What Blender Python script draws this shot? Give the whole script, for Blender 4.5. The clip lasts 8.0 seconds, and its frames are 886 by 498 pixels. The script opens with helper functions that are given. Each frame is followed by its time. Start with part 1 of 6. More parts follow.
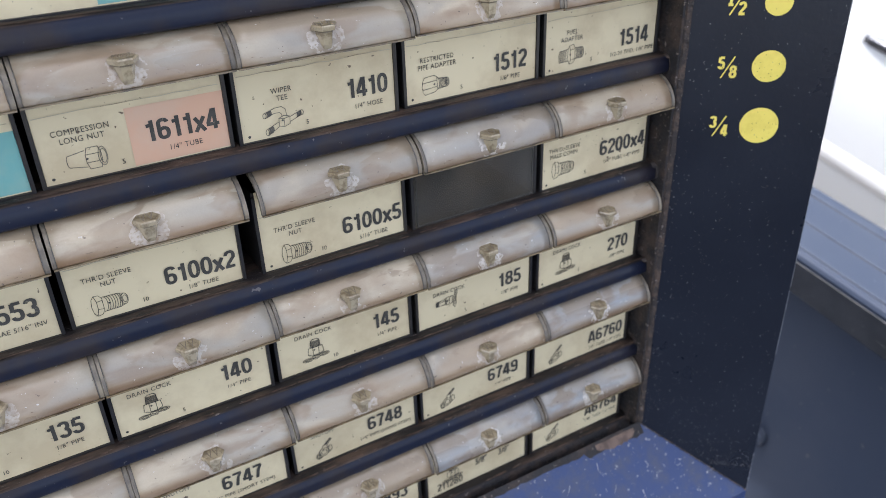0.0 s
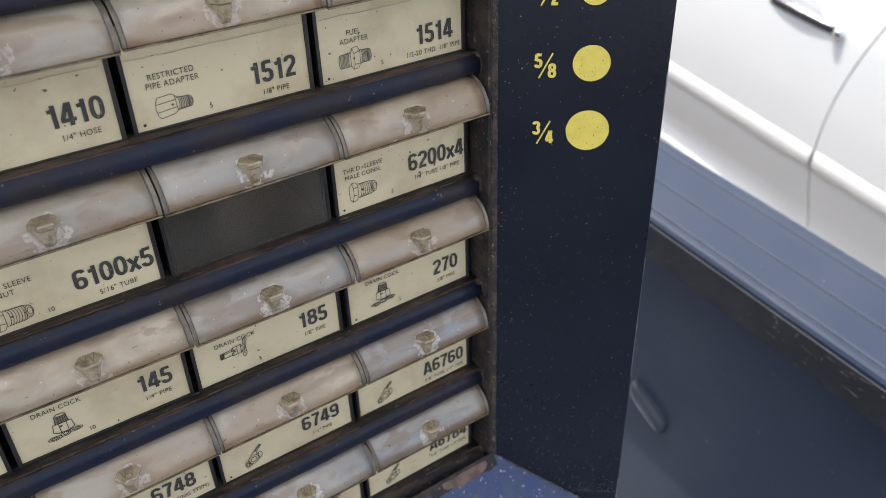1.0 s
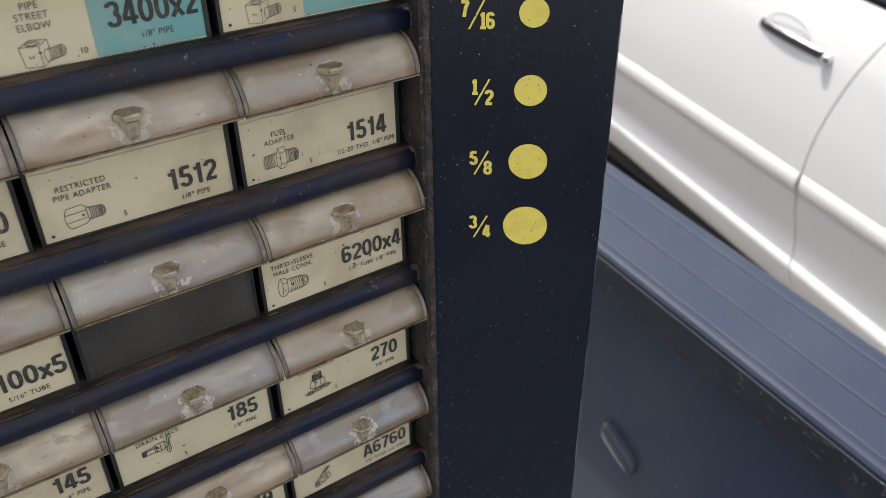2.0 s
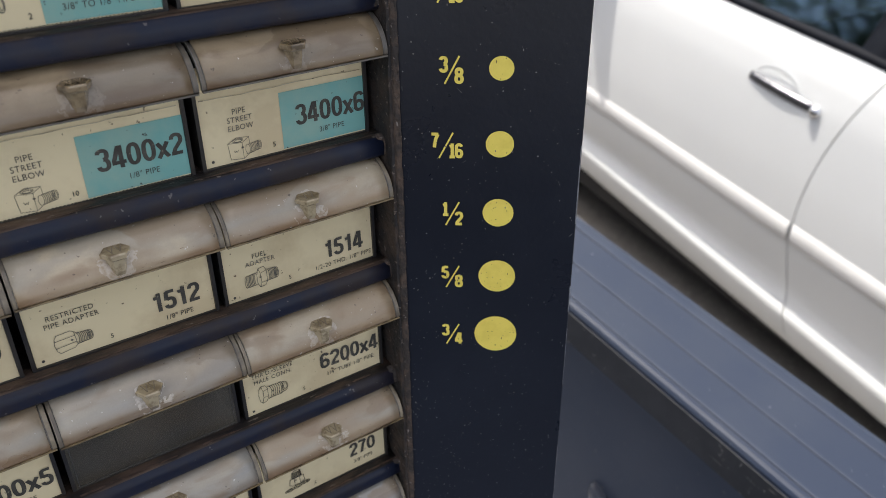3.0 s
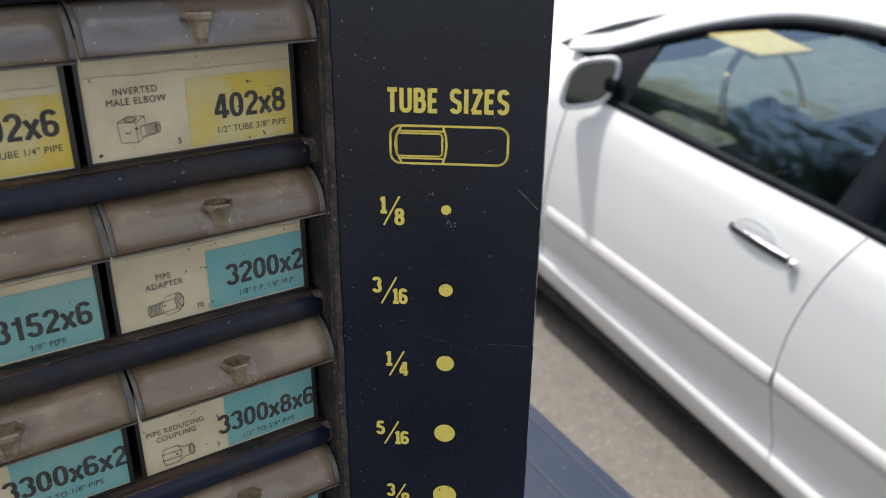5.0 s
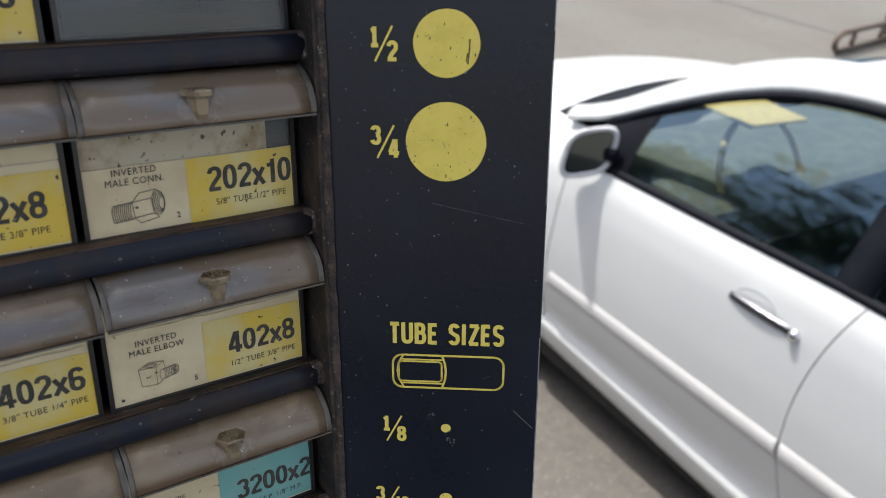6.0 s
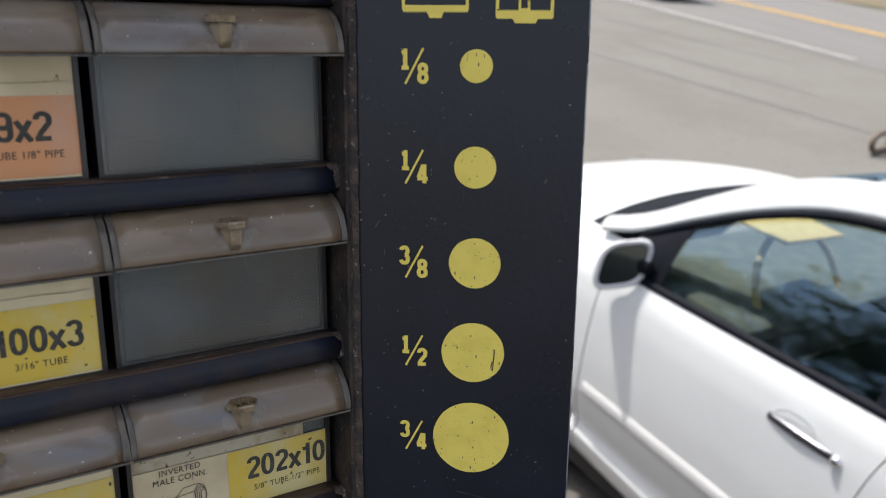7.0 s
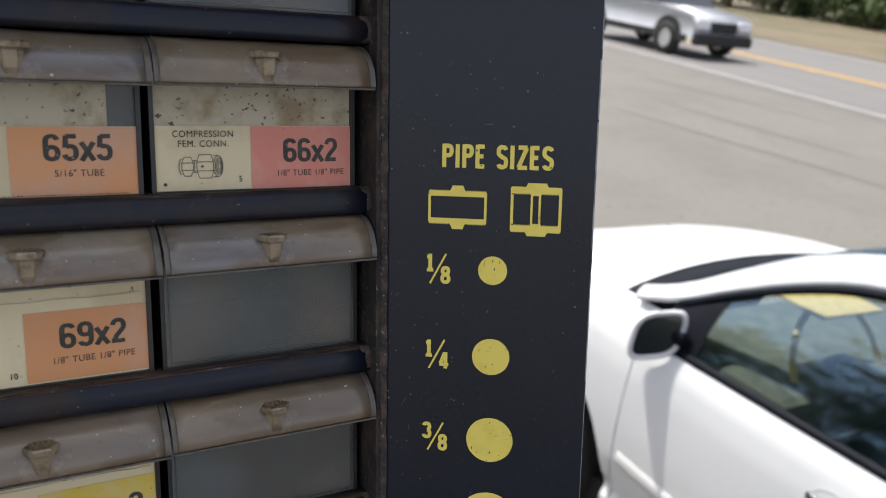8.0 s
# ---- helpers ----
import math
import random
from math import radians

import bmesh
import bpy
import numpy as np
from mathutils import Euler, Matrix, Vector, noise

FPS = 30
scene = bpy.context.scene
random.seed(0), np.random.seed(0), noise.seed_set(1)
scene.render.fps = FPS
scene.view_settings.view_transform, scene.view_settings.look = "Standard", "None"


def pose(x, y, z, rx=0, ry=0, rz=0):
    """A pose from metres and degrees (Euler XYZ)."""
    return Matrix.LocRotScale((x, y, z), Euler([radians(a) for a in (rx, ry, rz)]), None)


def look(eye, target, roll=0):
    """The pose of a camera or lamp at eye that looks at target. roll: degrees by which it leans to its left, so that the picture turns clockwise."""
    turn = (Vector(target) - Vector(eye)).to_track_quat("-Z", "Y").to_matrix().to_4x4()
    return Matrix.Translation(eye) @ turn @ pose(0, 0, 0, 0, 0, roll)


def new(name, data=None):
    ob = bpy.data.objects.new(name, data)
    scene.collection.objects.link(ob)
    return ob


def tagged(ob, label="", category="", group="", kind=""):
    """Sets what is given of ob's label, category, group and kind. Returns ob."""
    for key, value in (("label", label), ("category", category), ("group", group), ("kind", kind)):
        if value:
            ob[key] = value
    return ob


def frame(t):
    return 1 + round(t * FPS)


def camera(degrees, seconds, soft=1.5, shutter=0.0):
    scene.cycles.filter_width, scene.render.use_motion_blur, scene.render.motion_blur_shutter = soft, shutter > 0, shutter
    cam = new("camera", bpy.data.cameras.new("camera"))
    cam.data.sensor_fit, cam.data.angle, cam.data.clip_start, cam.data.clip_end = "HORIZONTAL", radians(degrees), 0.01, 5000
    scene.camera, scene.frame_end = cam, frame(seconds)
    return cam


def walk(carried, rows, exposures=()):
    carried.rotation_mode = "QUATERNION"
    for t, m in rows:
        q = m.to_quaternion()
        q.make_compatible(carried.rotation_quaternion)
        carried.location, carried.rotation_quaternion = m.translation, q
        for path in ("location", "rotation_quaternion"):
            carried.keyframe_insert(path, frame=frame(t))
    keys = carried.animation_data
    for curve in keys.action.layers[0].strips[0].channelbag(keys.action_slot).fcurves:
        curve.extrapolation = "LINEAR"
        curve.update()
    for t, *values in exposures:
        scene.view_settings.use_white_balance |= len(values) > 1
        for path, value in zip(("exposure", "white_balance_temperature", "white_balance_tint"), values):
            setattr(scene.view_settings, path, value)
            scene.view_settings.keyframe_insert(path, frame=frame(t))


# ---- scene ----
# The cabinet's own frame (x along its front, y into it, z up its face) leans back from the level world.
LEAN = 11.5
CAB = pose(0, 0, 0.15, -LEAN, 0, 0)

cam = camera(57.0, 8.0, soft=0.5)
PATH = [
    (0, (-0.2603, -0.2899, 1.5396), (0.5819, 1.2238, 0.54), -1.92),
    (0.5, (-0.2165, -0.2735, 1.5351), (0.7029, 1.1618, 0.4889), -2.58),
    (1, (-0.1682, -0.2685, 1.5335), (0.7725, 1.1326, 0.4601), -2.07),
    (1.2, (-0.1533, -0.2665, 1.5362), (0.7831, 1.1342, 0.4586), -1.88),
    (2.3, (-0.1261, -0.2613, 1.573), (0.8279, 1.1364, 0.507), -0.46),
    (2.5, (-0.1238, -0.2644, 1.5779), (0.8343, 1.1553, 0.5451), -0.67),
    (3, (-0.1182, -0.2659, 1.601), (0.8613, 1.165, 0.6045), -0.58),
    (3.5, (-0.1139, -0.2643, 1.6286), (0.8876, 1.1799, 0.674), -0.58),
    (4, (-0.1063, -0.2574, 1.6641), (0.9224, 1.1975, 0.7558), 0.16),
    (4.5, (-0.0954, -0.251, 1.7012), (0.9443, 1.2262, 0.8427), 0.78),
    (4.7, (-0.0886, -0.2492, 1.7169), (0.9516, 1.239, 0.8783), 0.85),
    (5.8, (-0.0791, -0.2462, 1.7786), (0.9944, 1.295, 1.0913), -0.05),
    (6, (-0.0786, -0.2435, 1.7998), (0.9899, 1.3018, 1.1139), 0.19),
    (6.5, (-0.0739, -0.2395, 1.8438), (0.9817, 1.3579, 1.2657), 0.19),
    (7, (-0.0747, -0.2419, 1.874), (0.9558, 1.4019, 1.3883), 0.53),
    (7.5, (-0.0783, -0.2509, 1.8986), (0.9196, 1.428, 1.468), 0.75),
    (8, (-0.0821, -0.2642, 1.9274), (0.8829, 1.4496, 1.5648), 1.01),
]
EXPOSURES = [(0.0, 1.74, 6400, 12), (1.2, 1.39, 6900, 11), (2.5, 1.17, 7050, 11), (4.5, 0.96, 6850, 10), (6.5, 0.84, 6750, 10), (8.0, 0.90, 6800, 11)]
cam.data.dof.use_dof = True
cam.data.dof.focus_distance, cam.data.dof.aperture_fstop = 0.322, 15.0
walk(cam, [(t, CAB @ look(eye, target, roll)) for t, eye, target, roll in PATH], EXPOSURES)

# ---- world, sun, exposure ----
SUN_FROM = Vector((-0.165, 0.375, 0.91)).normalized()
world = bpy.data.worlds.new("sky")
world.use_nodes = True
scene.world = world
wn = world.node_tree.nodes
sky = wn.new("ShaderNodeTexSky")
sky.sky_type = "NISHITA"
sky.sun_disc = False
sky.dust_density, sky.air_density, sky.ozone_density = 3.0, 0.8, 0.6
sky.sun_elevation = math.asin(SUN_FROM.z)
sky.sun_rotation = math.atan2(SUN_FROM.x, SUN_FROM.y)
haze = wn.new("ShaderNodeHueSaturation")
haze.inputs["Saturation"].default_value = 0.55
world.node_tree.links.new(sky.outputs[0], haze.inputs["Color"])
world.node_tree.links.new(haze.outputs[0], wn["Background"].inputs[0])
wn["Background"].inputs[1].default_value = 0.17

sun_data = bpy.data.lights.new("sun", "SUN")
sun_data.energy, sun_data.angle, sun_data.color = 2.75, radians(0.6), (1.0, 0.97, 0.92)
sun = new("sun", sun_data)
sun.matrix_world = look(SUN_FROM * 30, (0, 0, 0))

# ---- materials ----
MATS = {}


def material(name, color, rough=0.5, metal=0.0, second=None, scale=20.0, amount=0.5, bump=0.0, bump_scale=60.0,
             specks=None, speck_scale=300.0, speck_level=0.66, coat=0.0, transmission=0.0, random_value=0.0, ior=1.45,
             detail=6.0, rough_var=0.12, stretch=(1, 1, 1), alpha=1.0):
    """Principled surface with two scales of variation: broad blotches towards a second colour, and fine specks."""
    if name in MATS:
        return MATS[name]
    m = bpy.data.materials.new(name)
    m.use_nodes = True
    nt = m.node_tree
    n, link = nt.nodes, nt.links.new
    b = n["Principled BSDF"]
    co = n.new("ShaderNodeTexCoord")
    mp = n.new("ShaderNodeMapping")
    mp.inputs["Scale"].default_value = stretch
    info = n.new("ShaderNodeObjectInfo")
    off = n.new("ShaderNodeVectorMath")
    off.operation = "MULTIPLY_ADD"
    off.inputs[1].default_value = (7.3, 3.1, 5.7)
    link(info.outputs["Random"], off.inputs[0])
    link(co.outputs["Object"], off.inputs[2])
    link(off.outputs[0], mp.inputs["Vector"])
    col = n.new("ShaderNodeMixRGB")
    col.inputs[1].default_value = (*color, 1)
    col.inputs[2].default_value = (*(second or [c * 0.8 for c in color]), 1)
    big = n.new("ShaderNodeTexNoise")
    big.inputs["Scale"].default_value, big.inputs["Detail"].default_value, big.inputs["Roughness"].default_value = scale, detail, 0.62
    link(mp.outputs[0], big.inputs["Vector"])
    ramp = n.new("ShaderNodeValToRGB")
    ramp.color_ramp.elements[0].position, ramp.color_ramp.elements[1].position = 0.45, 0.63
    link(big.outputs["Fac"], ramp.inputs[0])
    mul = n.new("ShaderNodeMath")
    mul.operation = "MULTIPLY"
    mul.inputs[1].default_value = amount
    link(ramp.outputs[0], mul.inputs[0])
    link(mul.outputs[0], col.inputs[0])
    out = col.outputs[0]
    if specks:
        fine = n.new("ShaderNodeTexNoise")
        fine.inputs["Scale"].default_value, fine.inputs["Detail"].default_value = speck_scale, 3.0
        link(mp.outputs[0], fine.inputs["Vector"])
        r2 = n.new("ShaderNodeValToRGB")
        r2.color_ramp.elements[0].position, r2.color_ramp.elements[1].position = speck_level - 0.045, speck_level
        link(fine.outputs["Fac"], r2.inputs[0])
        mx = n.new("ShaderNodeMixRGB")
        mx.inputs[2].default_value = (*specks, 1)
        link(r2.outputs[0], mx.inputs[0])
        link(out, mx.inputs[1])
        out = mx.outputs[0]
    if random_value:
        hs = n.new("ShaderNodeHueSaturation")
        rv = n.new("ShaderNodeMath")
        rv.operation = "MULTIPLY_ADD"
        rv.inputs[1].default_value, rv.inputs[2].default_value = random_value, 1 - random_value / 2
        link(info.outputs["Random"], rv.inputs[0])
        link(rv.outputs[0], hs.inputs["Value"])
        link(out, hs.inputs["Color"])
        out = hs.outputs[0]
    link(out, b.inputs["Base Color"])
    rr = n.new("ShaderNodeMath")
    rr.operation = "MULTIPLY_ADD"
    rr.inputs[1].default_value, rr.inputs[2].default_value = rough_var, max(rough - rough_var / 2, 0.02)
    rr.use_clamp = True
    link(big.outputs["Fac"], rr.inputs[0])
    link(rr.outputs[0], b.inputs["Roughness"])
    b.inputs["Metallic"].default_value = metal
    b.inputs["IOR"].default_value = ior
    b.inputs["Coat Weight"].default_value = coat
    b.inputs["Coat Roughness"].default_value = 0.08
    b.inputs["Transmission Weight"].default_value = transmission
    b.inputs["Alpha"].default_value = alpha
    if bump:
        bn = n.new("ShaderNodeTexNoise")
        bn.inputs["Scale"].default_value, bn.inputs["Detail"].default_value = bump_scale, 5.0
        link(mp.outputs[0], bn.inputs["Vector"])
        bp = n.new("ShaderNodeBump")
        bp.inputs["Strength"].default_value, bp.inputs["Distance"].default_value = bump, 0.002
        link(bn.outputs["Fac"], bp.inputs["Height"])
        link(bp.outputs[0], b.inputs["Normal"])
    MATS[name] = m
    return m


NAVY_LOW = material("blue_navy_enamel", (0.0085, 0.0125, 0.0290), 0.40, second=(0.028, 0.020, 0.018), scale=34, amount=0.75, rough_var=0.3, bump=0.12, bump_scale=220,
                    specks=(0.11, 0.10, 0.10), speck_scale=330, speck_level=0.735, ior=1.38)
NAVY = material("navy_enamel", (0.0078, 0.0108, 0.0212), 0.40, second=(0.026, 0.018, 0.014), scale=34, amount=0.85, rough_var=0.3, bump=0.12, bump_scale=220,
                specks=(0.11, 0.10, 0.10), speck_scale=330, speck_level=0.735, coat=0.0, ior=1.38)
PANEL = material("black_blue_enamel", (0.0094, 0.0120, 0.0200), 0.30, second=(0.0122, 0.0156, 0.0252), scale=18, amount=0.7, bump=0.05, bump_scale=400,
                 specks=(0.026, 0.027, 0.030), speck_scale=420, speck_level=0.765, rough_var=0.2, ior=1.43)
BLUE = material("worn_blue_enamel", (0.036, 0.059, 0.150), 0.42, second=(0.075, 0.082, 0.115), scale=70, amount=0.65, bump=0.2, bump_scale=500, rough_var=0.25, detail=9,
                specks=(0.36, 0.36, 0.36), speck_scale=420, speck_level=0.70)
RUST = material("rusty_steel", (0.022, 0.020, 0.020), 0.7, second=(0.066, 0.045, 0.034), scale=90, amount=0.85, bump=0.6, bump_scale=350,
                specks=(0.16, 0.13, 0.11), speck_scale=420, speck_level=0.70)
RUST_RED = material("red_brown_rust", (0.135, 0.088, 0.066), 0.8, second=(0.045, 0.033, 0.03), scale=200, amount=0.8)
RUST_EDGE = material("rust_worn_edge", (0.040, 0.033, 0.030), 0.75, second=(0.105, 0.073, 0.055), scale=160, amount=0.9, bump=0.6, bump_scale=500,
                     specks=(0.22, 0.19, 0.17), speck_scale=520, speck_level=0.69)
DARK = material("dark_interior_steel", (0.018, 0.018, 0.021), 0.6, second=(0.03, 0.022, 0.018), scale=40, amount=0.6)
YELLOW = material("yellow_screen_print", (0.88, 0.71, 0.14), 0.5, second=(0.74, 0.58, 0.10), scale=120, amount=0.5,
                  specks=(0.10, 0.08, 0.03), speck_scale=700, speck_level=0.755)


def hood_material(name, clean, dust, brown, bias, crusty, stained=0.78):
    """Hazed moulded plastic: a film of dust over a clearer body, brown grime towards the lip, dried crust round the
    bolt, and sky sheen painted into the lower half.
    """
    m = bpy.data.materials.new(name)
    m.use_nodes = True
    n, link = m.node_tree.nodes, m.node_tree.links.new
    b = n["Principled BSDF"]
    co, info, off = n.new("ShaderNodeTexCoord"), n.new("ShaderNodeObjectInfo"), n.new("ShaderNodeVectorMath")
    off.operation = "MULTIPLY_ADD"
    off.inputs[1].default_value = (3.7, 9.1, 6.3)
    link(info.outputs["Random"], off.inputs[0])
    link(co.outputs["Object"], off.inputs[2])

    def layer(scale, lo, hi, detail=6.0, stretch=(1, 1, 1), distort=0.0):
        mp = n.new("ShaderNodeMapping")
        mp.inputs["Scale"].default_value = stretch
        t, r = n.new("ShaderNodeTexNoise"), n.new("ShaderNodeMapRange")
        t.inputs["Scale"].default_value, t.inputs["Detail"].default_value, t.inputs["Distortion"].default_value = scale, detail, distort
        r.interpolation_type = "SMOOTHSTEP"
        r.inputs[1].default_value, r.inputs[2].default_value = lo, hi
        link(off.outputs[0], mp.inputs[0])
        link(mp.outputs[0], t.inputs["Vector"])
        link(t.outputs["Fac"], r.inputs[0])
        return r.outputs[0]

    def sums(op, a, c):
        k = n.new("ShaderNodeMath")
        k.operation, k.use_clamp = op, True
        link(a, k.inputs[0])
        if isinstance(c, float):
            k.inputs[1].default_value = c
        else:
            link(c, k.inputs[1])
        return k.outputs[0]

    def blend(fac, a, colour, weight=1.0):
        mx = n.new("ShaderNodeMixRGB")
        link(sums("MULTIPLY", fac, weight), mx.inputs[0])
        link(a, mx.inputs[1])
        mx.inputs[2].default_value = (*colour, 1)
        return mx.outputs[0]

    sep = n.new("ShaderNodeSeparateXYZ")
    link(co.outputs["Object"], sep.inputs[0])

    def ramp(axis, a, c):
        mr = n.new("ShaderNodeMapRange")
        mr.interpolation_type = "SMOOTHSTEP"
        mr.inputs[1].default_value, mr.inputs[2].default_value = a, c
        link(sep.outputs[axis], mr.inputs[0])
        return mr.outputs[0]

    # dust lies thicker on top; the greyer lower half paints in sky sheen
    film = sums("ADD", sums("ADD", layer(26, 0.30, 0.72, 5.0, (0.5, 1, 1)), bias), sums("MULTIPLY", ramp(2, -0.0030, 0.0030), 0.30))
    base = n.new("ShaderNodeRGB")
    base.outputs[0].default_value = (*clean, 1)
    c = blend(film, base.outputs[0], dust)
    c = blend(layer(22, 0.50, 0.60, 6.0, (0.7, 1, 1), 0.5), c, tuple(0.86 * x for x in clean), 0.55)
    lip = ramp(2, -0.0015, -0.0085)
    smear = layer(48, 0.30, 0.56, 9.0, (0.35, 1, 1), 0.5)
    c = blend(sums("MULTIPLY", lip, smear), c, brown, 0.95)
    stain = layer(38, 0.44, 0.60, 8.0, (0.55, 1, 1), 0.5)
    c = blend(stain, c, tuple(0.6 * x + 0.4 * y for x, y in zip(brown, dust)), stained)
    c = blend(layer(95, 0.50, 0.66, 8.0, (0.4, 1, 1), 0.6), c, brown, 0.50)
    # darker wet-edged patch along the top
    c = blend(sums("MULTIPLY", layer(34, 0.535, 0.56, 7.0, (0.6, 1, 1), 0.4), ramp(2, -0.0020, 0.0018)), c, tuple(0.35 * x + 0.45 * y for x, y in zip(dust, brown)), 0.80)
    # streaks drawn along the pull and a brown line along its upper back edge
    c = blend(layer(260, 0.50, 0.72, 3.0, (0.05, 1, 1)), c, tuple(0.72 * x for x in dust), 0.30)
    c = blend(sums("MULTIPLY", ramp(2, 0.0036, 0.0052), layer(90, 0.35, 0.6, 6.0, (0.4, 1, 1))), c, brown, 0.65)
    # dried crust that thins out away from the bolt
    d0 = n.new("ShaderNodeVectorMath")
    d0.operation = "DISTANCE"
    d0.inputs[1].default_value = (0.0004, -0.0010, -0.0040)
    link(co.outputs["Object"], d0.inputs[0])
    near = n.new("ShaderNodeMapRange")
    near.inputs[1].default_value, near.inputs[2].default_value = 0.0100, 0.0030
    link(d0.outputs["Value"], near.inputs[0])
    ring = sums("MULTIPLY", sums("GREATER_THAN", sums("MULTIPLY", near.outputs[0], layer(230, 0.30, 0.66, 8.0, (1, 1, 1), 0.4)), 0.30), layer(700, 0.25, 0.6, 3.0))
    c = blend(ring, c, (0.66, 0.60, 0.52), crusty)
    c = blend(sums("MULTIPLY", near.outputs[0], layer(120, 0.45, 0.62, 6.0)), c, brown, 0.45)
    c = blend(layer(650, 0.725, 0.76, 2.0), c, (0.68, 0.65, 0.60), 0.7)
    c = blend(layer(520, 0.70, 0.75, 3.0), c, (0.07, 0.05, 0.04), 0.7)
    fine = n.new("ShaderNodeTexNoise")
    fine.inputs["Scale"].default_value, fine.inputs["Detail"].default_value = 1500, 3.0
    link(off.outputs[0], fine.inputs["Vector"])
    hs, rv, rv2 = n.new("ShaderNodeHueSaturation"), n.new("ShaderNodeMath"), n.new("ShaderNodeMath")
    rv.operation = rv2.operation = "MULTIPLY_ADD"
    rv.inputs[1].default_value, rv.inputs[2].default_value = 0.16, 0.85
    link(info.outputs["Random"], rv.inputs[0])
    rv2.inputs[1].default_value = 0.14
    link(fine.outputs["Fac"], rv2.inputs[0])
    link(rv.outputs[0], rv2.inputs[2])
    link(rv2.outputs[0], hs.inputs["Value"])
    link(c, hs.inputs["Color"])
    link(hs.outputs[0], b.inputs["Base Color"])
    rr = n.new("ShaderNodeMath")
    rr.operation = "MULTIPLY_ADD"
    rr.inputs[1].default_value, rr.inputs[2].default_value = 0.16, 0.24
    link(film, rr.inputs[0])
    link(rr.outputs[0], b.inputs["Roughness"])
    b.inputs["Specular IOR Level"].default_value = 0.5
    b.inputs["Coat Weight"].default_value, b.inputs["Coat Roughness"].default_value = 0.55, 0.17
    bp = n.new("ShaderNodeBump")
    bn = n.new("ShaderNodeTexNoise")
    bn.inputs["Scale"].default_value, bn.inputs["Detail"].default_value = 240, 4.0
    link(off.outputs[0], bn.inputs["Vector"])
    lift = n.new("ShaderNodeMath")
    lift.operation = "ADD"
    link(bn.outputs["Fac"], lift.inputs[0])
    link(ring, lift.inputs[1])
    link(lift.outputs[0], bp.inputs["Height"])
    bp.inputs["Strength"].default_value, bp.inputs["Distance"].default_value = 0.07, 0.001
    link(bp.outputs[0], b.inputs["Normal"])
    return m


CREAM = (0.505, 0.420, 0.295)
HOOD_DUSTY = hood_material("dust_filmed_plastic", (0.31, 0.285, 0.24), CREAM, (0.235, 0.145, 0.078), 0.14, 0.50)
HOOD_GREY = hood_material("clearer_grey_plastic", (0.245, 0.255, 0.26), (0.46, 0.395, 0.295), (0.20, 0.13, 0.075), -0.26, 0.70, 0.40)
# upper rows: browner darker copies, with their dimmer light put into the colour
HOOD_TAN = hood_material("dimmed_tan_plastic", (0.168, 0.150, 0.122), (0.305, 0.232, 0.145), (0.115, 0.068, 0.035), 0.12, 0.12)
HOOD_DIM = hood_material("dimmed_grey_plastic", (0.145, 0.142, 0.144), (0.285, 0.222, 0.150), (0.105, 0.065, 0.036), -0.24, 0.08)
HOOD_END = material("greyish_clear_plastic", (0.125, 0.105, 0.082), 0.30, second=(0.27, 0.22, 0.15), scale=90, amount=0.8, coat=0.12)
HOOD_END_UP = material("dimmed_clear_plastic", (0.080, 0.072, 0.064), 0.30, second=(0.15, 0.123, 0.09), scale=90, amount=0.8, coat=0.15)
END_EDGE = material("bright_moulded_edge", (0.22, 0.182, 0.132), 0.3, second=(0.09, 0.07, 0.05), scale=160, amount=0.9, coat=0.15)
END_EDGE_UP = material("dimmed_moulded_edge", (0.15, 0.138, 0.12), 0.3, second=(0.07, 0.06, 0.05), scale=160, amount=0.8, coat=0.2)
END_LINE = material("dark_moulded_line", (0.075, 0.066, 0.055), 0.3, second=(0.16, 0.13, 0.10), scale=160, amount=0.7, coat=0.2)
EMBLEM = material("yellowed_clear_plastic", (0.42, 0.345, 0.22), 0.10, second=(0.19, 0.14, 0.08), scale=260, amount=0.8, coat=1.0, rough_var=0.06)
EMBLEM_UP = material("dimmed_emblem_plastic", (0.27, 0.205, 0.125), 0.08, second=(0.08, 0.056, 0.03), scale=180, amount=0.8, coat=1.0, rough_var=0.06)
GROOVE = material("dark_groove_paint", (0.15, 0.115, 0.07), 0.5, second=(0.27, 0.22, 0.15), scale=300, amount=0.7)
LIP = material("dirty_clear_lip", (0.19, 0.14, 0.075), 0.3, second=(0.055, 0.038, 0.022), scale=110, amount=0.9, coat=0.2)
LIP_UP = material("dimmed_clear_lip", (0.085, 0.072, 0.055), 0.3, second=(0.035, 0.028, 0.022), scale=110, amount=0.9, coat=0.2)
CRUST_BROWN = material("brown_grime", (0.19, 0.13, 0.085), 0.6, second=(0.27, 0.20, 0.135), scale=200, amount=0.8)
BIN = material("dark_bin_plastic", (0.022, 0.021, 0.022), 0.3, second=(0.05, 0.042, 0.033), scale=60, amount=0.5)


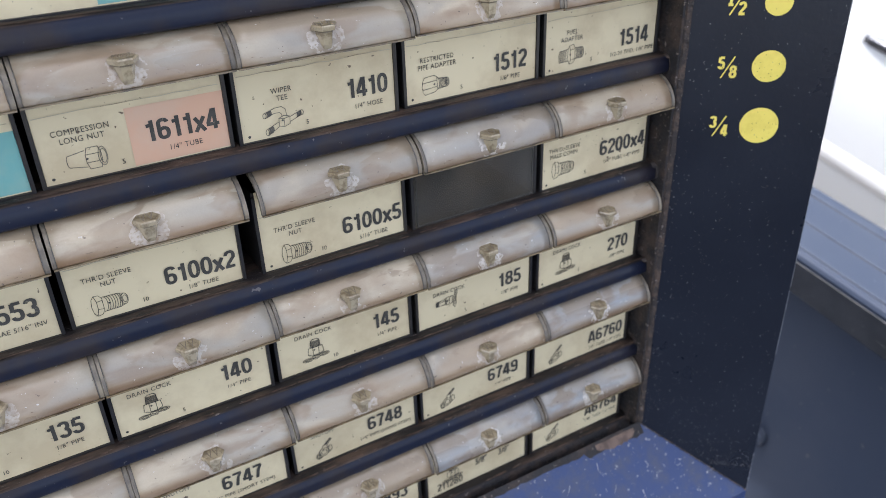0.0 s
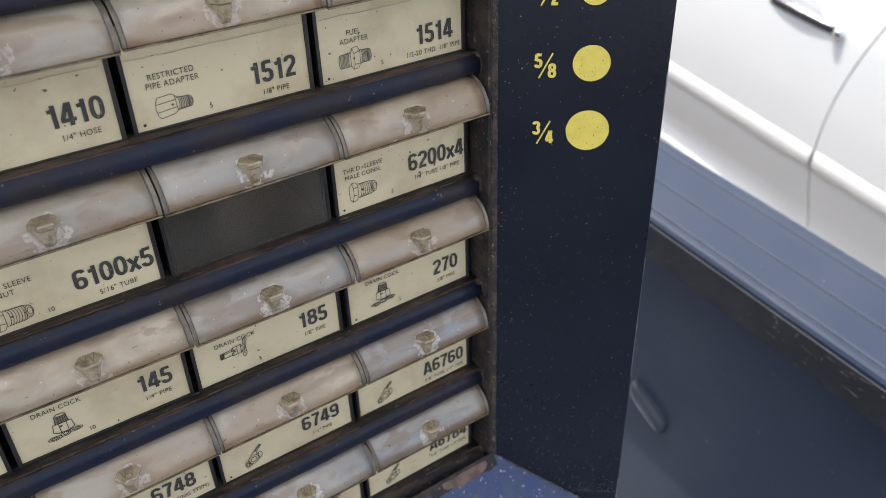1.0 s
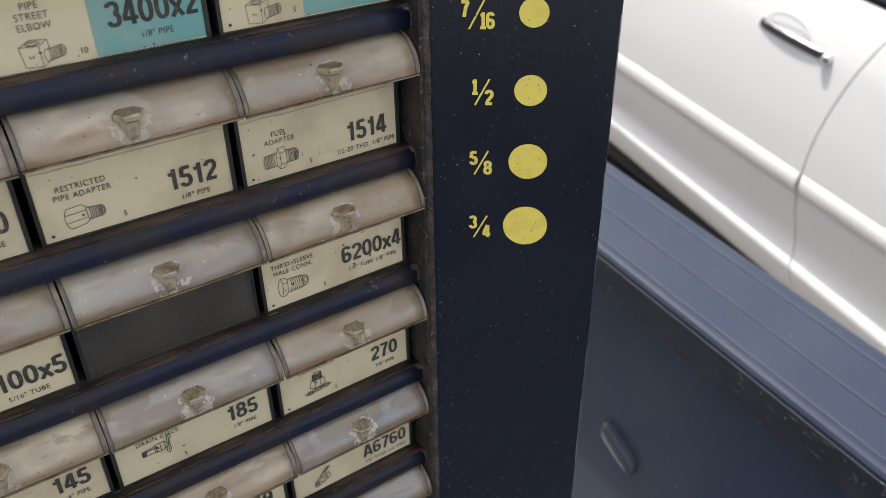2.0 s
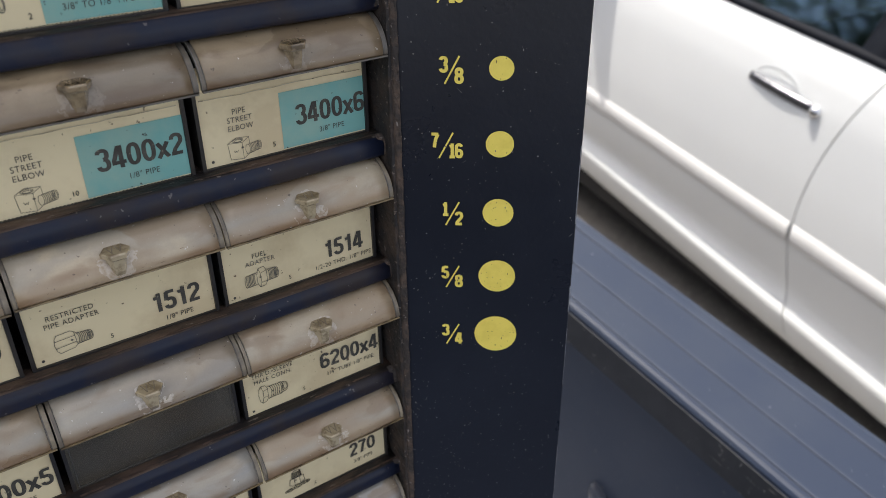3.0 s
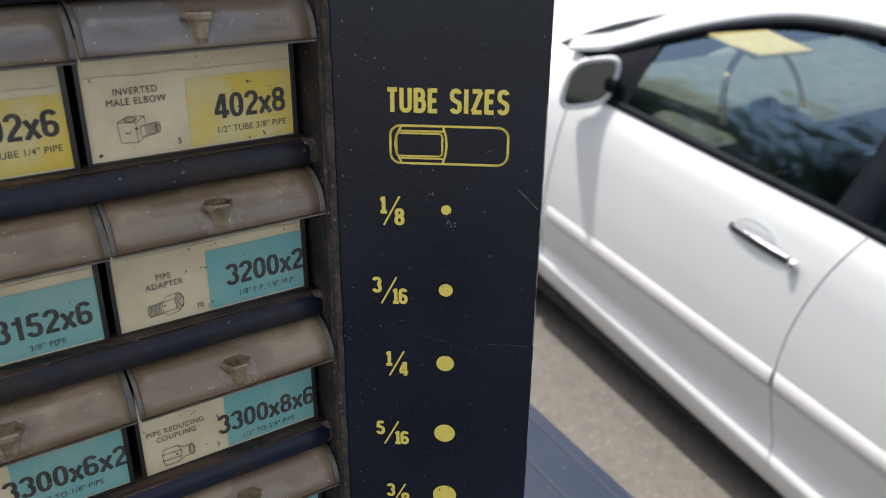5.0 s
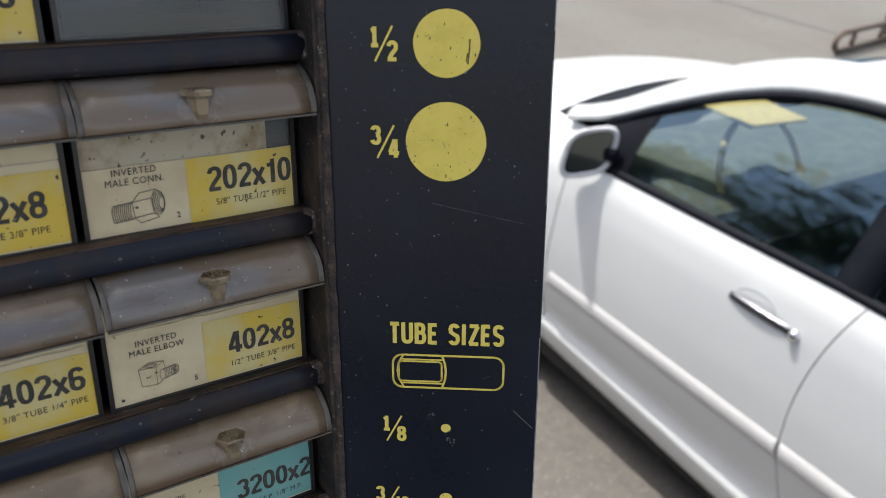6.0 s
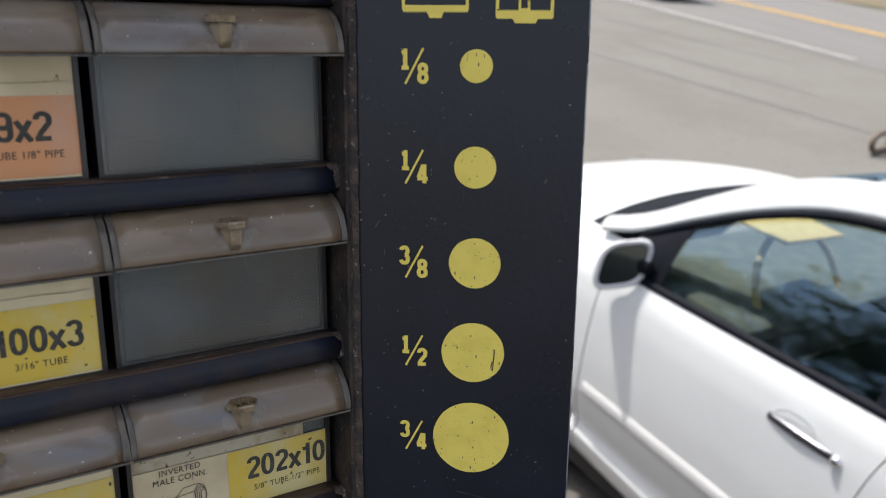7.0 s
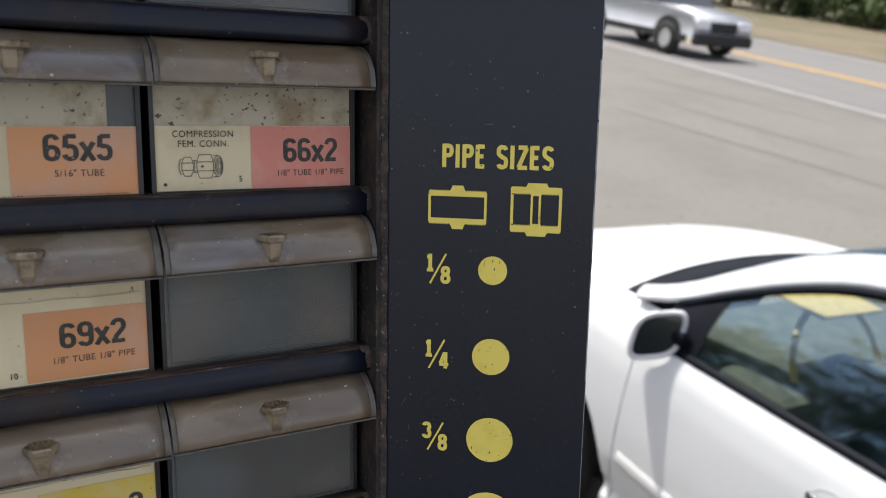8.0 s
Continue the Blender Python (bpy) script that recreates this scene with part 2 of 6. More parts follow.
def window_material(name, thin, thick, ior, tones):
    """Clear plastic with a film of dust: see-through and glossy where clean, grey where filmed or scratched."""
    m = bpy.data.materials.new(name)
    m.use_nodes = True
    n, link = m.node_tree.nodes, m.node_tree.links.new
    b = n["Principled BSDF"]
    co = n.new("ShaderNodeTexCoord")
    b.inputs["Roughness"].default_value = 0.45
    tr, gl, fr, mx, mx2 = n.new("ShaderNodeBsdfTransparent"), n.new("ShaderNodeBsdfGlossy"), n.new("ShaderNodeFresnel"), n.new("ShaderNodeMixShader"), n.new("ShaderNodeMixShader")
    tr.inputs[0].default_value = (0.62, 0.63, 0.60, 1)
    gl.inputs["Roughness"].default_value = 0.07
    fr.inputs[0].default_value = ior
    link(fr.outputs[0], mx.inputs[0])
    link(tr.outputs[0], mx.inputs[1])
    link(gl.outputs[0], mx.inputs[2])
    t, r = n.new("ShaderNodeTexNoise"), n.new("ShaderNodeMapRange")
    t.inputs["Scale"].default_value, t.inputs["Detail"].default_value = 24, 6
    info, off = n.new("ShaderNodeObjectInfo"), n.new("ShaderNodeVectorMath")
    off.operation = "MULTIPLY_ADD"
    off.inputs[1].default_value = (5.1, 2.3, 8.7)
    link(info.outputs["Random"], off.inputs[0])
    link(co.outputs["Object"], off.inputs[2])
    link(off.outputs[0], t.inputs["Vector"])
    link(t.outputs["Fac"], r.inputs[0])
    r.inputs[1].default_value, r.inputs[2].default_value, r.inputs[3].default_value, r.inputs[4].default_value = 0.36, 0.64, thin, thick
    t2, r2, ad = n.new("ShaderNodeTexNoise"), n.new("ShaderNodeMapRange"), n.new("ShaderNodeMath")
    mp = n.new("ShaderNodeMapping")
    mp.inputs["Rotation"].default_value, mp.inputs["Scale"].default_value = (0, 0.6, 0), (1, 1, 0.12)
    link(off.outputs[0], mp.inputs[0])
    link(mp.outputs[0], t2.inputs["Vector"])
    t2.inputs["Scale"].default_value, t2.inputs["Detail"].default_value = 170, 2
    link(t2.outputs["Fac"], r2.inputs[0])
    r2.inputs[1].default_value, r2.inputs[2].default_value, r2.inputs[3].default_value, r2.inputs[4].default_value = 0.75, 0.80, 0.0, 0.30
    ad.operation = "ADD"
    ad.use_clamp = True
    link(r.outputs[0], ad.inputs[0])
    link(r2.outputs[0], ad.inputs[1])
    # brownish and bluish grey tints in the film paint in reflections
    t3, r3, tone = n.new("ShaderNodeTexNoise"), n.new("ShaderNodeMapRange"), n.new("ShaderNodeMixRGB")
    t3.inputs["Scale"].default_value, t3.inputs["Detail"].default_value, t3.inputs["Distortion"].default_value = 34, 4, 0.6
    r3.inputs[1].default_value, r3.inputs[2].default_value = 0.38, 0.62
    link(off.outputs[0], t3.inputs["Vector"])
    link(t3.outputs["Fac"], r3.inputs[0])
    link(r3.outputs[0], tone.inputs[0])
    tone.inputs[1].default_value, tone.inputs[2].default_value = [(*q, 1) for q in tones]
    link(tone.outputs[0], b.inputs["Base Color"])
    link(ad.outputs[0], mx2.inputs[0])
    link(mx.outputs[0], mx2.inputs[1])
    link(b.outputs[0], mx2.inputs[2])
    link(mx2.outputs[0], n["Material Output"].inputs[0])
    return m


WINDOW = window_material("scuffed_clear_window", 0.16, 0.36, 1.48, ((0.34, 0.305, 0.265), (0.275, 0.315, 0.325)))
# low rows: browner copy that offsets the blue of the sky's gloss
WINDOW_LOW = window_material("brown_clear_window", 0.13, 0.26, 1.36, ((0.30, 0.245, 0.185), (0.25, 0.225, 0.19)))
PAPER = material("aged_cream_paper", (0.72, 0.610, 0.390), 0.55, second=(0.53, 0.415, 0.25), scale=32, amount=0.6, coat=0.10, random_value=0.10,
                 specks=(0.16, 0.11, 0.07), speck_scale=380, speck_level=0.745)
TAN = material("stained_backing_paper", (0.52, 0.455, 0.33), 0.6, second=(0.27, 0.185, 0.085), scale=60, amount=0.8, coat=0.1,
               specks=(0.10, 0.07, 0.05), speck_scale=420, speck_level=0.70)
TEAL = material("teal_label_ink", (0.175, 0.415, 0.385), 0.55, second=(0.29, 0.44, 0.365), scale=36, amount=0.7, coat=0.10,
                specks=(0.05, 0.06, 0.05), speck_scale=380, speck_level=0.75)
GOLD = material("yellow_label_ink", (0.70, 0.50, 0.07), 0.55, second=(0.66, 0.58, 0.30), scale=35, amount=0.8, coat=0.10,
                specks=(0.08, 0.05, 0.02), speck_scale=380, speck_level=0.74)
ORANGE = material("salmon_label_ink", (0.68, 0.31, 0.135), 0.55, second=(0.60, 0.36, 0.25), scale=35, amount=0.7, coat=0.10)
PINK = material("faded_pink_label_ink", (0.68, 0.235, 0.175), 0.55, second=(0.60, 0.40, 0.29), scale=35, amount=0.8, coat=0.10)
FADED = material("pale_salmon_label_ink", (0.68, 0.41, 0.27), 0.55, second=(0.64, 0.46, 0.33), scale=35, amount=0.7, coat=0.1)
INK = material("black_print_ink", (0.046, 0.043, 0.037), 0.7, second=(0.095, 0.088, 0.075), scale=160, amount=0.6, specks=(0.20, 0.18, 0.13), speck_scale=800, speck_level=0.70)
INK_PALE = material("grey_print_ink", (0.115, 0.107, 0.091), 0.7, second=(0.19, 0.175, 0.145), scale=160, amount=0.6)


# ---- mesh helpers ----
def part(name, bm, mat, parent=None, label="", m=None, smooth=False):
    """Links a bmesh as one mesh object, under a thing or part."""
    me = bpy.data.meshes.new(name)
    bmesh.ops.recalc_face_normals(bm, faces=bm.faces[:])
    bm.to_mesh(me)
    bm.free()
    return placed(name, me, mat, parent, label, m, smooth)


def placed(name, me, mat, parent=None, label="", m=None, smooth=False):
    if mat and not me.materials:
        me.materials.append(mat)
    if smooth:
        for p in me.polygons:
            p.use_smooth = True
    ob = new(name, me)
    if parent:
        ob.parent = parent
    if m is not None:
        ob.matrix_basis = m
    if label:
        tagged(ob, label)
    return ob


def thing(name, label, category, m=None, group="", kind=""):
    ob = new(name)
    ob.empty_display_size = 0.05
    if m is not None:
        ob.matrix_basis = m
    return tagged(ob, label, category, group, kind)


def box(x0, x1, y0, y1, z0, z1, bevel=0.0, bm=None, seg=1):
    own = bmesh.new()
    r = bmesh.ops.create_cube(own, size=1.0)
    for v in r["verts"]:
        v.co = Vector((x0 + (v.co.x + 0.5) * (x1 - x0), y0 + (v.co.y + 0.5) * (y1 - y0), z0 + (v.co.z + 0.5) * (z1 - z0)))
    if bevel:
        bmesh.ops.bevel(own, geom=own.edges[:], offset=bevel, segments=seg, affect="EDGES", profile=0.5)
    if bm is None:
        return own
    me = bpy.data.meshes.new("tmp")
    own.to_mesh(me)
    own.free()
    bm.from_mesh(me)
    bpy.data.meshes.remove(me)
    return bm


def extrude_profile(points, x0, x1, closed=True, steps=1, bm=None):
    """Sweeps a (y, z) outline along x."""
    bm = bm or bmesh.new()
    rings = []
    for i in range(steps + 1):
        x = x0 + (x1 - x0) * i / steps
        rings.append([bm.verts.new((x, y, z)) for y, z in points])
    n = len(points)
    for a, b in zip(rings, rings[1:]):
        for i in range(n if closed else n - 1):
            bm.faces.new((a[i], a[(i + 1) % n], b[(i + 1) % n], b[i]))
    if closed:
        bm.faces.new(rings[0])
        bm.faces.new(rings[-1][::-1])
    return bm


def plate(points, depth, bm=None):
    """A slab from a flat outline of 3D points, thickened along depth (a vector)."""
    bm = bm or bmesh.new()
    a = [bm.verts.new(p) for p in points]
    b = [bm.verts.new(Vector(p) + Vector(depth)) for p in points]
    bm.faces.new(a)
    bm.faces.new(b[::-1])
    n = len(a)
    for i in range(n):
        bm.faces.new((a[i], b[i], b[(i + 1) % n], a[(i + 1) % n]))
    return bm


def disc(cx, cz, r, y=0.0, n=40, bm=None, wobble=0.0):
    bm = bm or bmesh.new()
    bm.faces.new([bm.verts.new((cx + r * (1 + wobble * math.sin(5 * k + cx * 900)) * math.cos(2 * math.pi * k / n), y,
                                cz + r * (1 + wobble * math.cos(7 * k)) * math.sin(2 * math.pi * k / n))) for k in range(n)])
    return bm


def stroke(bm, pts, w, y=0.0, closed=False):
    """A flat ribbon of width w along (x, z) points."""
    if closed:
        pts = list(pts) + [pts[0]]
    for (xa, za), (xb, zb) in zip(pts, pts[1:]):
        d = Vector((xb - xa, zb - za))
        if d.length < 1e-9:
            continue
        d.normalize()
        nx, nz = -d.y * w / 2, d.x * w / 2
        ex, ez = d.x * w * 0.4, d.y * w * 0.4
        bm.faces.new([bm.verts.new(p) for p in ((xa + nx - ex, y, za + nz - ez), (xb + nx + ex, y, zb + nz + ez),
                                                (xb - nx + ex, y, zb - nz + ez), (xa - nx - ex, y, za - nz - ez))])
    return bm


TEXTS = {}


def text_mesh(s, height, stretch=1.0, bold=0.0, align="CENTER", spacing=1.0):
    """Letters as a flat mesh in the xz plane, facing -y; height is that of a capital."""
    key = (s, height, stretch, bold, align, spacing)
    if key in TEXTS:
        return TEXTS[key]
    cu = bpy.data.curves.new("letters", "FONT")
    cu.body, cu.size, cu.align_x, cu.resolution_u, cu.offset, cu.space_character = s, 1.0, align, 3, bold, spacing
    ob = bpy.data.objects.new("letters", cu)
    me = bpy.data.meshes.new_from_object(ob)
    k = height / 0.69
    me.transform(Matrix(((k * stretch, 0, 0, 0), (0, 0, 1, 0), (0, k, 0, 0), (0, 0, 0, 1))))
    bpy.data.objects.remove(ob)
    bpy.data.curves.remove(cu)
    TEXTS[key] = me
    return me



# condensed bold letters drawn with a broad pen: centre lines in a cell one high, smoothed into ribbons
def arc(cx, cz, rx, rz, a0, a1, n=14, power=0.82):
    out = []
    for k in range(n + 1):
        a = radians(a0 + (a1 - a0) * k / n)
        ca, sa = math.cos(a), math.sin(a)
        out.append((cx + rx * math.copysign(abs(ca) ** power, ca), cz + rz * math.copysign(abs(sa) ** power, sa)))
    return out


SIX = [arc(0.26, 0.30, 0.175, 0.225, 0, 360, 26), [(0.085, 0.32), (0.085, 0.55)] + arc(0.262, 0.70, 0.177, 0.225, 180, 20, 12)]
GLYPHS = {
    "0": (0.56, [arc(0.26, 0.5, 0.175, 0.425, 0, 360, 32)]),
    "1": (0.46, [[(0.27, 0.0), (0.27, 1.0)], [(0.27, 0.80), (0.19, 0.77), (0.06, 0.755)]]),
    "i": (0.46, [[(0.27, 0.0), (0.27, 1.0)], [(0.27, 0.84), (0.10, 0.80)], [(0.09, 0.06), (0.45, 0.06)]]),
    "2": (0.55, [arc(0.26, 0.70, 0.175, 0.225, 175, -25, 14) + [(0.33, 0.47), (0.19, 0.28), (0.10, 0.075)], [(0.03, 0.075), (0.46, 0.075)]]),
    "3": (0.55, [arc(0.25, 0.725, 0.165, 0.20, 168, -85, 14), arc(0.25, 0.295, 0.178, 0.225, 85, -168, 14)]),
    "4": (0.56, [[(0.30, 0.98), (0.06, 0.29)], [(0.0, 0.25), (0.52, 0.25)], [(0.35, 0.0), (0.35, 1.0)]]),
    "5": (0.55, [[(0.45, 0.925), (0.13, 0.925)], [(0.135, 0.95), (0.105, 0.50)], arc(0.25, 0.315, 0.178, 0.24, 130, -165, 16)]),
    "6": (0.56, SIX),
    "7": (0.52, [[(0.03, 0.925), (0.46, 0.925)], [(0.43, 0.92), (0.29, 0.60), (0.19, 0.0)]]),
    "8": (0.56, [arc(0.26, 0.735, 0.158, 0.19, 0, 360, 24), arc(0.26, 0.29, 0.178, 0.215, 0, 360, 24)]),
    "9": (0.56, [[(0.52 - x, 1.0 - z) for x, z in ln] for ln in SIX]),
    "x": (0.50, [[(0.04, 0.0), (0.42, 0.70)], [(0.04, 0.70), (0.42, 0.0)]]),
    "A": (0.60, [[(0.06, 0.0), (0.25, 0.99)], [(0.50, 0.0), (0.31, 0.99)], [(0.13, 0.24), (0.43, 0.24)]]),
    "P": (0.55, [[(0.09, 0.0), (0.09, 1.0)], [(0.09, 0.925), (0.26, 0.925)] + arc(0.26, 0.72, 0.16, 0.205, 90, -90, 12) + [(0.09, 0.515)]]),
    "I": (0.27, [[(0.10, 0.0), (0.10, 1.0)]]),
    "E": (0.50, [[(0.09, 0.0), (0.09, 1.0)], [(0.09, 0.925), (0.40, 0.925)], [(0.09, 0.51), (0.36, 0.51)], [(0.09, 0.075), (0.40, 0.075)]]),
    "S": (0.55, [arc(0.25, 0.725, 0.165, 0.20, 20, 215, 14) + [(0.25, 0.50)] + arc(0.25, 0.285, 0.17, 0.215, 35, -160, 14)]),
    "Z": (0.52, [[(0.05, 0.925), (0.44, 0.925)], [(0.42, 0.92), (0.07, 0.08)], [(0.04, 0.075), (0.45, 0.075)]]),
    "T": (0.50, [[(0.02, 0.925), (0.44, 0.925)], [(0.23, 0.0), (0.23, 0.95)]]),
    "U": (0.56, [[(0.085, 1.0), (0.085, 0.28)] + arc(0.26, 0.28, 0.175, 0.205, 180, 360, 12) + [(0.435, 1.0)]]),
    "B": (0.56, [[(0.09, 0.0), (0.09, 1.0)], [(0.09, 0.925), (0.25, 0.925)] + arc(0.25, 0.73, 0.15, 0.195, 90, -90, 10) + [(0.09, 0.535)],
                 [(0.12, 0.535), (0.27, 0.535)] + arc(0.27, 0.305, 0.165, 0.23, 90, -90, 10) + [(0.09, 0.075)]]),
    " ": (0.36, []),
}


def ribbon(bm, pts, w):
    """One unbroken strip along the points, mitred at the bends."""
    closed = (Vector(pts[0]) - Vector(pts[-1])).length < 1e-6
    if closed:
        pts = pts[:-1]
    n, left, right = len(pts), [], []
    for i, (x, z) in enumerate(pts):
        a = Vector(pts[i - 1]) if closed or i else Vector(pts[0])
        b = Vector(pts[(i + 1) % n]) if closed or i < n - 1 else Vector(pts[-1])
        d = b - a
        d.normalize()
        left.append(bm.verts.new((x - d.y * w / 2, 0, z + d.x * w / 2)))
        right.append(bm.verts.new((x + d.y * w / 2, 0, z - d.x * w / 2)))
    for i in range(n if closed else n - 1):
        j = (i + 1) % n
        bm.faces.new((left[i], left[j], right[j], right[i]))


def bold_mesh(s, height, stretch=1.0, pen=0.165, gap=0.0):
    key = ("bold", s, height, stretch, pen, gap)
    if key in TEXTS:
        return TEXTS[key]
    bm = bmesh.new()
    x0 = 0.0
    for ch in s:
        wide, lines = GLYPHS[ch]
        for q, ln in enumerate(lines):
            k = bmesh.new()
            ribbon(k, ln, pen)
            lift = -0.00002 * q / height      # strokes that cross lie a hair apart
            for v in k.verts:
                v.co = Vector(((v.co.x + x0), lift, v.co.z))
            tmp = bpy.data.meshes.new("tmp")
            k.to_mesh(tmp)
            k.free()
            bm.from_mesh(tmp)
            bpy.data.meshes.remove(tmp)
        x0 += wide + gap
    me = bpy.data.meshes.new("bold_letters")
    for v in bm.verts:
        v.co = Vector(((v.co.x - (x0 - 0.04) / 2) * height * stretch, v.co.y * height, v.co.z * height))
    bm.to_mesh(me)
    bm.free()
    TEXTS[key] = me
    return me


# ---- the cabinet ----
PITCH, COLS, ROWS_N, WIDE = 0.060, 5, 14, 0.0735
Z0 = 2.0                       # height of the top row's bolt head along the face
SPLAY = radians(38.5)
LEFT = -COLS * WIDE + 0.036
INNER_X, INNER_Y = 0.0413, -0.0008
PANEL_W = 0.0745
Z_TOP, Z_BOT = 2.06, 1.1750

cabinet = thing("drawer_cabinet", "dark blue steel fittings cabinet leaning in a truck bed", "cabinet", CAB)

# rolled shelf fronts between the drawers
WORN_TOP = material("brown_rubbed_enamel", (0.018, 0.014, 0.013), 0.6, second=(0.105, 0.066, 0.045), scale=70, amount=0.9, bump=0.4, bump_scale=400, stretch=(0.35, 1, 1),
                    specks=(0.16, 0.13, 0.11), speck_scale=500, speck_level=0.71)
bar_outline = []
for cz, a0, ry, rz in ((-0.0520, -90, 0.0030, 0.0023), (-0.0497, 0, 0.0036, 0.0050)):
    for k in range(7):
        a = radians(a0 + 90 * k / 6)
        bar_outline.append((0.0052 + ry - ry * math.cos(a), cz + rz * math.sin(a)))
bar_outline += [(0.100, -0.0452), (0.100, -0.0462), (0.0110, -0.0462), (0.0110, -0.0543)]
for r in range(-1, ROWS_N):
    bm = extrude_profile(bar_outline, LEFT, 0.0395, True, 24)
    rnd = random.Random(40 + r)
    for v in bm.verts:
        v.co.y += 0.0003 * noise.noise(Vector((v.co.x * 25, r * 3.1, 0)))
        v.co.z += 0.0004 * noise.noise(Vector((v.co.x * 18, r * 5.7, 4)))
    ob = part("shelf_front", bm, (NAVY if r < 7 else NAVY_LOW) if r < ROWS_N - 1 else RUST, cabinet, "" if r < ROWS_N - 1 else "rust-stained bottom shelf front",
              pose(0, 0, Z0 - r * PITCH), True)
    ob.data.materials.append(WORN_TOP)
    for p_ in ob.data.polygons:
        if p_.normal.z > 0.78:
            p_.material_index = 1
    # worn rusty line along the top of the roll
    me = bmesh.new()
    for _ in range(34):
        x = rnd.uniform(LEFT, 0.03)
        w = rnd.uniform(0.004, 0.022)
        stroke(me, [(x + w * q / 4, rnd.uniform(-0.0003, 0.0003)) for q in range(5)], rnd.uniform(0.0006, 0.0016))
    for v in me.verts:
        v.co = Vector((min(v.co.x, 0.0392), 0.0082 + v.co.z * 0.8, -0.04462))
    tagged(part("rust_streak", me, RUST_RED, ob, "brown rust along the shelf edge"), kind="stuff")
    end = bmesh.new()
    rows_e = []
    for q, (py, pz) in enumerate(bar_outline[:14]):
        w = 0.0016 + 0.0034 * noise.noise(Vector((r * 2.7, q * 0.16, 3.0))) + (0.002 if q > 9 else 0.0)
        c_y, c_z = py - 0.00018, pz + (0.00015 if q > 8 else 0.0)
        rows_e.append([end.verts.new((0.03935 - max(w, 0.0008) * k / 4 + 0.0006 * noise.noise(Vector((q * 0.5, k * 0.9, r))), c_y, c_z)) for k in range(5)])
    for a, b in zip(rows_e, rows_e[1:]):
        for k in range(4):
            end.faces.new((a[k], a[k + 1], b[k + 1], b[k]))
    part("rust_patch", end, RUST_EDGE, ob, "rusted end of the shelf front", None, True)
# body: back, top, sides, jambs
part("back_panel", box(LEFT - 0.01, 0.055, 0.100, 0.104, Z_BOT - 0.05, Z_TOP), DARK, cabinet)
part("side_jamb", box(0.0392, 0.0415, 0.0000, 0.100, Z_BOT - 0.002, Z_TOP, 0.0004), RUST, cabinet, "rust-flecked steel side jamb")
part("side_jamb", box(LEFT - 0.012, LEFT - 0.001, -0.002, 0.100, Z_BOT - 0.002, Z_TOP), RUST, cabinet)
part("side_wall", box(0.0560, 0.0575, 0.012, 0.104, Z_BOT - 0.05, Z_TOP), NAVY, cabinet)
# unseen cover, added; its overhang helps keep the drawer fronts in shade
part("top_cover", box(LEFT - 0.012, 0.0996, -0.0472, 0.104, Z_TOP, Z_TOP + 0.004, 0.001), NAVY, cabinet)
# pitted strip where jamb meets the size panel
bm = bmesh.new()
zs = [Z_BOT + (Z_TOP - Z_BOT) * i / 220 for i in range(221)]
ring = []
for z in zs:
    w = 0.0006 + 0.0005 * noise.noise(Vector((0, 3.0, z * 130))) + 0.0003 * noise.noise(Vector((5, 0, z * 600)))
    a = Vector((INNER_X - 0.0006, INNER_Y - 0.0003, z))
    b = a + Vector((math.cos(SPLAY), -math.sin(SPLAY), 0)) * (0.0016 + w) + Vector((-0.0002, -0.0003, 0))
    ring.append((bm.verts.new(a + Vector((-0.0012, 0.004, 0))), bm.verts.new(a), bm.verts.new(b)))
for p, q in zip(ring, ring[1:]):
    bm.faces.new((p[0], p[1], q[1], q[0]))
    bm.faces.new((p[1], p[2], q[2], q[1]))
part("corner_weld", bm, RUST_EDGE, cabinet, "pitted rusty seam beside the size panel")

# splayed size panel; its lower edge is mitred to the bottom bezel
along = Vector((math.cos(SPLAY), -math.sin(SPLAY), 0))
back = Vector((math.sin(SPLAY), math.cos(SPLAY), 0))
origin = Vector((INNER_X, INNER_Y, 0))
outer = origin + along * PANEL_W
DROP = 0.0515
p = [origin + Vector((0, 0, Z_BOT)), outer + Vector((0, 0, Z_BOT - DROP)), outer + Vector((0, 0, Z_TOP)), origin + Vector((0, 0, Z_TOP))]
bm = plate([Vector(q) for q in p], back * 0.0012)
bmesh.ops.bevel(bm, geom=bm.edges[:], offset=0.0003, segments=1, affect="EDGES")
size_panel = part("size_panel", bm, PANEL, cabinet, "black-blue splayed side panel printed with yellow size gauges")
p = [outer + Vector((0, 0, Z_BOT - DROP)) + back * 0.0013, outer + Vector((0, 0, Z_TOP)) + back * 0.0013,
     outer + Vector((0, 0, Z_TOP)) + back * 0.020, outer + Vector((0, 0, Z_BOT - DROP)) + back * 0.020]
part("panel_return", plate([Vector(q) for q in p], -along * 0.0012), PANEL, size_panel)
# bare metal line on the outer edge
bm = bmesh.new()
rnd = random.Random(5)
z = Z_BOT - DROP
while z < Z_TOP - 0.01:
    h = rnd.uniform(0.004, 0.05)
    if rnd.random() < 0.75:
        w = rnd.uniform(0.00018, 0.0005)
        a = outer + Vector((0, 0, z)) - along * w - back * 0.00012
        plate([a, a + along * w, a + along * w + Vector((0, 0, h)), a + Vector((0, 0, h))], back * 0.0001, bm)
    z += h + rnd.uniform(0.0, 0.01)
EDGE = material("bare_worn_metal", (0.32, 0.33, 0.36), 0.45, metal=0.6, second=(0.12, 0.12, 0.13), scale=200, amount=0.7)
tagged(part("worn_edge", bm, EDGE, size_panel, "bare metal wear along the edge"), kind="stuff")

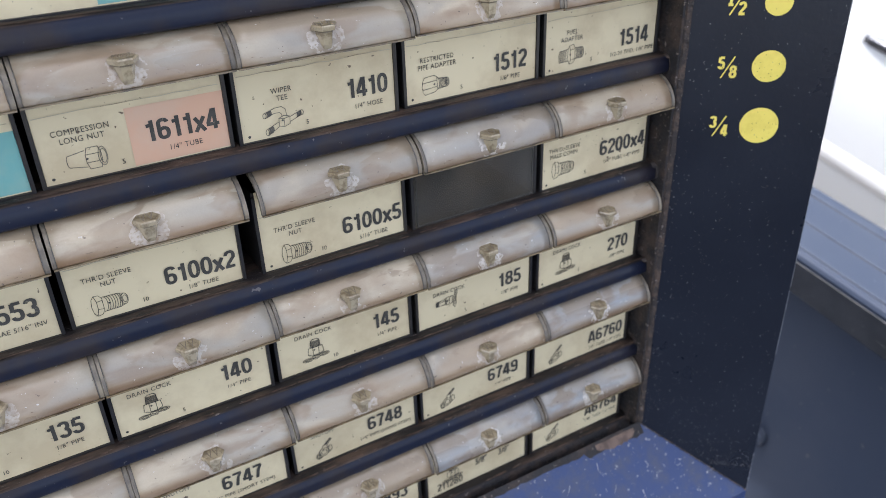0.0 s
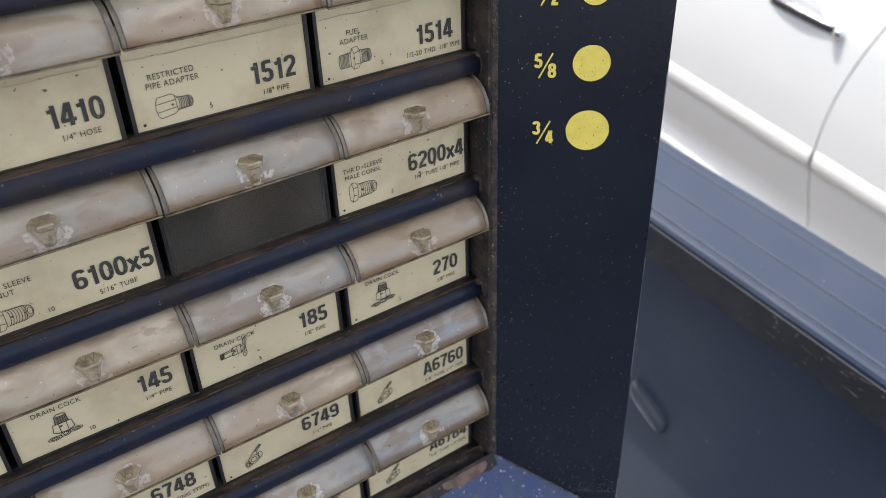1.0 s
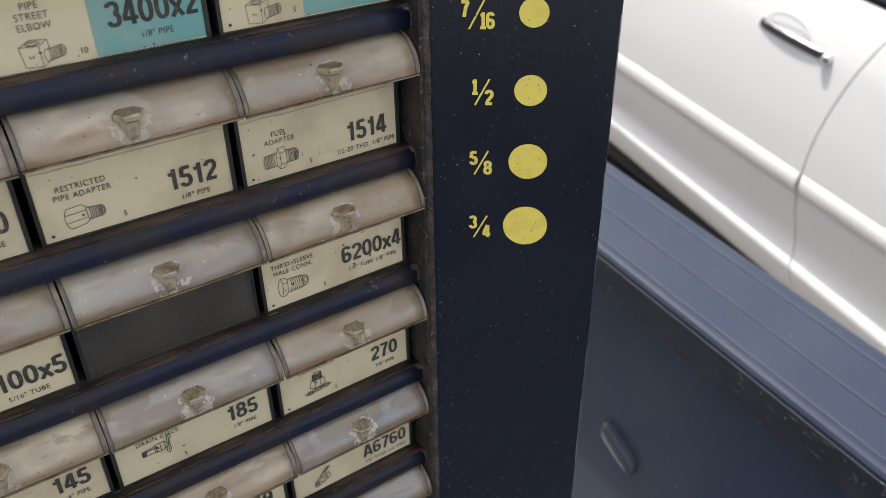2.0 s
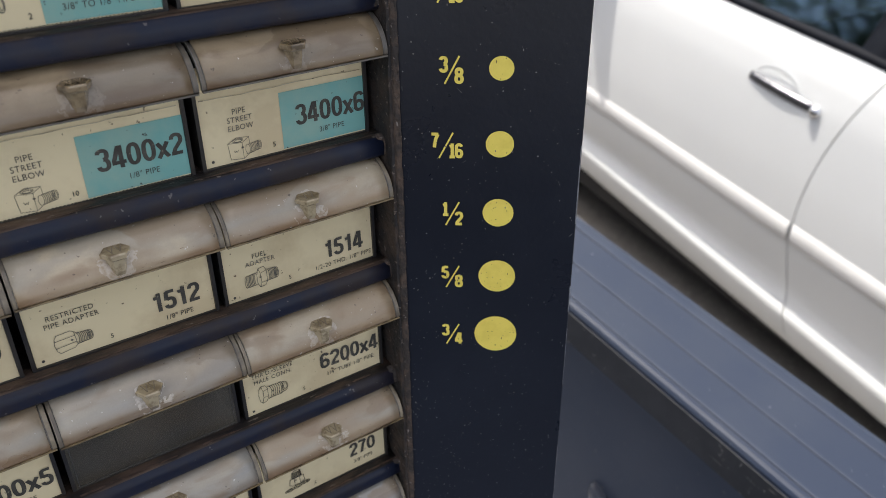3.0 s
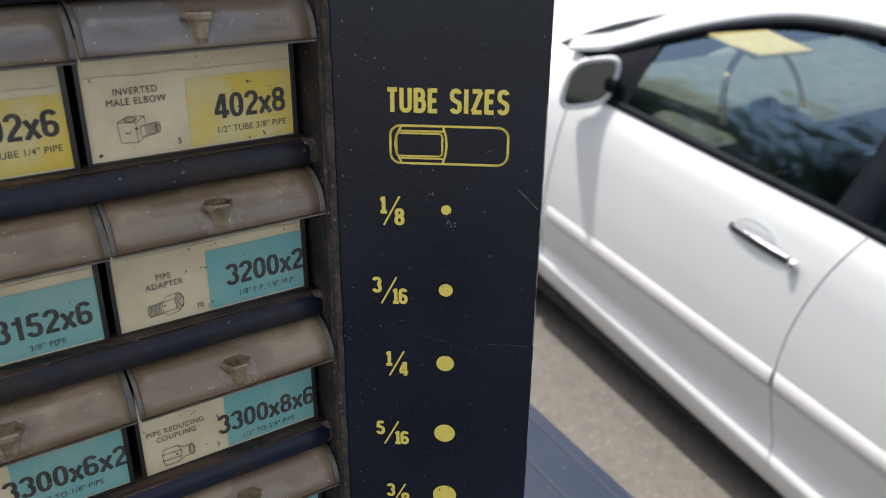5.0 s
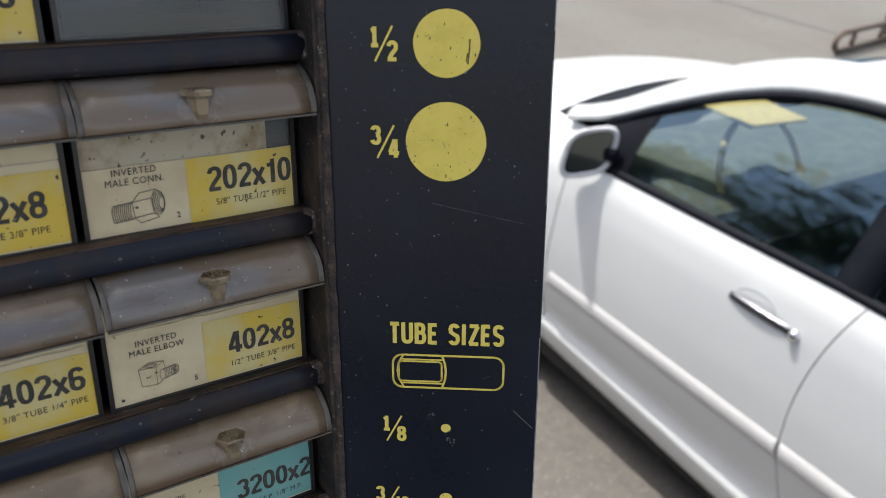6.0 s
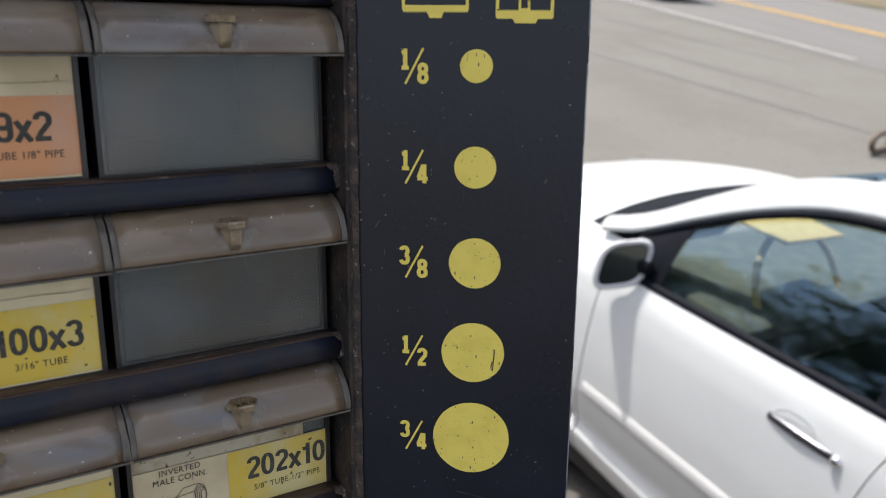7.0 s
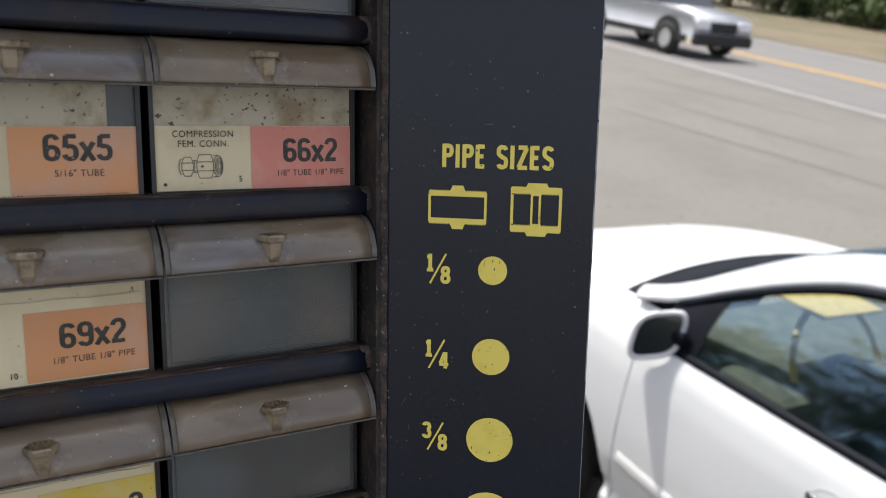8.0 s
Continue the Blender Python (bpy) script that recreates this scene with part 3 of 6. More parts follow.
# the prints lie in a frame on the panel: local x along it from the reference line, local z up the face
PRINT = Matrix(((along.x, back.x, 0, 0.0585 - back.x * 0.0003), (along.y, back.y, 0, -0.0145 - back.y * 0.0003), (0, 0, 1, 0), (0, 0, 0, 1)))


def fraction(top, bottom, x, z):
    """A stacked fraction with a long slanted stroke, centred on (x, z)."""
    me = bmesh.new()
    one = len(bottom) == 1
    for s, dx, dz in ((top, -0.0031 if one else -0.0049, -0.0009), (bottom, 0.0029 if one else 0.0034, -0.0053)):
        src = bold_mesh(s.replace("1", "i"), 0.0062, 1.05 if len(s) == 1 else 0.98, 0.21)
        tmp = src.copy()
        tmp.transform(Matrix.Translation((dx, 0, dz)))
        me.from_mesh(tmp)
        bpy.data.meshes.remove(tmp)
    shift = 0.0 if one else -0.0006
    stroke(me, [(-0.0026 + shift, -0.0053), (0.0029 + shift, 0.0053)], 0.0007)
    part("size_fraction", me, YELLOW, size_panel, "", PRINT @ pose(x, 0, z))


def gauge(x, z, r):
    part("gauge_circle", disc(0, 0, r, 0, 48, wobble=0.004), YELLOW, size_panel, "", PRINT @ pose(x, 0, z))


PIPE_GAUGES = (("1", "8", 0.0180, 1.8676, 0.01035), ("1", "4", 0.0182, 1.8357, 0.0136), ("3", "8", 0.0186, 1.8038, 0.0172), ("1", "2", 0.0185, 1.7723, 0.0214), ("3", "4", 0.0184, 1.7406, 0.0266))
TUBE_GAUGES = (("1", "8", 0.0188, 1.6315, 0.0037), ("3", "16", 0.0190, 1.5998, 0.0052), ("1", "4", 0.0191, 1.5684, 0.0068), ("5", "16", 0.0192, 1.5360, 0.0083), ("3", "8", 0.0195, 1.5050, 0.0097),
               ("7", "16", 0.0196, 1.4737, 0.0114), ("1", "2", 0.0196, 1.4427, 0.0130), ("5", "8", 0.0198, 1.4114, 0.0161), ("3", "4", 0.0199, 1.3803, 0.0192))
for num, den, x, z, d in PIPE_GAUGES:
    fraction(num, den, -0.0018, z - 0.0002)
    gauge(x, z, d / 2)
for num, den, x, z, d in TUBE_GAUGES:
    fraction(num, den, (-0.0008 if num + den == "18" else 0.0002) if len(den) == 1 else -0.0017, z - 0.0009)
    gauge(x, z, d / 2)


def heading(words, x0, x1, z, tall):
    me = bold_mesh(words, tall, 1.0, 0.185, 0.04)
    wide = max(v.co.x for v in me.vertices) - min(v.co.x for v in me.vertices)
    me = bold_mesh(words, tall, (x1 - x0) / wide, 0.185, 0.04)
    low = min(v.co.x for v in me.vertices)
    placed("heading_letters", me, YELLOW, size_panel, "", PRINT @ pose(x0 - low, 0, z))


heading("PIPE SIZES", -0.0008, 0.0380, 1.9038, 0.0081)
heading("TUBE SIZES", -0.0015, 0.0396, 1.6664, 0.0083)


def nipple_at(px, py):
    return (-0.0055 + px * 0.0000621, 0, 1.88975 + py * 0.0000615)


def coupling_at(px, py):
    return (0.0236 + px * 0.000059, 0, 1.8899 + py * 0.00006)


def teeth(x0, x1, low, high, n):
    return [(x0 + (x1 - x0) * k / (2 * n), high if k % 2 else low) for k in range(2 * n + 1)]


def diagram(at, outlines, bars, label):
    """Two notched bodies, one the other's mirror image, with thin walls between them."""
    bm = bmesh.new()
    for pts in outlines:
        for s_ in (1, -1):
            bm.faces.new([bm.verts.new(at(x, s_ * z)) for x, z in pts])
    for x0, x1, h in bars:
        bm.faces.new([bm.verts.new(at(x, z)) for x, z in ((x0, -h), (x1, -h), (x1, h), (x0, h))])
    part("pipe_diagram", bm, YELLOW, size_panel, label, PRINT)


top = [(0, 63), (0, 83), (6, 93)] + teeth(12, 126, 101, 92, 8) + [(127, 101), (140, 126), (199, 126), (209, 101)] + teeth(210, 328, 101, 92, 8) + [(330, 93), (335, 83), (335, 63)]
diagram(nipple_at, [top], [(0, 15, 63), (320, 335, 63)], "yellow cutaway drawing of a pipe nipple")
top = [(0, 86), (0, 124), (8, 133), (88, 133), (102, 155), (208, 155), (220, 133), (293, 133), (300, 124), (300, 86)] + teeth(282, 180, 86, 96, 8) + [(178, 81), (118, 81)] + teeth(118, 18, 96, 86, 8)
diagram(coupling_at, [top], [(0, 17, 86), (283, 300, 86), (118, 131, 81), (165, 178, 81)], "yellow cutaway drawing of a pipe coupling")


def rounded(x0, x1, z0, z1, r, n=6):
    out = []
    for cx, cz, a0 in ((x1 - r, z1 - r, 0), (x0 + r, z1 - r, 90), (x0 + r, z0 + r, 180), (x1 - r, z0 + r, 270)):
        for k in range(n + 1):
            a = radians(a0 + 90 * k / n)
            out.append((cx + r * math.cos(a), cz + r * math.sin(a)))
    return out


bm = bmesh.new()
stroke(bm, rounded(-0.0007, 0.0397, 1.6485, 1.6618, 0.0036), 0.0008, 0, True)
stroke(bm, rounded(0.0014, 0.0172, 1.6511, 1.6592, 0.0014), 0.0007, 0, True)
stroke(bm, [(0.0030, 1.6503), (0.0172, 1.6503)], 0.0006)
stroke(bm, [(0.0030, 1.6600), (0.0172, 1.6600)], 0.0006)
stroke(bm, [(0.0174, 1.6488), (0.0184, 1.6520), (0.0187, 1.6552), (0.0184, 1.6584), (0.0174, 1.6616)], 0.0008)
stroke(bm, [(0.0030, 1.6490), (0.0014, 1.6520), (0.0009, 1.6552), (0.0014, 1.6584), (0.0030, 1.6614)], 0.0007)
part("tube_diagram", bm, YELLOW, size_panel, "yellow outline drawing of a tube end", PRINT)

# pinholes and brown marks in the large printed discs
rnd = random.Random(17)
bm = bmesh.new()
for (_, _, gx, z_, d_), count in zip(PIPE_GAUGES + TUBE_GAUGES[4:], (5, 8, 14, 14, 20, 5, 4, 8, 14, 10)):
    r_ = d_ * 0.48
    for _ in range(count):
        a, q = rnd.uniform(0, 6.2832), r_ * math.sqrt(rnd.random())
        n, r0 = rnd.randint(4, 6), rnd.uniform(0.00008, 0.00026)
        st_ = rnd.choice((1.0, 1.0, 1.0, 3.0))
        bm.faces.new([bm.verts.new((gx + q * math.cos(a) + r0 * math.cos(6.2832 * k / n), 0, z_ + q * math.sin(a) + st_ * r0 * math.sin(6.2832 * k / n))) for k in range(n)])
ribbon(bm, [(0.0252, 1.7695), (0.0248, 1.7672), (0.0253, 1.7660), (0.0256, 1.7690), (0.0259, 1.7738)], 0.00045)
tagged(part("print_wear", bm, material("worn_through_print", (0.16, 0.11, 0.035), 0.6, second=(0.05, 0.04, 0.02), scale=300, amount=0.8), size_panel, "dark pinholes in the yellow print", PRINT @ pose(0, -0.00006, 0)), kind="stuff")

# scratches and chips in the enamel
CHIP = material("bare_scratch", (0.17, 0.165, 0.165), 0.6, second=(0.07, 0.058, 0.05), scale=300, amount=0.8)
rnd = random.Random(11)
bm = bmesh.new()
for _ in range(3200):
    x = -0.022 + 0.073 * rnd.random() ** 1.6
    z = Z_BOT - 0.03 + (Z_TOP - Z_BOT) * rnd.random() ** (3.2 if rnd.random() < 0.96 else 1.0)
    if z < Z_BOT + 0.003 - max(0.0, x + 0.022) * 0.68:
        continue
    if rnd.random() < 0.96:
        n, r0 = rnd.randint(4, 6), 0.00009 + 0.00034 * rnd.random() ** 2.5
        bm.faces.new([bm.verts.new((x + r0 * rnd.uniform(0.4, 1.3) * math.cos(6.283 * k / n), 0, z + r0 * rnd.uniform(0.4, 1.5) * math.sin(6.283 * k / n))) for k in range(n)])
    else:
        a, ln = rnd.uniform(0, 6.28), rnd.uniform(0.0006, 0.003)
        stroke(bm, [(x + ln * q / 4 * math.cos(a), z + ln * q / 4 * math.sin(a) + rnd.uniform(-1, 1) * 0.0002) for q in range(5)], 0.00012)
for cx, cz, wide in ((0.0131, 1.6363, 0.0016), (0.0205, 1.6262, 0.0020)):
    for _ in range(16):
        x, z, r0 = cx + rnd.gauss(0, wide * 0.6), cz + rnd.gauss(0, 0.0010), rnd.uniform(0.0001, 0.0004)
        bm.faces.new([bm.verts.new((x + r0 * rnd.uniform(0.5, 1.4) * math.cos(6.283 * k / 5), 0, z + r0 * rnd.uniform(0.5, 1.4) * math.sin(6.283 * k / 5))) for k in range(5)])
stroke(bm, [(0.014, 1.7195), (0.028, 1.7165), (0.045, 1.7130)], 0.0001)
stroke(bm, [(0.044, 1.640), (0.048, 1.636), (0.051, 1.633)], 0.0003)
tagged(part("chipped_enamel", bm, CHIP, size_panel, "small pale chips and scratches", PRINT @ pose(0, -0.0001, 0)), kind="stuff")

# a long hooked scratch
bm = bmesh.new()
ribbon(bm, [(0.0046, 1.5822), (0.012, 1.5800), (0.0204, 1.5778), (0.026, 1.5752), (0.0298, 1.5735)], 0.00022)
ribbon(bm, [(0.0298, 1.5737), (0.0302, 1.5755), (0.0316, 1.5770), (0.034, 1.5780), (0.039, 1.5776), (0.044, 1.5778), (0.051, 1.5772)], 0.00030)
part("hooked_scratch", bm, material("brown_scratch", (0.085, 0.064, 0.055), 0.7, second=(0.03, 0.025, 0.024), scale=350, amount=0.9), size_panel, "long brownish hooked scratch", PRINT @ pose(0, -0.00012, 0))

# bottom bezel, splayed towards the viewer like the side panel
bez = [Vector((LEFT - 0.012, INNER_Y, Z_BOT)), Vector((INNER_X, INNER_Y, Z_BOT)), Vector((outer.x, outer.y, Z_BOT - DROP)), Vector((LEFT - 0.07, outer.y, Z_BOT - DROP))]
bm = plate(bez, (0, 0.0008, -0.0009))
bmesh.ops.bevel(bm, geom=bm.edges[:], offset=0.0003, segments=1, affect="EDGES")
bottom = part("bottom_bezel", bm, BLUE, cabinet, "scratched bright blue sloping bottom bezel")
rnd = random.Random(3)
bm = bmesh.new()
u = Vector((1, 0, 0))
v = (bez[2] - bez[1])
v = Vector((0, v.y, v.z))
nrm = Vector((0, v.z, -v.y)).normalized()
if nrm.y > 0:
    nrm = -nrm
for _ in range(220):
    c = bez[1] + u * rnd.uniform(-0.30, 0.045) + v * rnd.uniform(0.03, 0.97) + nrm * 0.00025
    if c.x > INNER_X + (c.y - INNER_Y) * -1.25:
        continue
    a, ln = rnd.choice((0.2, 1.2, 1.9)) + rnd.uniform(-0.4, 0.4), rnd.uniform(0.0006, 0.006) if rnd.random() < 0.4 else rnd.uniform(0.0002, 0.0008)
    d = (u * math.cos(a) + v.normalized() * math.sin(a)) * ln
    w = d.cross(nrm).normalized() * rnd.uniform(0.0001, 0.0003)
    bm.faces.new([bm.verts.new(q) for q in (c - w, c + w, c + d + w * 0.4, c + d - w * 0.4)])
SCRATCH = material("pale_scratch", (0.45, 0.45, 0.47), 0.6, second=(0.25, 0.22, 0.2), scale=300, amount=0.6)
tagged(part("scratched_enamel", bm, SCRATCH, bottom, "pale scratches in blue enamel"), kind="stuff")
# flaking rust along the inner edge and the mitre
bm = bmesh.new()
pts_a, pts_b = [], []
for k in range(120):
    x = LEFT + (INNER_X - LEFT) * k / 119
    w = 0.0035 + 0.0030 * noise.noise(Vector((x * 40, 1, 2))) + 0.0012 * noise.noise(Vector((x * 240, 5, 2)))
    if x > -0.005:
        w += 0.0035
    base = Vector((x, INNER_Y, Z_BOT)) + nrm * 0.0006
    pts_a.append(bm.verts.new(base - v.normalized() * 0.0005))
    pts_b.append(bm.verts.new(base + v.normalized() * max(w, 0.0006)))
for k in range(119):
    bm.faces.new((pts_a[k], pts_a[k + 1], pts_b[k + 1], pts_b[k]))
part("rust_crust", bm, RUST, bottom, "flaking brown rust along the inner edge")
bm = bmesh.new()
for k in range(60):
    f = k / 60
    c = bez[1] + (bez[2] - bez[1]) * f + nrm * 0.0005
    w = 0.0009 + 0.0009 * noise.noise(Vector((f * 30, 0, 1)))
    d = (bez[2] - bez[1]) / 60
    bm.faces.new([bm.verts.new(q) for q in (c, c + d, c + d - u * w, c - u * w)])
part("rust_crust", bm, RUST_EDGE, bottom)
PRIMER = material("bare_primer", (0.17, 0.118, 0.09), 0.8, second=(0.07, 0.05, 0.042), scale=120, amount=0.7, bump=0.3, bump_scale=500)
rnd = random.Random(8)
bm = bmesh.new()
top_, low_ = [], []
for k in range(16):
    f = k / 15
    c = Vector((0.004 + 0.031 * f, INNER_Y, Z_BOT)) + nrm * 0.00075
    top_.append(bm.verts.new(c + v.normalized() * (0.0012 + 0.0006 * rnd.random())))
    low_.append(bm.verts.new(c + v.normalized() * (0.0028 + 0.0042 * math.sin(math.pi * f) ** 0.5 + 0.0014 * rnd.random())))
for k in range(15):
    bm.faces.new((top_[k], top_[k + 1], low_[k + 1], low_[k]))
part("primer_patch", bm, PRIMER, bottom, "flaked tan primer patch")
part("front_skirt", box(LEFT - 0.07, outer.x, outer.y, outer.y + 0.0012, Z_BOT - DROP - 0.03, Z_BOT - DROP - 0.0003), BLUE, cabinet)
part("base_box", box(LEFT - 0.05, 0.050, -0.020, 0.104, 0.66, Z_BOT - 0.055), DARK, cabinet)


# ---- drawers ----
def hood_outline(n=10, inset=0.0):
    """The rounded pull: from the top back, over and down to the lip, in (y, z)."""
    return [(0.0145 - (0.0168 - inset) * math.cos(radians(a)), -0.0087 + (0.0143 - inset) * math.sin(radians(a))) for a in (90 - 90 * k / n for k in range(n + 1))]


def hood_mesh(x0, x1, steps=12):
    o, i = hood_outline(), hood_outline(inset=0.0016)
    pts = o + [(o[-1][0] + 0.0002, -0.0094), (i[-1][0], -0.0094)] + i[::-1]
    return extrude_profile(pts, x0, x1, True, steps)


bm = hood_mesh(-0.0335, 0.0357)
for vv in bm.verts:
    vv.co.y += 0.00025 * noise.noise(vv.co * 90)
    vv.co.z += 0.00025 * noise.noise(vv.co * 90 + Vector((9, 0, 0)))
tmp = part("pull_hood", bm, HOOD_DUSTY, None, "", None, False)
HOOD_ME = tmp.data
for p_ in HOOD_ME.polygons:
    p_.use_smooth = abs(p_.normal.x) < 0.5
bpy.data.objects.remove(tmp)


def rehooded(mat):
    me = HOOD_ME.copy()
    me.materials.clear()
    me.materials.append(mat)
    return me


HOOD_CLEAR, HOOD_MID, HOOD_UP = rehooded(HOOD_GREY), rehooded(HOOD_TAN), rehooded(HOOD_DIM)
o = hood_outline()[-1]
tmp = part("pull_lip", extrude_profile([(o[0] - 0.0002, -0.0095), (o[0] - 0.0003, -0.0101), (o[0] + 0.0016, -0.0101), (o[0] + 0.0017, -0.0095)], -0.0350, 0.0376), LIP)
LIP_ME = tmp.data
LIP_UP_ME = LIP_ME.copy()
LIP_UP_ME.materials[0] = LIP_UP
bpy.data.objects.remove(tmp)


def pull_end(x0, x1, edge, mat, rim):
    """The end of the pull, opaque and coloured for the dark seen through clear plastic, with a bright rim at its open
    side and a dark line where it meets the hazed part.
    """
    tmp = part("pull_end", hood_mesh(x0, x1, 9), mat)
    me = tmp.data
    me.materials.append(rim)
    me.materials.append(END_LINE)
    for p_ in me.polygons:
        p_.use_smooth = abs(p_.normal.x) < 0.5
        far = abs(p_.center.x - edge)
        p_.material_index = 1 if far < 0.0003 else 2 if far > abs(x1 - x0) - 0.0004 else 0
    bpy.data.objects.remove(tmp)
    return me


END_L, END_R = pull_end(-0.0352, -0.0336, -0.0352, HOOD_END, END_EDGE), pull_end(0.0358, 0.0378, 0.0378, HOOD_END, END_EDGE)
END_UP_L, END_UP_R = pull_end(-0.0352, -0.0336, -0.0352, HOOD_END_UP, END_EDGE_UP), pull_end(0.0358, 0.0378, 0.0378, HOOD_END_UP, END_EDGE_UP)

# hex bolt emblem moulded on the pull
bm = bmesh.new()


def hexring(r, z, cy, squash=1.0, turn=0.0):
    return [bm.verts.new((r * math.cos(radians(60 * k + turn)), cy + squash * r * math.sin(radians(60 * k + turn)), z)) for k in range(6)]


rings = [hexring(0.0027, -0.0070, -0.0006), hexring(0.0032, -0.0052, -0.0010), hexring(0.0037, 0.0000, -0.0011), hexring(0.0051, 0.0003, -0.0009), hexring(0.0053, 0.0018, -0.0009), hexring(0.0048, 0.0023, -0.0009)]
for a, b in zip(rings, rings[1:]):
    for k in range(6):
        bm.faces.new((a[k], a[(k + 1) % 6], b[(k + 1) % 6], b[k]))
bm.faces.new(rings[-1])
bm.faces.new(rings[0][::-1])
nf = len(bm.faces)
for x, dx in ((-0.0026, 0.0013), (-0.0004, -0.0011), (0.0004, 0.0011), (0.0026, -0.0013)):
    y0, y1 = 0.0016, -0.0036
    bm.faces.new([bm.verts.new(q) for q in ((x - 0.0002, y0, 0.00235), (x + 0.0002, y0, 0.00235), (x + dx + 0.0002, y1, 0.00235), (x + dx - 0.0002, y1, 0.00235))])
bm.faces.ensure_lookup_table()
for f in bm.faces[nf:]:
    f.material_index = 1
# shade line painted round the neck, under the head
for k in range(6):
    a, b = rings[2][k].co, rings[2][(k + 1) % 6].co
    if a.y < 0 or b.y < 0:
        c = Vector((0, -0.0009, 0))
        out_ = [c + (q - c) * 1.02 for q in (a, b)]
        f = bm.faces.new([bm.verts.new(q) for q in (out_[0], out_[1], out_[1] - Vector((0, 0, 0.0005)), out_[0] - Vector((0, 0, 0.0005)))])
        f.material_index = 1
tmp = part("bolt_emblem", bm, EMBLEM)
tmp.data.materials.append(GROOVE)
BOLT_ME = tmp.data
BOLT_UP = BOLT_ME.copy()
BOLT_UP.materials[0] = EMBLEM_UP
bpy.data.objects.remove(tmp)

bm = bmesh.new()
box(-0.0345, -0.0335, 0.0108, 0.095, -0.0448, -0.006, 0, bm)
box(0.0349, 0.0359, 0.0108, 0.095, -0.0448, -0.006, 0, bm)
box(-0.0335, 0.0349, 0.0115, 0.095, -0.0452, -0.0440, 0, bm)
box(-0.0345, 0.0359, 0.0935, 0.095, -0.044, -0.010, 0, bm)
for x0, x1, z0, z1 in ((-0.0348, -0.0334, -0.0455, -0.008), (0.0348, 0.0362, -0.0455, -0.008), (-0.0334, 0.0348, -0.0458, -0.0443)):
    box(x0, x1, 0.0096, 0.0120, z0, z1, 0, bm)
tmp = part("tray", bm, BIN)
TRAY_ME = tmp.data
bpy.data.objects.remove(tmp)
tmp = part("front_window", box(-0.0334, 0.0348, 0.0098, 0.0113, -0.0443, -0.006), WINDOW)
WINDOW_ME = tmp.data
WINDOW_LOW_ME = WINDOW_ME.copy()
WINDOW_LOW_ME.materials[0] = WINDOW_LOW
bpy.data.objects.remove(tmp)
tmp = part("paper_label", box(-0.0332, 0.0347, 0.0105, 0.0107, -0.0442, -0.006), PAPER)
PAPER_ME = tmp.data
bpy.data.objects.remove(tmp)
tmp = part("paper_label", box(-0.0332, 0.0347, 0.0105, 0.0107, -0.0442, -0.0228), PAPER)
SHORT_ME = tmp.data
bpy.data.objects.remove(tmp)
tmp = part("backing_paper", box(-0.0332, 0.0347, 0.0108, 0.0110, -0.0300, -0.006), TAN)
TAN_ME = tmp.data
bpy.data.objects.remove(tmp)
bm = bmesh.new()
pts = [(-0.0018, -0.0441)]
for k in range(35):
    pts.append((-0.0018 + 0.0365 * k / 34, -0.0441 + (0.00012 if k % 2 else 0)))
pts += [(0.0347, -0.0214), (-0.0018, -0.0214)]
bm.faces.new([bm.verts.new((x, 0.0103, z)) for x, z in pts[1:]])
tmp = part("colour_band", bm, None)
BAND_ME = tmp.data
bpy.data.objects.remove(tmp)
BANDS = {}
for key, mat in (("t", TEAL), ("y", GOLD), ("o", ORANGE), ("p", PINK), ("f", FADED)):
    BANDS[key] = BAND_ME.copy()
    BANDS[key].materials.append(mat)


# ---- line drawings of the fittings, in a 16 x 9 unit field ----
def curve_pts(cx, cz, rx, rz, a0=0, a1=360, n=18):
    return [(cx + rx * math.cos(radians(a0 + (a1 - a0) * k / n)), cz + rz * math.sin(radians(a0 + (a1 - a0) * k / n))) for k in range(n + 1)]


def nut(x0, x1, h):
    q = h * 0.38
    return [[(x0, -q), (x0 + 0.8, -h), (x1 - 0.8, -h), (x1, -q), (x1, q), (x1 - 0.8, h), (x0 + 0.8, h), (x0, q), (x0, -q)], [(x0, q), (x1, q)], [(x0, -q), (x1, -q)]]


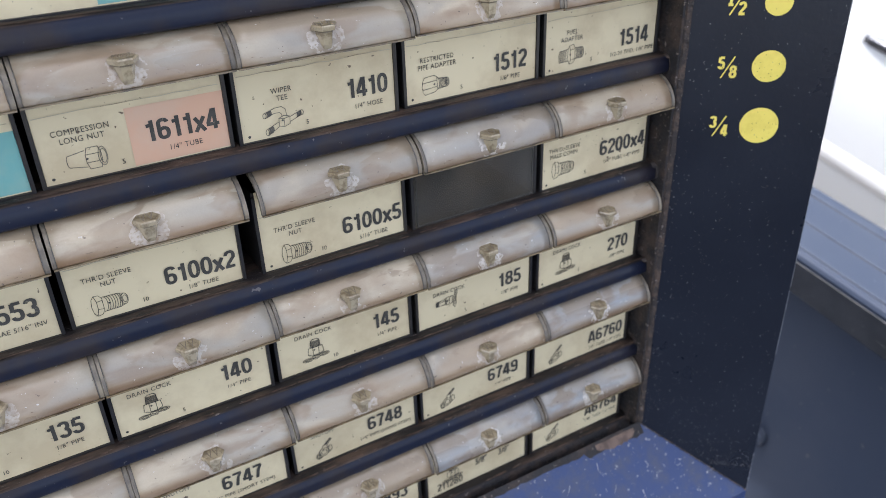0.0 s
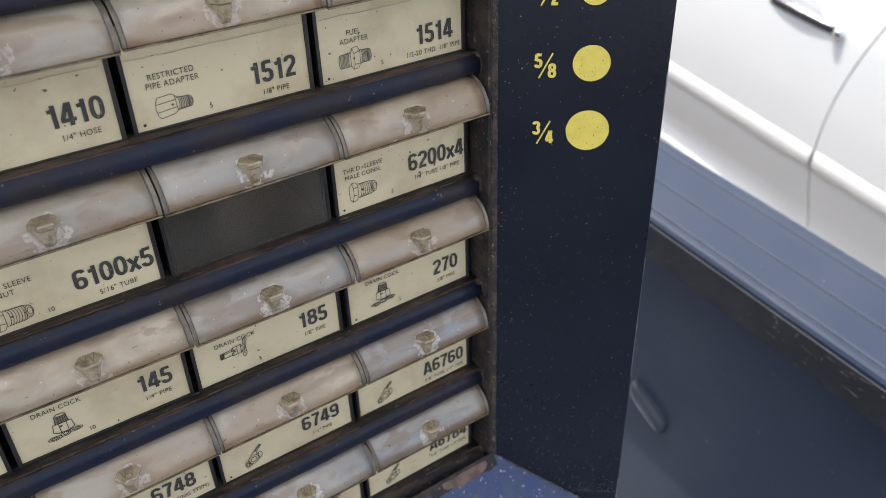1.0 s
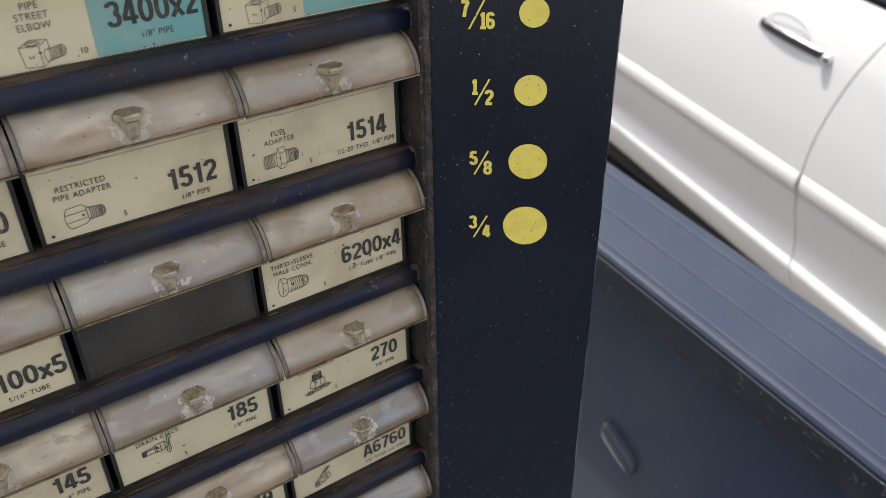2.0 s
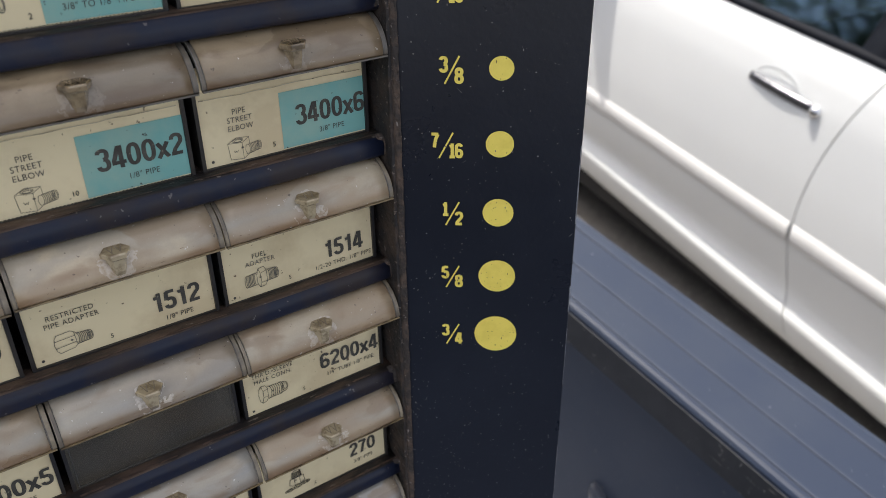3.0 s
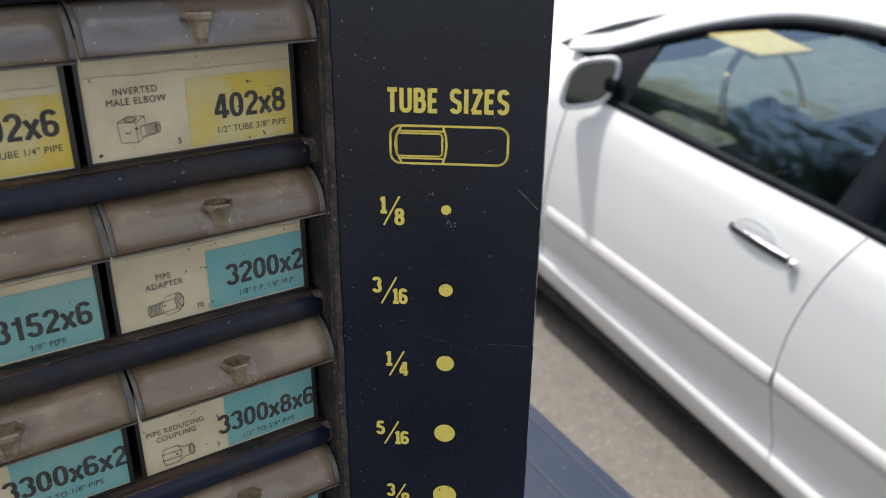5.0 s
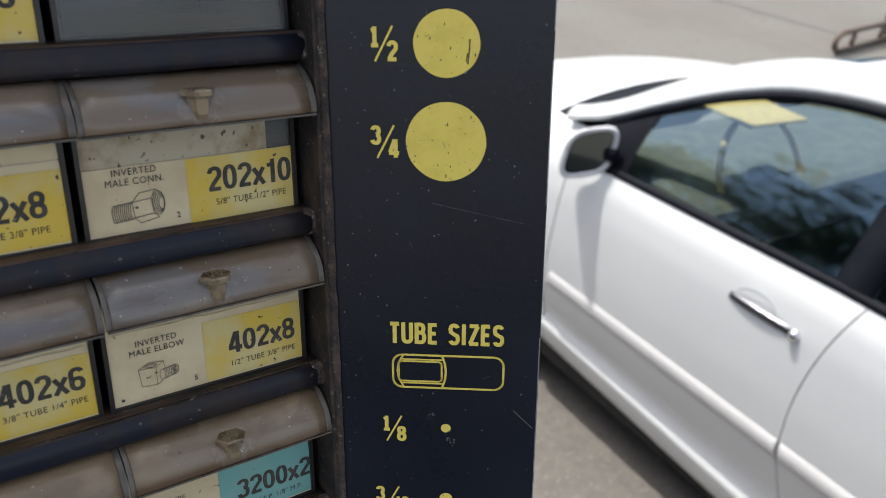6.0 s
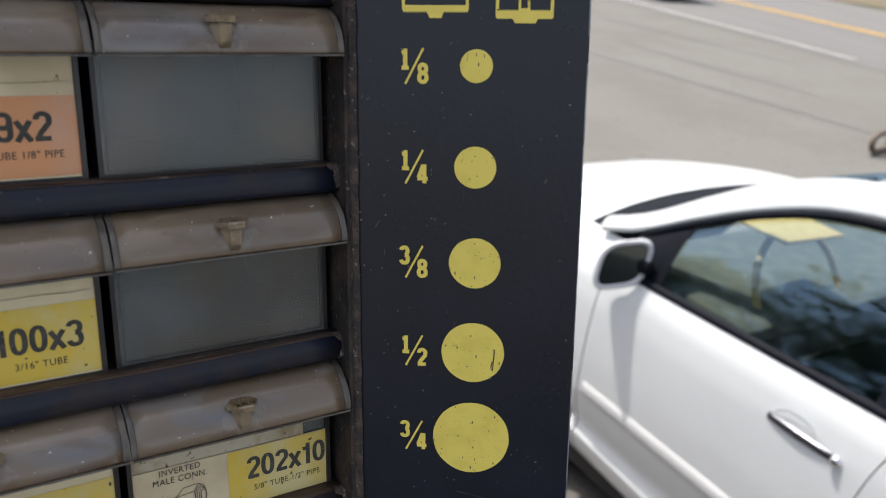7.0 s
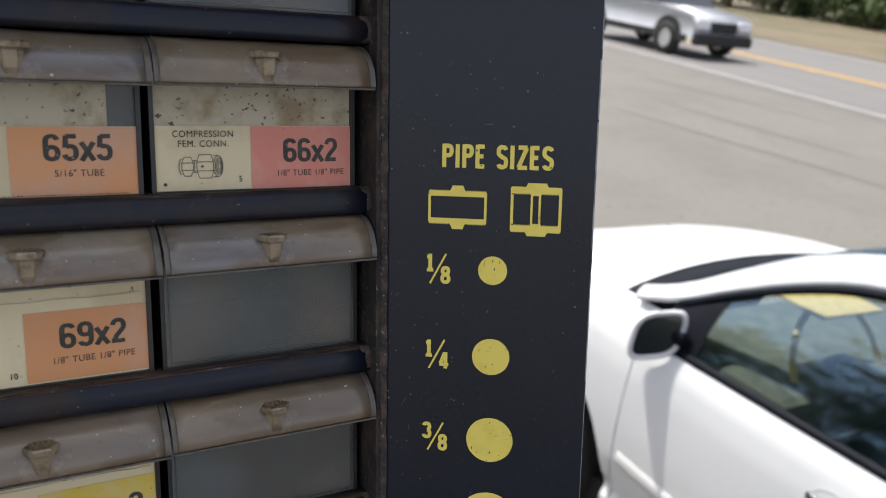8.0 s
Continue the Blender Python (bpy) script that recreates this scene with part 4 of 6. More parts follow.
FITTINGS = {
    "adapter": [[(-6.5, 2.2), (-5.6, 3.7), (-0.6, 4.1), (0.6, 3.3), (1.0, -2.5), (-0.2, -3.6), (-5.4, -4.3), (-6.4, -3.0), (-6.9, -0.4), (-6.5, 2.2)], [(-6.7, 1.2), (0.7, 1.6)], [(-6.7, -1.9), (0.9, -1.2)], [(0.6, 3.3), (1.5, 2.4), (6.0, 2.0)], [(1.0, -2.5), (6.0, -2.0)], curve_pts(6.1, 0, 0.9, 2.0), curve_pts(6.2, 0, 0.5, 1.2)]
               + [curve_pts(x, 0.05, 0.7, 2.2, -90, 90, 10) for x in (1.3, 1.9, 2.5, 3.1, 3.7, 4.3, 4.9, 5.4)],
    "union": nut(-7.4, -3.6, 3.2) + nut(-2.4, 3.2, 4.0) + [[(-3.6, 2.0), (-2.4, 2.0)], [(-3.6, -2.0), (-2.4, -2.0)], [(-3.2, 2.0), (-3.2, -2.0)], [(3.2, 3.6), (4.8, 3.6)], [(3.2, -3.6), (4.8, -3.6)],
              curve_pts(4.8, 0, 1.6, 3.6), curve_pts(5.0, 0, 1.2, 2.8), curve_pts(5.1, 0, 0.9, 2.1), curve_pts(5.2, 0, 0.5, 1.3), curve_pts(-7.4, 0, 0.9, 2.6, 90, 270, 12)],
    "male": [[(-7.9, 1.5), (-2.0, 2.0)], [(-7.5, -4.1), (-1.6, -3.6)], curve_pts(-7.6, -1.3, 0.8, 2.8, 90, 270, 12)] + [curve_pts(-7.0 + 0.62 * k, -1.25 + 0.05 * k, 0.7, 2.85, 90, 270, 10) for k in range(9)]
            + [[(-2.0, 1.9), (0.5, 4.7), (5.6, 5.2), (7.6, 3.9)], [(-2.0, 1.9), (4.1, 2.5), (4.7, -2.7), (-1.6, -3.3), (-2.0, 1.9)], [(-1.6, -3.3), (0.3, -5.3), (6.2, -4.2), (4.7, -2.7)], [(4.1, 2.5), (5.6, 5.2)],
               curve_pts(6.4, 0.6, 1.9, 3.9, 0, 360, 24), curve_pts(6.6, 0.6, 1.5, 3.2, 0, 360, 20), curve_pts(6.9, 0.5, 1.1, 2.6, 60, 300, 14), curve_pts(7.2, 0.4, 0.8, 2.0, 70, 290, 12)],
    "coupling": nut(-6, 1, 3.6) + [[(1, -3), (2.4, -2.2), (5, -2.2)], [(1, 3), (2.4, 2.2), (5, 2.2)], curve_pts(5, 0, 1.1, 2.5), curve_pts(5.1, 0, 0.7, 1.7)],
    "elbow": [[(-6.4, 2.6), (-2.8, 4.4), (2.2, 3.8), (-0.6, 2.0), (-6.4, 2.6)], curve_pts(-2.3, 3.2, 2.1, 0.75), curve_pts(-2.2, 3.05, 1.5, 0.45), [(-6.4, 2.6), (-5.8, -4.0), (-0.6, -4.6), (-0.6, 2.0)], [(2.2, 3.8), (2.4, 0.9)], [(-0.6, -4.6), (1.3, -3.4)],
              [(0.8, 0.6), (6.0, 1.4)], [(1.0, -3.2), (6.2, -2.2)], curve_pts(6.2, -0.4, 0.9, 1.8), curve_pts(6.3, -0.4, 0.5, 1.1), [(0.8, 0.6), (0.4, -1.4), (1.0, -3.2)]] + [curve_pts(1.7 + 0.55 * k, -1.15 + 0.1 * k, 0.6, 1.8, -90, 90, 8) for k in range(8)]
             + [[(-4.2, -0.6), (-3.7, -1.5), (-3.3, -0.9), (-2.9, -1.5), (-2.5, -0.6)]],
    "tee": [[(-2.2, 1.2), (0.2, 2.0), (2.6, 1.2), (2.4, -2.0), (0.0, -2.8), (-2.2, -2.2), (-2.2, 1.2)], [(-2.2, 1.2), (0.0, 0.6), (2.6, 1.2)], [(0.0, 0.6), (0.0, -2.8)],
            [(-7.8, 4.4), (-3.5, 5.8), (-0.5, 5.9), (1.0, 4.6), (1.4, 1.8)], [(-8.0, 2.2), (-4.0, 3.6), (-1.6, 3.6), (-0.8, 2.8), (-0.7, 1.8)], curve_pts(-8.0, 3.3, 0.7, 1.1),
            [(-7.6, -2.6), (-2.2, -0.3)], [(-7.2, -5.2), (-2.0, -2.2)], curve_pts(-7.6, -3.9, 0.7, 1.3), [(2.6, 0.9), (7.8, 2.8)], [(2.5, -1.2), (8.0, 0.9)], curve_pts(8.0, 1.8, 0.6, 1.0)]
           + [curve_pts(-7.3 + 0.25 * k, 3.45 + 0.08 * k, 0.6, 1.1, -90, 90, 8) for k in range(8)] + [curve_pts(-7.0 + 0.25 * k, -3.7 + 0.1 * k, 0.6, 1.3, -90, 90, 8) for k in range(8)]
           + [curve_pts(5.4 + 0.25 * k, 0.95 + 0.09 * k, 0.5, 1.0, -90, 90, 8) for k in range(8)],
    "nipple": [[(-7.0, 2.4), (-2.2, 2.8)], [(-6.8, -3.2), (-2.0, -3.0)], curve_pts(-6.9, -0.4, 0.7, 2.8, 90, 270, 12)] + [curve_pts(-6.3 + 0.6 * k, -0.3, 0.6, 2.8, 90, 270, 10) for k in range(7)]
              + [[(-2.2, 1.8), (-1.4, 4.4), (1.2, 4.8), (2.2, 2.6), (2.2, -2.6), (1.2, -4.4), (-1.2, -4.6), (-2.2, -2.4), (-2.2, 1.8)], [(-1.4, 4.4), (-0.6, 2.0), (-0.4, -2.6), (-1.2, -4.6)], [(-0.6, 2.0), (2.2, 2.6)], [(-0.4, -2.6), (2.2, -2.6)],
                 [(2.2, 3.0), (6.6, 2.6)], [(2.2, -2.6), (6.6, -2.4)], curve_pts(6.6, 0.1, 0.9, 2.5), curve_pts(6.7, 0.1, 0.5, 1.5)] + [curve_pts(2.6 + 0.55 * k, 0.2, 0.7, 2.7, -90, 90, 10) for k in range(7)],
    "sleeve": [[(-6.6, -3.0), (-5.6, -4.4), (-3.8, -4.2), (-2.8, -2.6), (-2.8, 2.6), (-3.8, 4.2), (-5.6, 4.4), (-6.6, 3.0), (-7.0, 0), (-6.6, -3.0)], [(-5.6, -4.4), (-4.9, -1.6), (-4.9, 1.6), (-5.6, 4.4)], [(-4.9, 1.6), (-2.8, 1.9)], [(-4.9, -1.6), (-2.8, -1.9)],
               [(-2.8, -3.2), (3.0, -3.0), (5.0, -2.4)], [(-2.8, 3.2), (3.0, 3.0), (5.0, 2.4)], curve_pts(5.0, 0, 1.3, 2.4), curve_pts(5.2, 0, 0.8, 1.5)] + [curve_pts(x, 0, 1.1, 3.1, -90, 90, 10) for x in (-2.2, -1.3, -0.4, 0.5, 1.4, 2.3, 3.0)],
    "longnut": [[(-7, -2.2), (-1, -3.2)], [(-7, 2.4), (-1, 3.4)], curve_pts(-7, 0.1, 0.7, 2.3, 90, 270)] + nut(-1, 4.6, 4.2) + [curve_pts(5.0, 0, 1.6, 3.8), curve_pts(5.2, 0, 1.1, 2.8)],
    "cock": [[(-2.0, 1.2), (-1.7, 4.3), (-0.9, 4.9), (1.0, 4.9), (1.7, 4.3), (2.0, 1.2)], [(-2.8, 1.2), (2.8, 1.2), (3.2, -1.6), (1.6, -2.5), (-1.6, -2.5), (-3.2, -1.6), (-2.8, 1.2)], [(-1.1, 1.2), (-1.0, -2.5)], [(1.2, 1.2), (1.3, -2.4)],
             curve_pts(-3.3, -3.9, 2.1, 0.75), curve_pts(-3.3, -3.9, 1.2, 0.35), curve_pts(3.3, -3.1, 2.0, 0.75), curve_pts(3.3, -3.1, 1.2, 0.35), curve_pts(0.0, -3.4, 1.5, 0.9), curve_pts(0.1, -3.3, 0.8, 0.5)]
            + [curve_pts(0, 1.7 + 0.42 * k, 1.95 - 0.04 * k, 0.35, 180, 360, 8) for k in range(7)],
    "petcock": [[(-5.8, -1.3), (-5.8, 0.9), (-1.5, 1.3), (-1.5, -1.2), (-5.8, -1.3)], [(-1.5, 1.3), (-1.0, 1.9), (1.8, 2.0), (2.4, 1.2)], [(-1.5, -1.2), (-1.0, -1.6), (1.8, -1.4), (2.4, -0.6)], [(-1.0, 1.9), (-1.0, -1.6)], [(0.4, 1.9), (0.4, -1.5)], [(1.8, 2.0), (1.8, -1.4)], [(-4.2, 0.4), (-0.2, 0.6)],
                [(2.2, -2.8), (3.0, -3.8), (3.7, -2.4), (3.5, 0.2), (4.3, 3.4), (3.9, 4.6), (3.0, 3.7), (2.7, 1.0), (2.2, -2.8)], [(2.9, -2.6), (3.1, 0.2), (3.6, 3.6)]] + [[(-5.7 + 0.25 * k, -1.25), (-5.7 + 0.25 * k, 0.9)] for k in range(6)],
    "valve": [curve_pts(-0.3, -1.2, 2.1, 2.1), curve_pts(-0.2, -1.3, 1.2, 1.2), curve_pts(-2.7, -2.6, 1.0, 1.5), curve_pts(-2.8, -2.7, 0.5, 0.9), [(-2.6, -1.1), (-1.6, 0.4)], [(-2.4, -4.1), (-0.8, -3.3)], curve_pts(2.6, -0.2, 0.8, 1.5), [(1.2, 0.6), (2.6, 1.3)], [(1.4, -2.4), (2.7, -1.7)],
              [(-0.8, 0.9), (-0.4, 2.2), (1.2, 2.4), (1.4, 0.7)], [(0.0, 2.3), (2.8, 4.9), (3.5, 4.3), (1.3, 2.0)], [(0.4, 2.4), (3.0, 4.7)], [(0.8, 2.3), (3.2, 4.5)]],
}
DRAW_ME = {}
for key, lines in FITTINGS.items():
    bm = bmesh.new()
    for ln in lines:
        k = 0.00125 if key in ("cock", "petcock", "valve") else 0.00105 if key == "sleeve" else 0.00098
        stroke(bm, [(x * k, z * k) for x, z in ln], 0.00030 if key in ("cock", "petcock", "valve") else 0.00017 if key == "elbow" else 0.00023)
    # a small dark emblem on the body
    bm.faces.new([bm.verts.new((-0.0006 + a * 0.0006, 0, b * 0.0005)) for a, b in ((-1, 0), (0, -1), (1, 0), (0, 1))])
    tmp = part("fitting_drawing", bm, INK if key in ("cock", "petcock", "valve", "sleeve") else INK_PALE)
    DRAW_ME[key] = tmp.data
    bpy.data.objects.remove(tmp)
DOT_ME = bpy.data.meshes.new("label_dot")
bm = disc(0, 0, 0.0006, 0, 10)
bm.to_mesh(DOT_ME)
bm.free()
DOT_ME.materials.append(INK)

def grime_mesh(seed, mat, count, s_mid, s_dev):
    """Specks of dirt scattered over the pull, most of them along one level of its curve."""
    rnd = random.Random(seed)
    bm = bmesh.new()
    for _ in range(count):
        cx, cs = rnd.uniform(-0.0305, 0.0325), s_mid - abs(rnd.gauss(0, s_dev))
        if cs < 0.003:
            continue
        n, r0 = rnd.randint(5, 7), 0.00006 + 0.00020 * rnd.random() ** 3
        long = rnd.uniform(1.2, 5.0)
        pts = []
        for k in range(n):
            s_ = min(0.0252, cs + r0 * rnd.uniform(0.4, 1.2) * math.sin(6.2832 * k / n))
            a = radians(90) - s_ / 0.0163
            pts.append(bm.verts.new((cx + long * r0 * rnd.uniform(0.5, 1.4) * math.cos(6.2832 * k / n), 0.0145 - 0.0170 * math.cos(a), -0.0087 + 0.0145 * math.sin(a))))
        bm.faces.new(pts)
    tmp = part("grime", bm, mat)
    me = tmp.data
    bpy.data.objects.remove(tmp)
    return me


LIP_GRIME = [grime_mesh(60 + k, CRUST_BROWN, 30, 0.0252, 0.0022) for k in range(5)]
RIM_ME = bpy.data.meshes.new("window_rim")
bm = bmesh.new()
x0, x1, z0, z1, w = -0.0322, 0.0338, -0.0433, -0.0120, 0.00028
for bx in ((x0, x0 + w, z0, z1), (x1 - w, x1, z0, z1), (x0 + w, x1 - w, z0, z0 + w)):
    box(bx[0], bx[1], 0.0094, 0.0099, bx[2], bx[3], 0, bm)
bm.to_mesh(RIM_ME)
bm.free()
RIM_ME.materials.append(material("bright_clear_edge", (0.075, 0.074, 0.068), 0.2, second=(0.07, 0.065, 0.06), scale=160, amount=0.8, coat=0.6))

# row: (number, size line, title lines, count, drawing, band, style) from the size panel side outwards
DRAWERS = {
    1: [("66x2", '1/8" TUBE 1/8" PIPE', ("COMPRESSION", "FEM. CONN."), "5", "union", "p", "short"),
        ("65x5", '5/16" TUBE', (), "", "", "o", "short")],
    2: [None, ("69x2", '1/8" TUBE 1/8" PIPE', (), "10", "", "o", "full")],
    3: [None, ("100x3", '3/16" TUBE', (), "", "", "y", "full")],
    4: [("202x10", '5/8" TUBE 1/2" PIPE', ("INVERTED", "MALE CONN."), "2", "male", "y", "short"),
        ("202x8", '1/2" TUBE 3/8" PIPE', (), "", "", "y", "full")],
    5: [("402x8", '1/2" TUBE 3/8" PIPE', ("INVERTED", "MALE ELBOW"), "5", "elbow", "y", "full"),
        ("402x6", '3/8" TUBE 1/4" PIPE', (), "", "", "y", "full")],
    6: [("3200x2", '1/8" F.P. 1/8" M.P.', ("PIPE", "ADAPTER"), "10", "male", "t", "full"),
        ("3152x6", '3/8" PIPE', (), "", "", "t", "full")],
    7: [("3300x8x6", '1/2" TO 3/8" PIPE', ("PIPE REDUCING", "COUPLING"), "5", "coupling", "t", "full"),
        ("3300x6x2", '3/8" TO 1/8" PIPE', ("PIPE REDUCING", "COUPLING"), "2", "coupling", "t", "full")],
    8: [("3400x6", '3/8" PIPE', ("PIPE", "STREET", "ELBOW"), "5", "elbow", "t", "full"),
        ("3400x2", '1/8" PIPE', ("PIPE", "STREET", "ELBOW"), "10", "elbow", "t", "full"),
        ("", "", (), "", "", "t", "full"), ("", "", (), "", "", "t", "full")],
    9: [("1514", '1/2-20 THD. 1/8" PIPE', ("FUEL", "ADAPTER"), "5", "nipple", "", "full"),
        ("1512", '1/8" PIPE', ("RESTRICTED", "PIPE ADAPTER"), "5", "adapter", "", "full"),
        ("1410", '1/4" HOSE', ("WIPER", "TEE"), "5", "tee", "", "full"),
        ("1611x4", '1/4" TUBE', ("COMPRESSION", "LONG NUT"), "5", "longnut", "f", "full"),
        ("x2", "", (), "", "", "t", "full")],
    10: [("6200x4", '1/4" TUBE 1/8" PIPE', ("THR'D. SLEEVE", "MALE CONN."), "5", "sleeve", "", "full"),
         None,
         ("6100x5", '5/16" TUBE', ("THR'D SLEEVE", "NUT"), "10", "sleeve", "", "full"),
         ("6100x2", '1/8" TUBE', ("THR'D SLEEVE", "NUT"), "10", "sleeve", "", "full"),
         ("553", 'SAE 5/16" INV', (), "", "", "", "full")],
    11: [("270", '3/8" PIPE', ("DRAIN COCK",), "5", "cock", "", "full"),
         ("185", '1/8" PIPE', ("DRAIN COCK",), "5", "petcock", "", "full"),
         ("145", '1/4" PIPE', ("DRAIN COCK",), "10", "cock", "", "full"),
         ("140", '1/4" PIPE', ("DRAIN COCK",), "5", "cock", "", "full"),
         ("135", '1/8" PIPE', (), "10", "", "", "full")],
    12: [("A6760", '3/8" TUBE 1/4" PIPE', (), "", "valve", "", "full"),
         ("6749", '1/4" PIPE', (), "", "valve", "", "full"),
         ("6748", '1/4" PIPE (LONG STEM)', ("SHUTOFF",), "", "valve", "", "full"),
         ("6747", '1/4" PIPE (SHORT STEM)', ("SHUTOFF",), "", "valve", "", "full"), ("", "", (), "", "", "", "full")],
    13: [("A6764", '3/8" TUBE 1/4" PIPE', (), "", "valve", "", "full"),
         ("211280", "", (), "", "cock", "", "hose"),
         ("893", "", (), "", "", "", "full"), ("", "", (), "", "", "", "full"), ("", "", (), "", "", "", "full")],
}
BAND_WORD = {"t": "teal and cream", "y": "yellow and cream", "o": "salmon and cream", "p": "faded pink and cream", "f": "pale salmon and cream", "": "plain cream"}


# middle and foot of each number where it differs from its neighbours
NUMBER_AT = {"1410": (0.0222, -0.0348), "1512": (0.0204, -0.0372), "1514": (0.0207, -0.0374), "6100x5": (0.0191, -0.0368), "6200x4": (0.0188, -0.0340),
             "6100x2": (0.0182, -0.0373), "140": (0.0201, -0.0330), "145": (0.0223, -0.0338), "135": (0.0201, -0.0337), "1611x4": (0.0179, -0.0354),
             "A6760": (0.0193, -0.0372), "6749": (0.0184, -0.0355), "6748": (0.0172, -0.0356), "6747": (0.0130, -0.0360), "A6764": (0.0202, -0.0340), "553": (0.0225, -0.0333),
             "185": (0.0221, -0.0343), "270": (0.0219, -0.0354), "3152x6": (0.0175, -0.0370), "402x6": (0.0198, -0.0334), "202x8": (0.0169, -0.0349), "3300x6x2": (0.0156, -0.0355), "100x3": (0.0183, -0.0349),
             "65x5": (0.0175, -0.0334), "69x2": (0.0180, -0.0335), "202x10": (0.0195, -0.0347), "3200x2": (0.0198, -0.0361), "3300x8x6": (0.0167, -0.0370), "3400x2": (0.0184, -0.0353)}
# middle of the drawing and of the first title line
DRAWN_AT = {"1410": (-0.0155, -0.0379), "1512": (-0.0188, -0.0369), "1611x4": (-0.0172, -0.0368), "6100x5": (-0.0177, -0.0381), "6100x2": (-0.0186, -0.0376), "6200x4": (-0.0199, -0.0349), "140": (-0.0179, -0.0327),
            "145": (-0.0153, -0.0338), "185": (-0.0156, -0.0317), "270": (-0.0148, -0.0333), "3400x6": (-0.0178, -0.0389), "3400x2": (-0.0178, -0.0389), "402x8": (-0.0182, -0.0349), "3200x2": (-0.0173, -0.0377), "3300x8x6": (-0.0209, -0.0387)}
TITLED_AT = {"1410": (-0.0153, -0.0252), "6200x4": (-0.0196, -0.0240), "140": (-0.0179, -0.0242), "145": (-0.0156, -0.0244), "185": (-0.0153, -0.0258), "270": (-0.0145, -0.0244), "402x8": (-0.0177, -0.0228),
             "3300x8x6": (-0.0208, -0.0270), "3400x6": (-0.0182, -0.0243), "3400x2": (-0.0182, -0.0243), "202x10": (-0.0181, -0.0243), "3200x2": (-0.0171, -0.0265)}
GREYER = {(10, 1), (11, 1), (12, 0), (13, 0), (13, 1)}      # pulls with less dust on them
SLID = {(10, 3): -0.0045, (10, 4): -0.0045}      # drawers pushed sideways in their row
DEEP = 0.003      # how far the fronts stand back behind the shelf edges


def drawer(row, col, spec):
    rnd = random.Random(row * 31 + col)
    m = CAB @ pose(-col * WIDE + SLID.get((row, col), 0.0) + rnd.uniform(-0.0004, 0.0004), rnd.uniform(-0.0006, 0.0006), Z0 - row * PITCH + rnd.uniform(-0.0003, 0.0003), 0, rnd.uniform(-0.25, 0.25), rnd.uniform(-0.3, 0.3))
    if spec:
        words = f"clear plastic drawer with grimy pull and {BAND_WORD[spec[5]]} label"
    else:
        words = "empty smoky clear plastic small-parts drawer with grimy rounded pull"
    d = thing("parts_drawer", words, "drawer", m, "drawers in the cabinet")
    placed("tray", TRAY_ME, None, d, "", pose(0, DEEP, 0))
    clear = (row, col) in GREYER
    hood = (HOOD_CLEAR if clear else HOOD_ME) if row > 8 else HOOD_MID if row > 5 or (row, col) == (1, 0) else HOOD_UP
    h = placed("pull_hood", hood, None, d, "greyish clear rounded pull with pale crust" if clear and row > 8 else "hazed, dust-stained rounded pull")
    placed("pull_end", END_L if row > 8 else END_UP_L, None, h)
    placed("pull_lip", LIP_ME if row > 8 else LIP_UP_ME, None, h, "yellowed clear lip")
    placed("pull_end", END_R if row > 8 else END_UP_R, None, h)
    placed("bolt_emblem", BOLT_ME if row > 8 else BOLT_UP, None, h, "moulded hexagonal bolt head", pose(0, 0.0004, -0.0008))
    if row > 6:
        tagged(placed("grime", rnd.choice(LIP_GRIME), None, h, "brown dirt along the lip"), kind="stuff")
    if not spec:
        placed("window_rim", RIM_ME, None, d, "clear moulded rim", pose(0, DEEP, 0))
        placed("front_window", WINDOW_ME if row < 8 else WINDOW_LOW_ME, None, d, "scuffed clear front without a label", pose(0, DEEP, 0))
        return
    number, size, title, count, drawing, band, style = spec
    if style == "short":
        placed("front_window", WINDOW_ME, None, d, "clear front", pose(0, DEEP + 0.0016, 0))
        stuck = pose(0, DEEP + 0.0003, 0) if number == "66x2" else pose(-0.0041, DEEP + 0.0003, 0) @ Matrix.Scale(0.876, 4, (1, 0, 0))
        placed("backing_paper", TAN_ME, None, d, "stained tan backing paper", stuck)
        paper = placed("paper_label", SHORT_ME, None, d, "", pose(0, DEEP, 0))
    else:
        paper = placed("paper_label", PAPER_ME, None, d, "", pose(0, DEEP, 0))
    y = 0.01015
    if number == "66x2":
        st = bmesh.new()
        for _ in range(60):
            q = rnd.random()
            cx = rnd.gauss(0.001, 0.012) if q < 0.7 else rnd.gauss(0.0125, 0.0012)
            cz = -0.0125 - abs(rnd.gauss(0, 0.0045)) if q < 0.7 else rnd.uniform(-0.026, -0.014)
            n, r0 = rnd.randint(5, 8), 0.0001 + 0.0005 * rnd.random() ** 2
            if abs(cx) < 0.031:
                st.faces.new([st.verts.new((cx + r0 * rnd.uniform(0.5, 1.5) * math.cos(6.2832 * k / n), 0, cz + r0 * rnd.uniform(0.5, 1.5) * math.sin(6.2832 * k / n))) for k in range(n)])
        tagged(part("mould_staining", st, CRUST_BROWN, paper, "brown mould stains on the paper", pose(0, 0.0101, 0)), kind="stuff")
    if style == "full":
        zc = -0.0178 + rnd.uniform(-0.001, 0.001)
        cr = bmesh.new()
        ribbon(cr, [(-0.0325 + 0.0055 * q, zc + rnd.uniform(-0.0003, 0.0003)) for q in range(13)], 0.00028)
        part("paper_crease", cr, TAN, paper, "brown crease line", pose(0, 0.0100, 0))
    if band:
        placed("colour_band", BANDS[band], None, paper, "", pose(0, 0, -0.0016 if style == "short" else 0.0004))
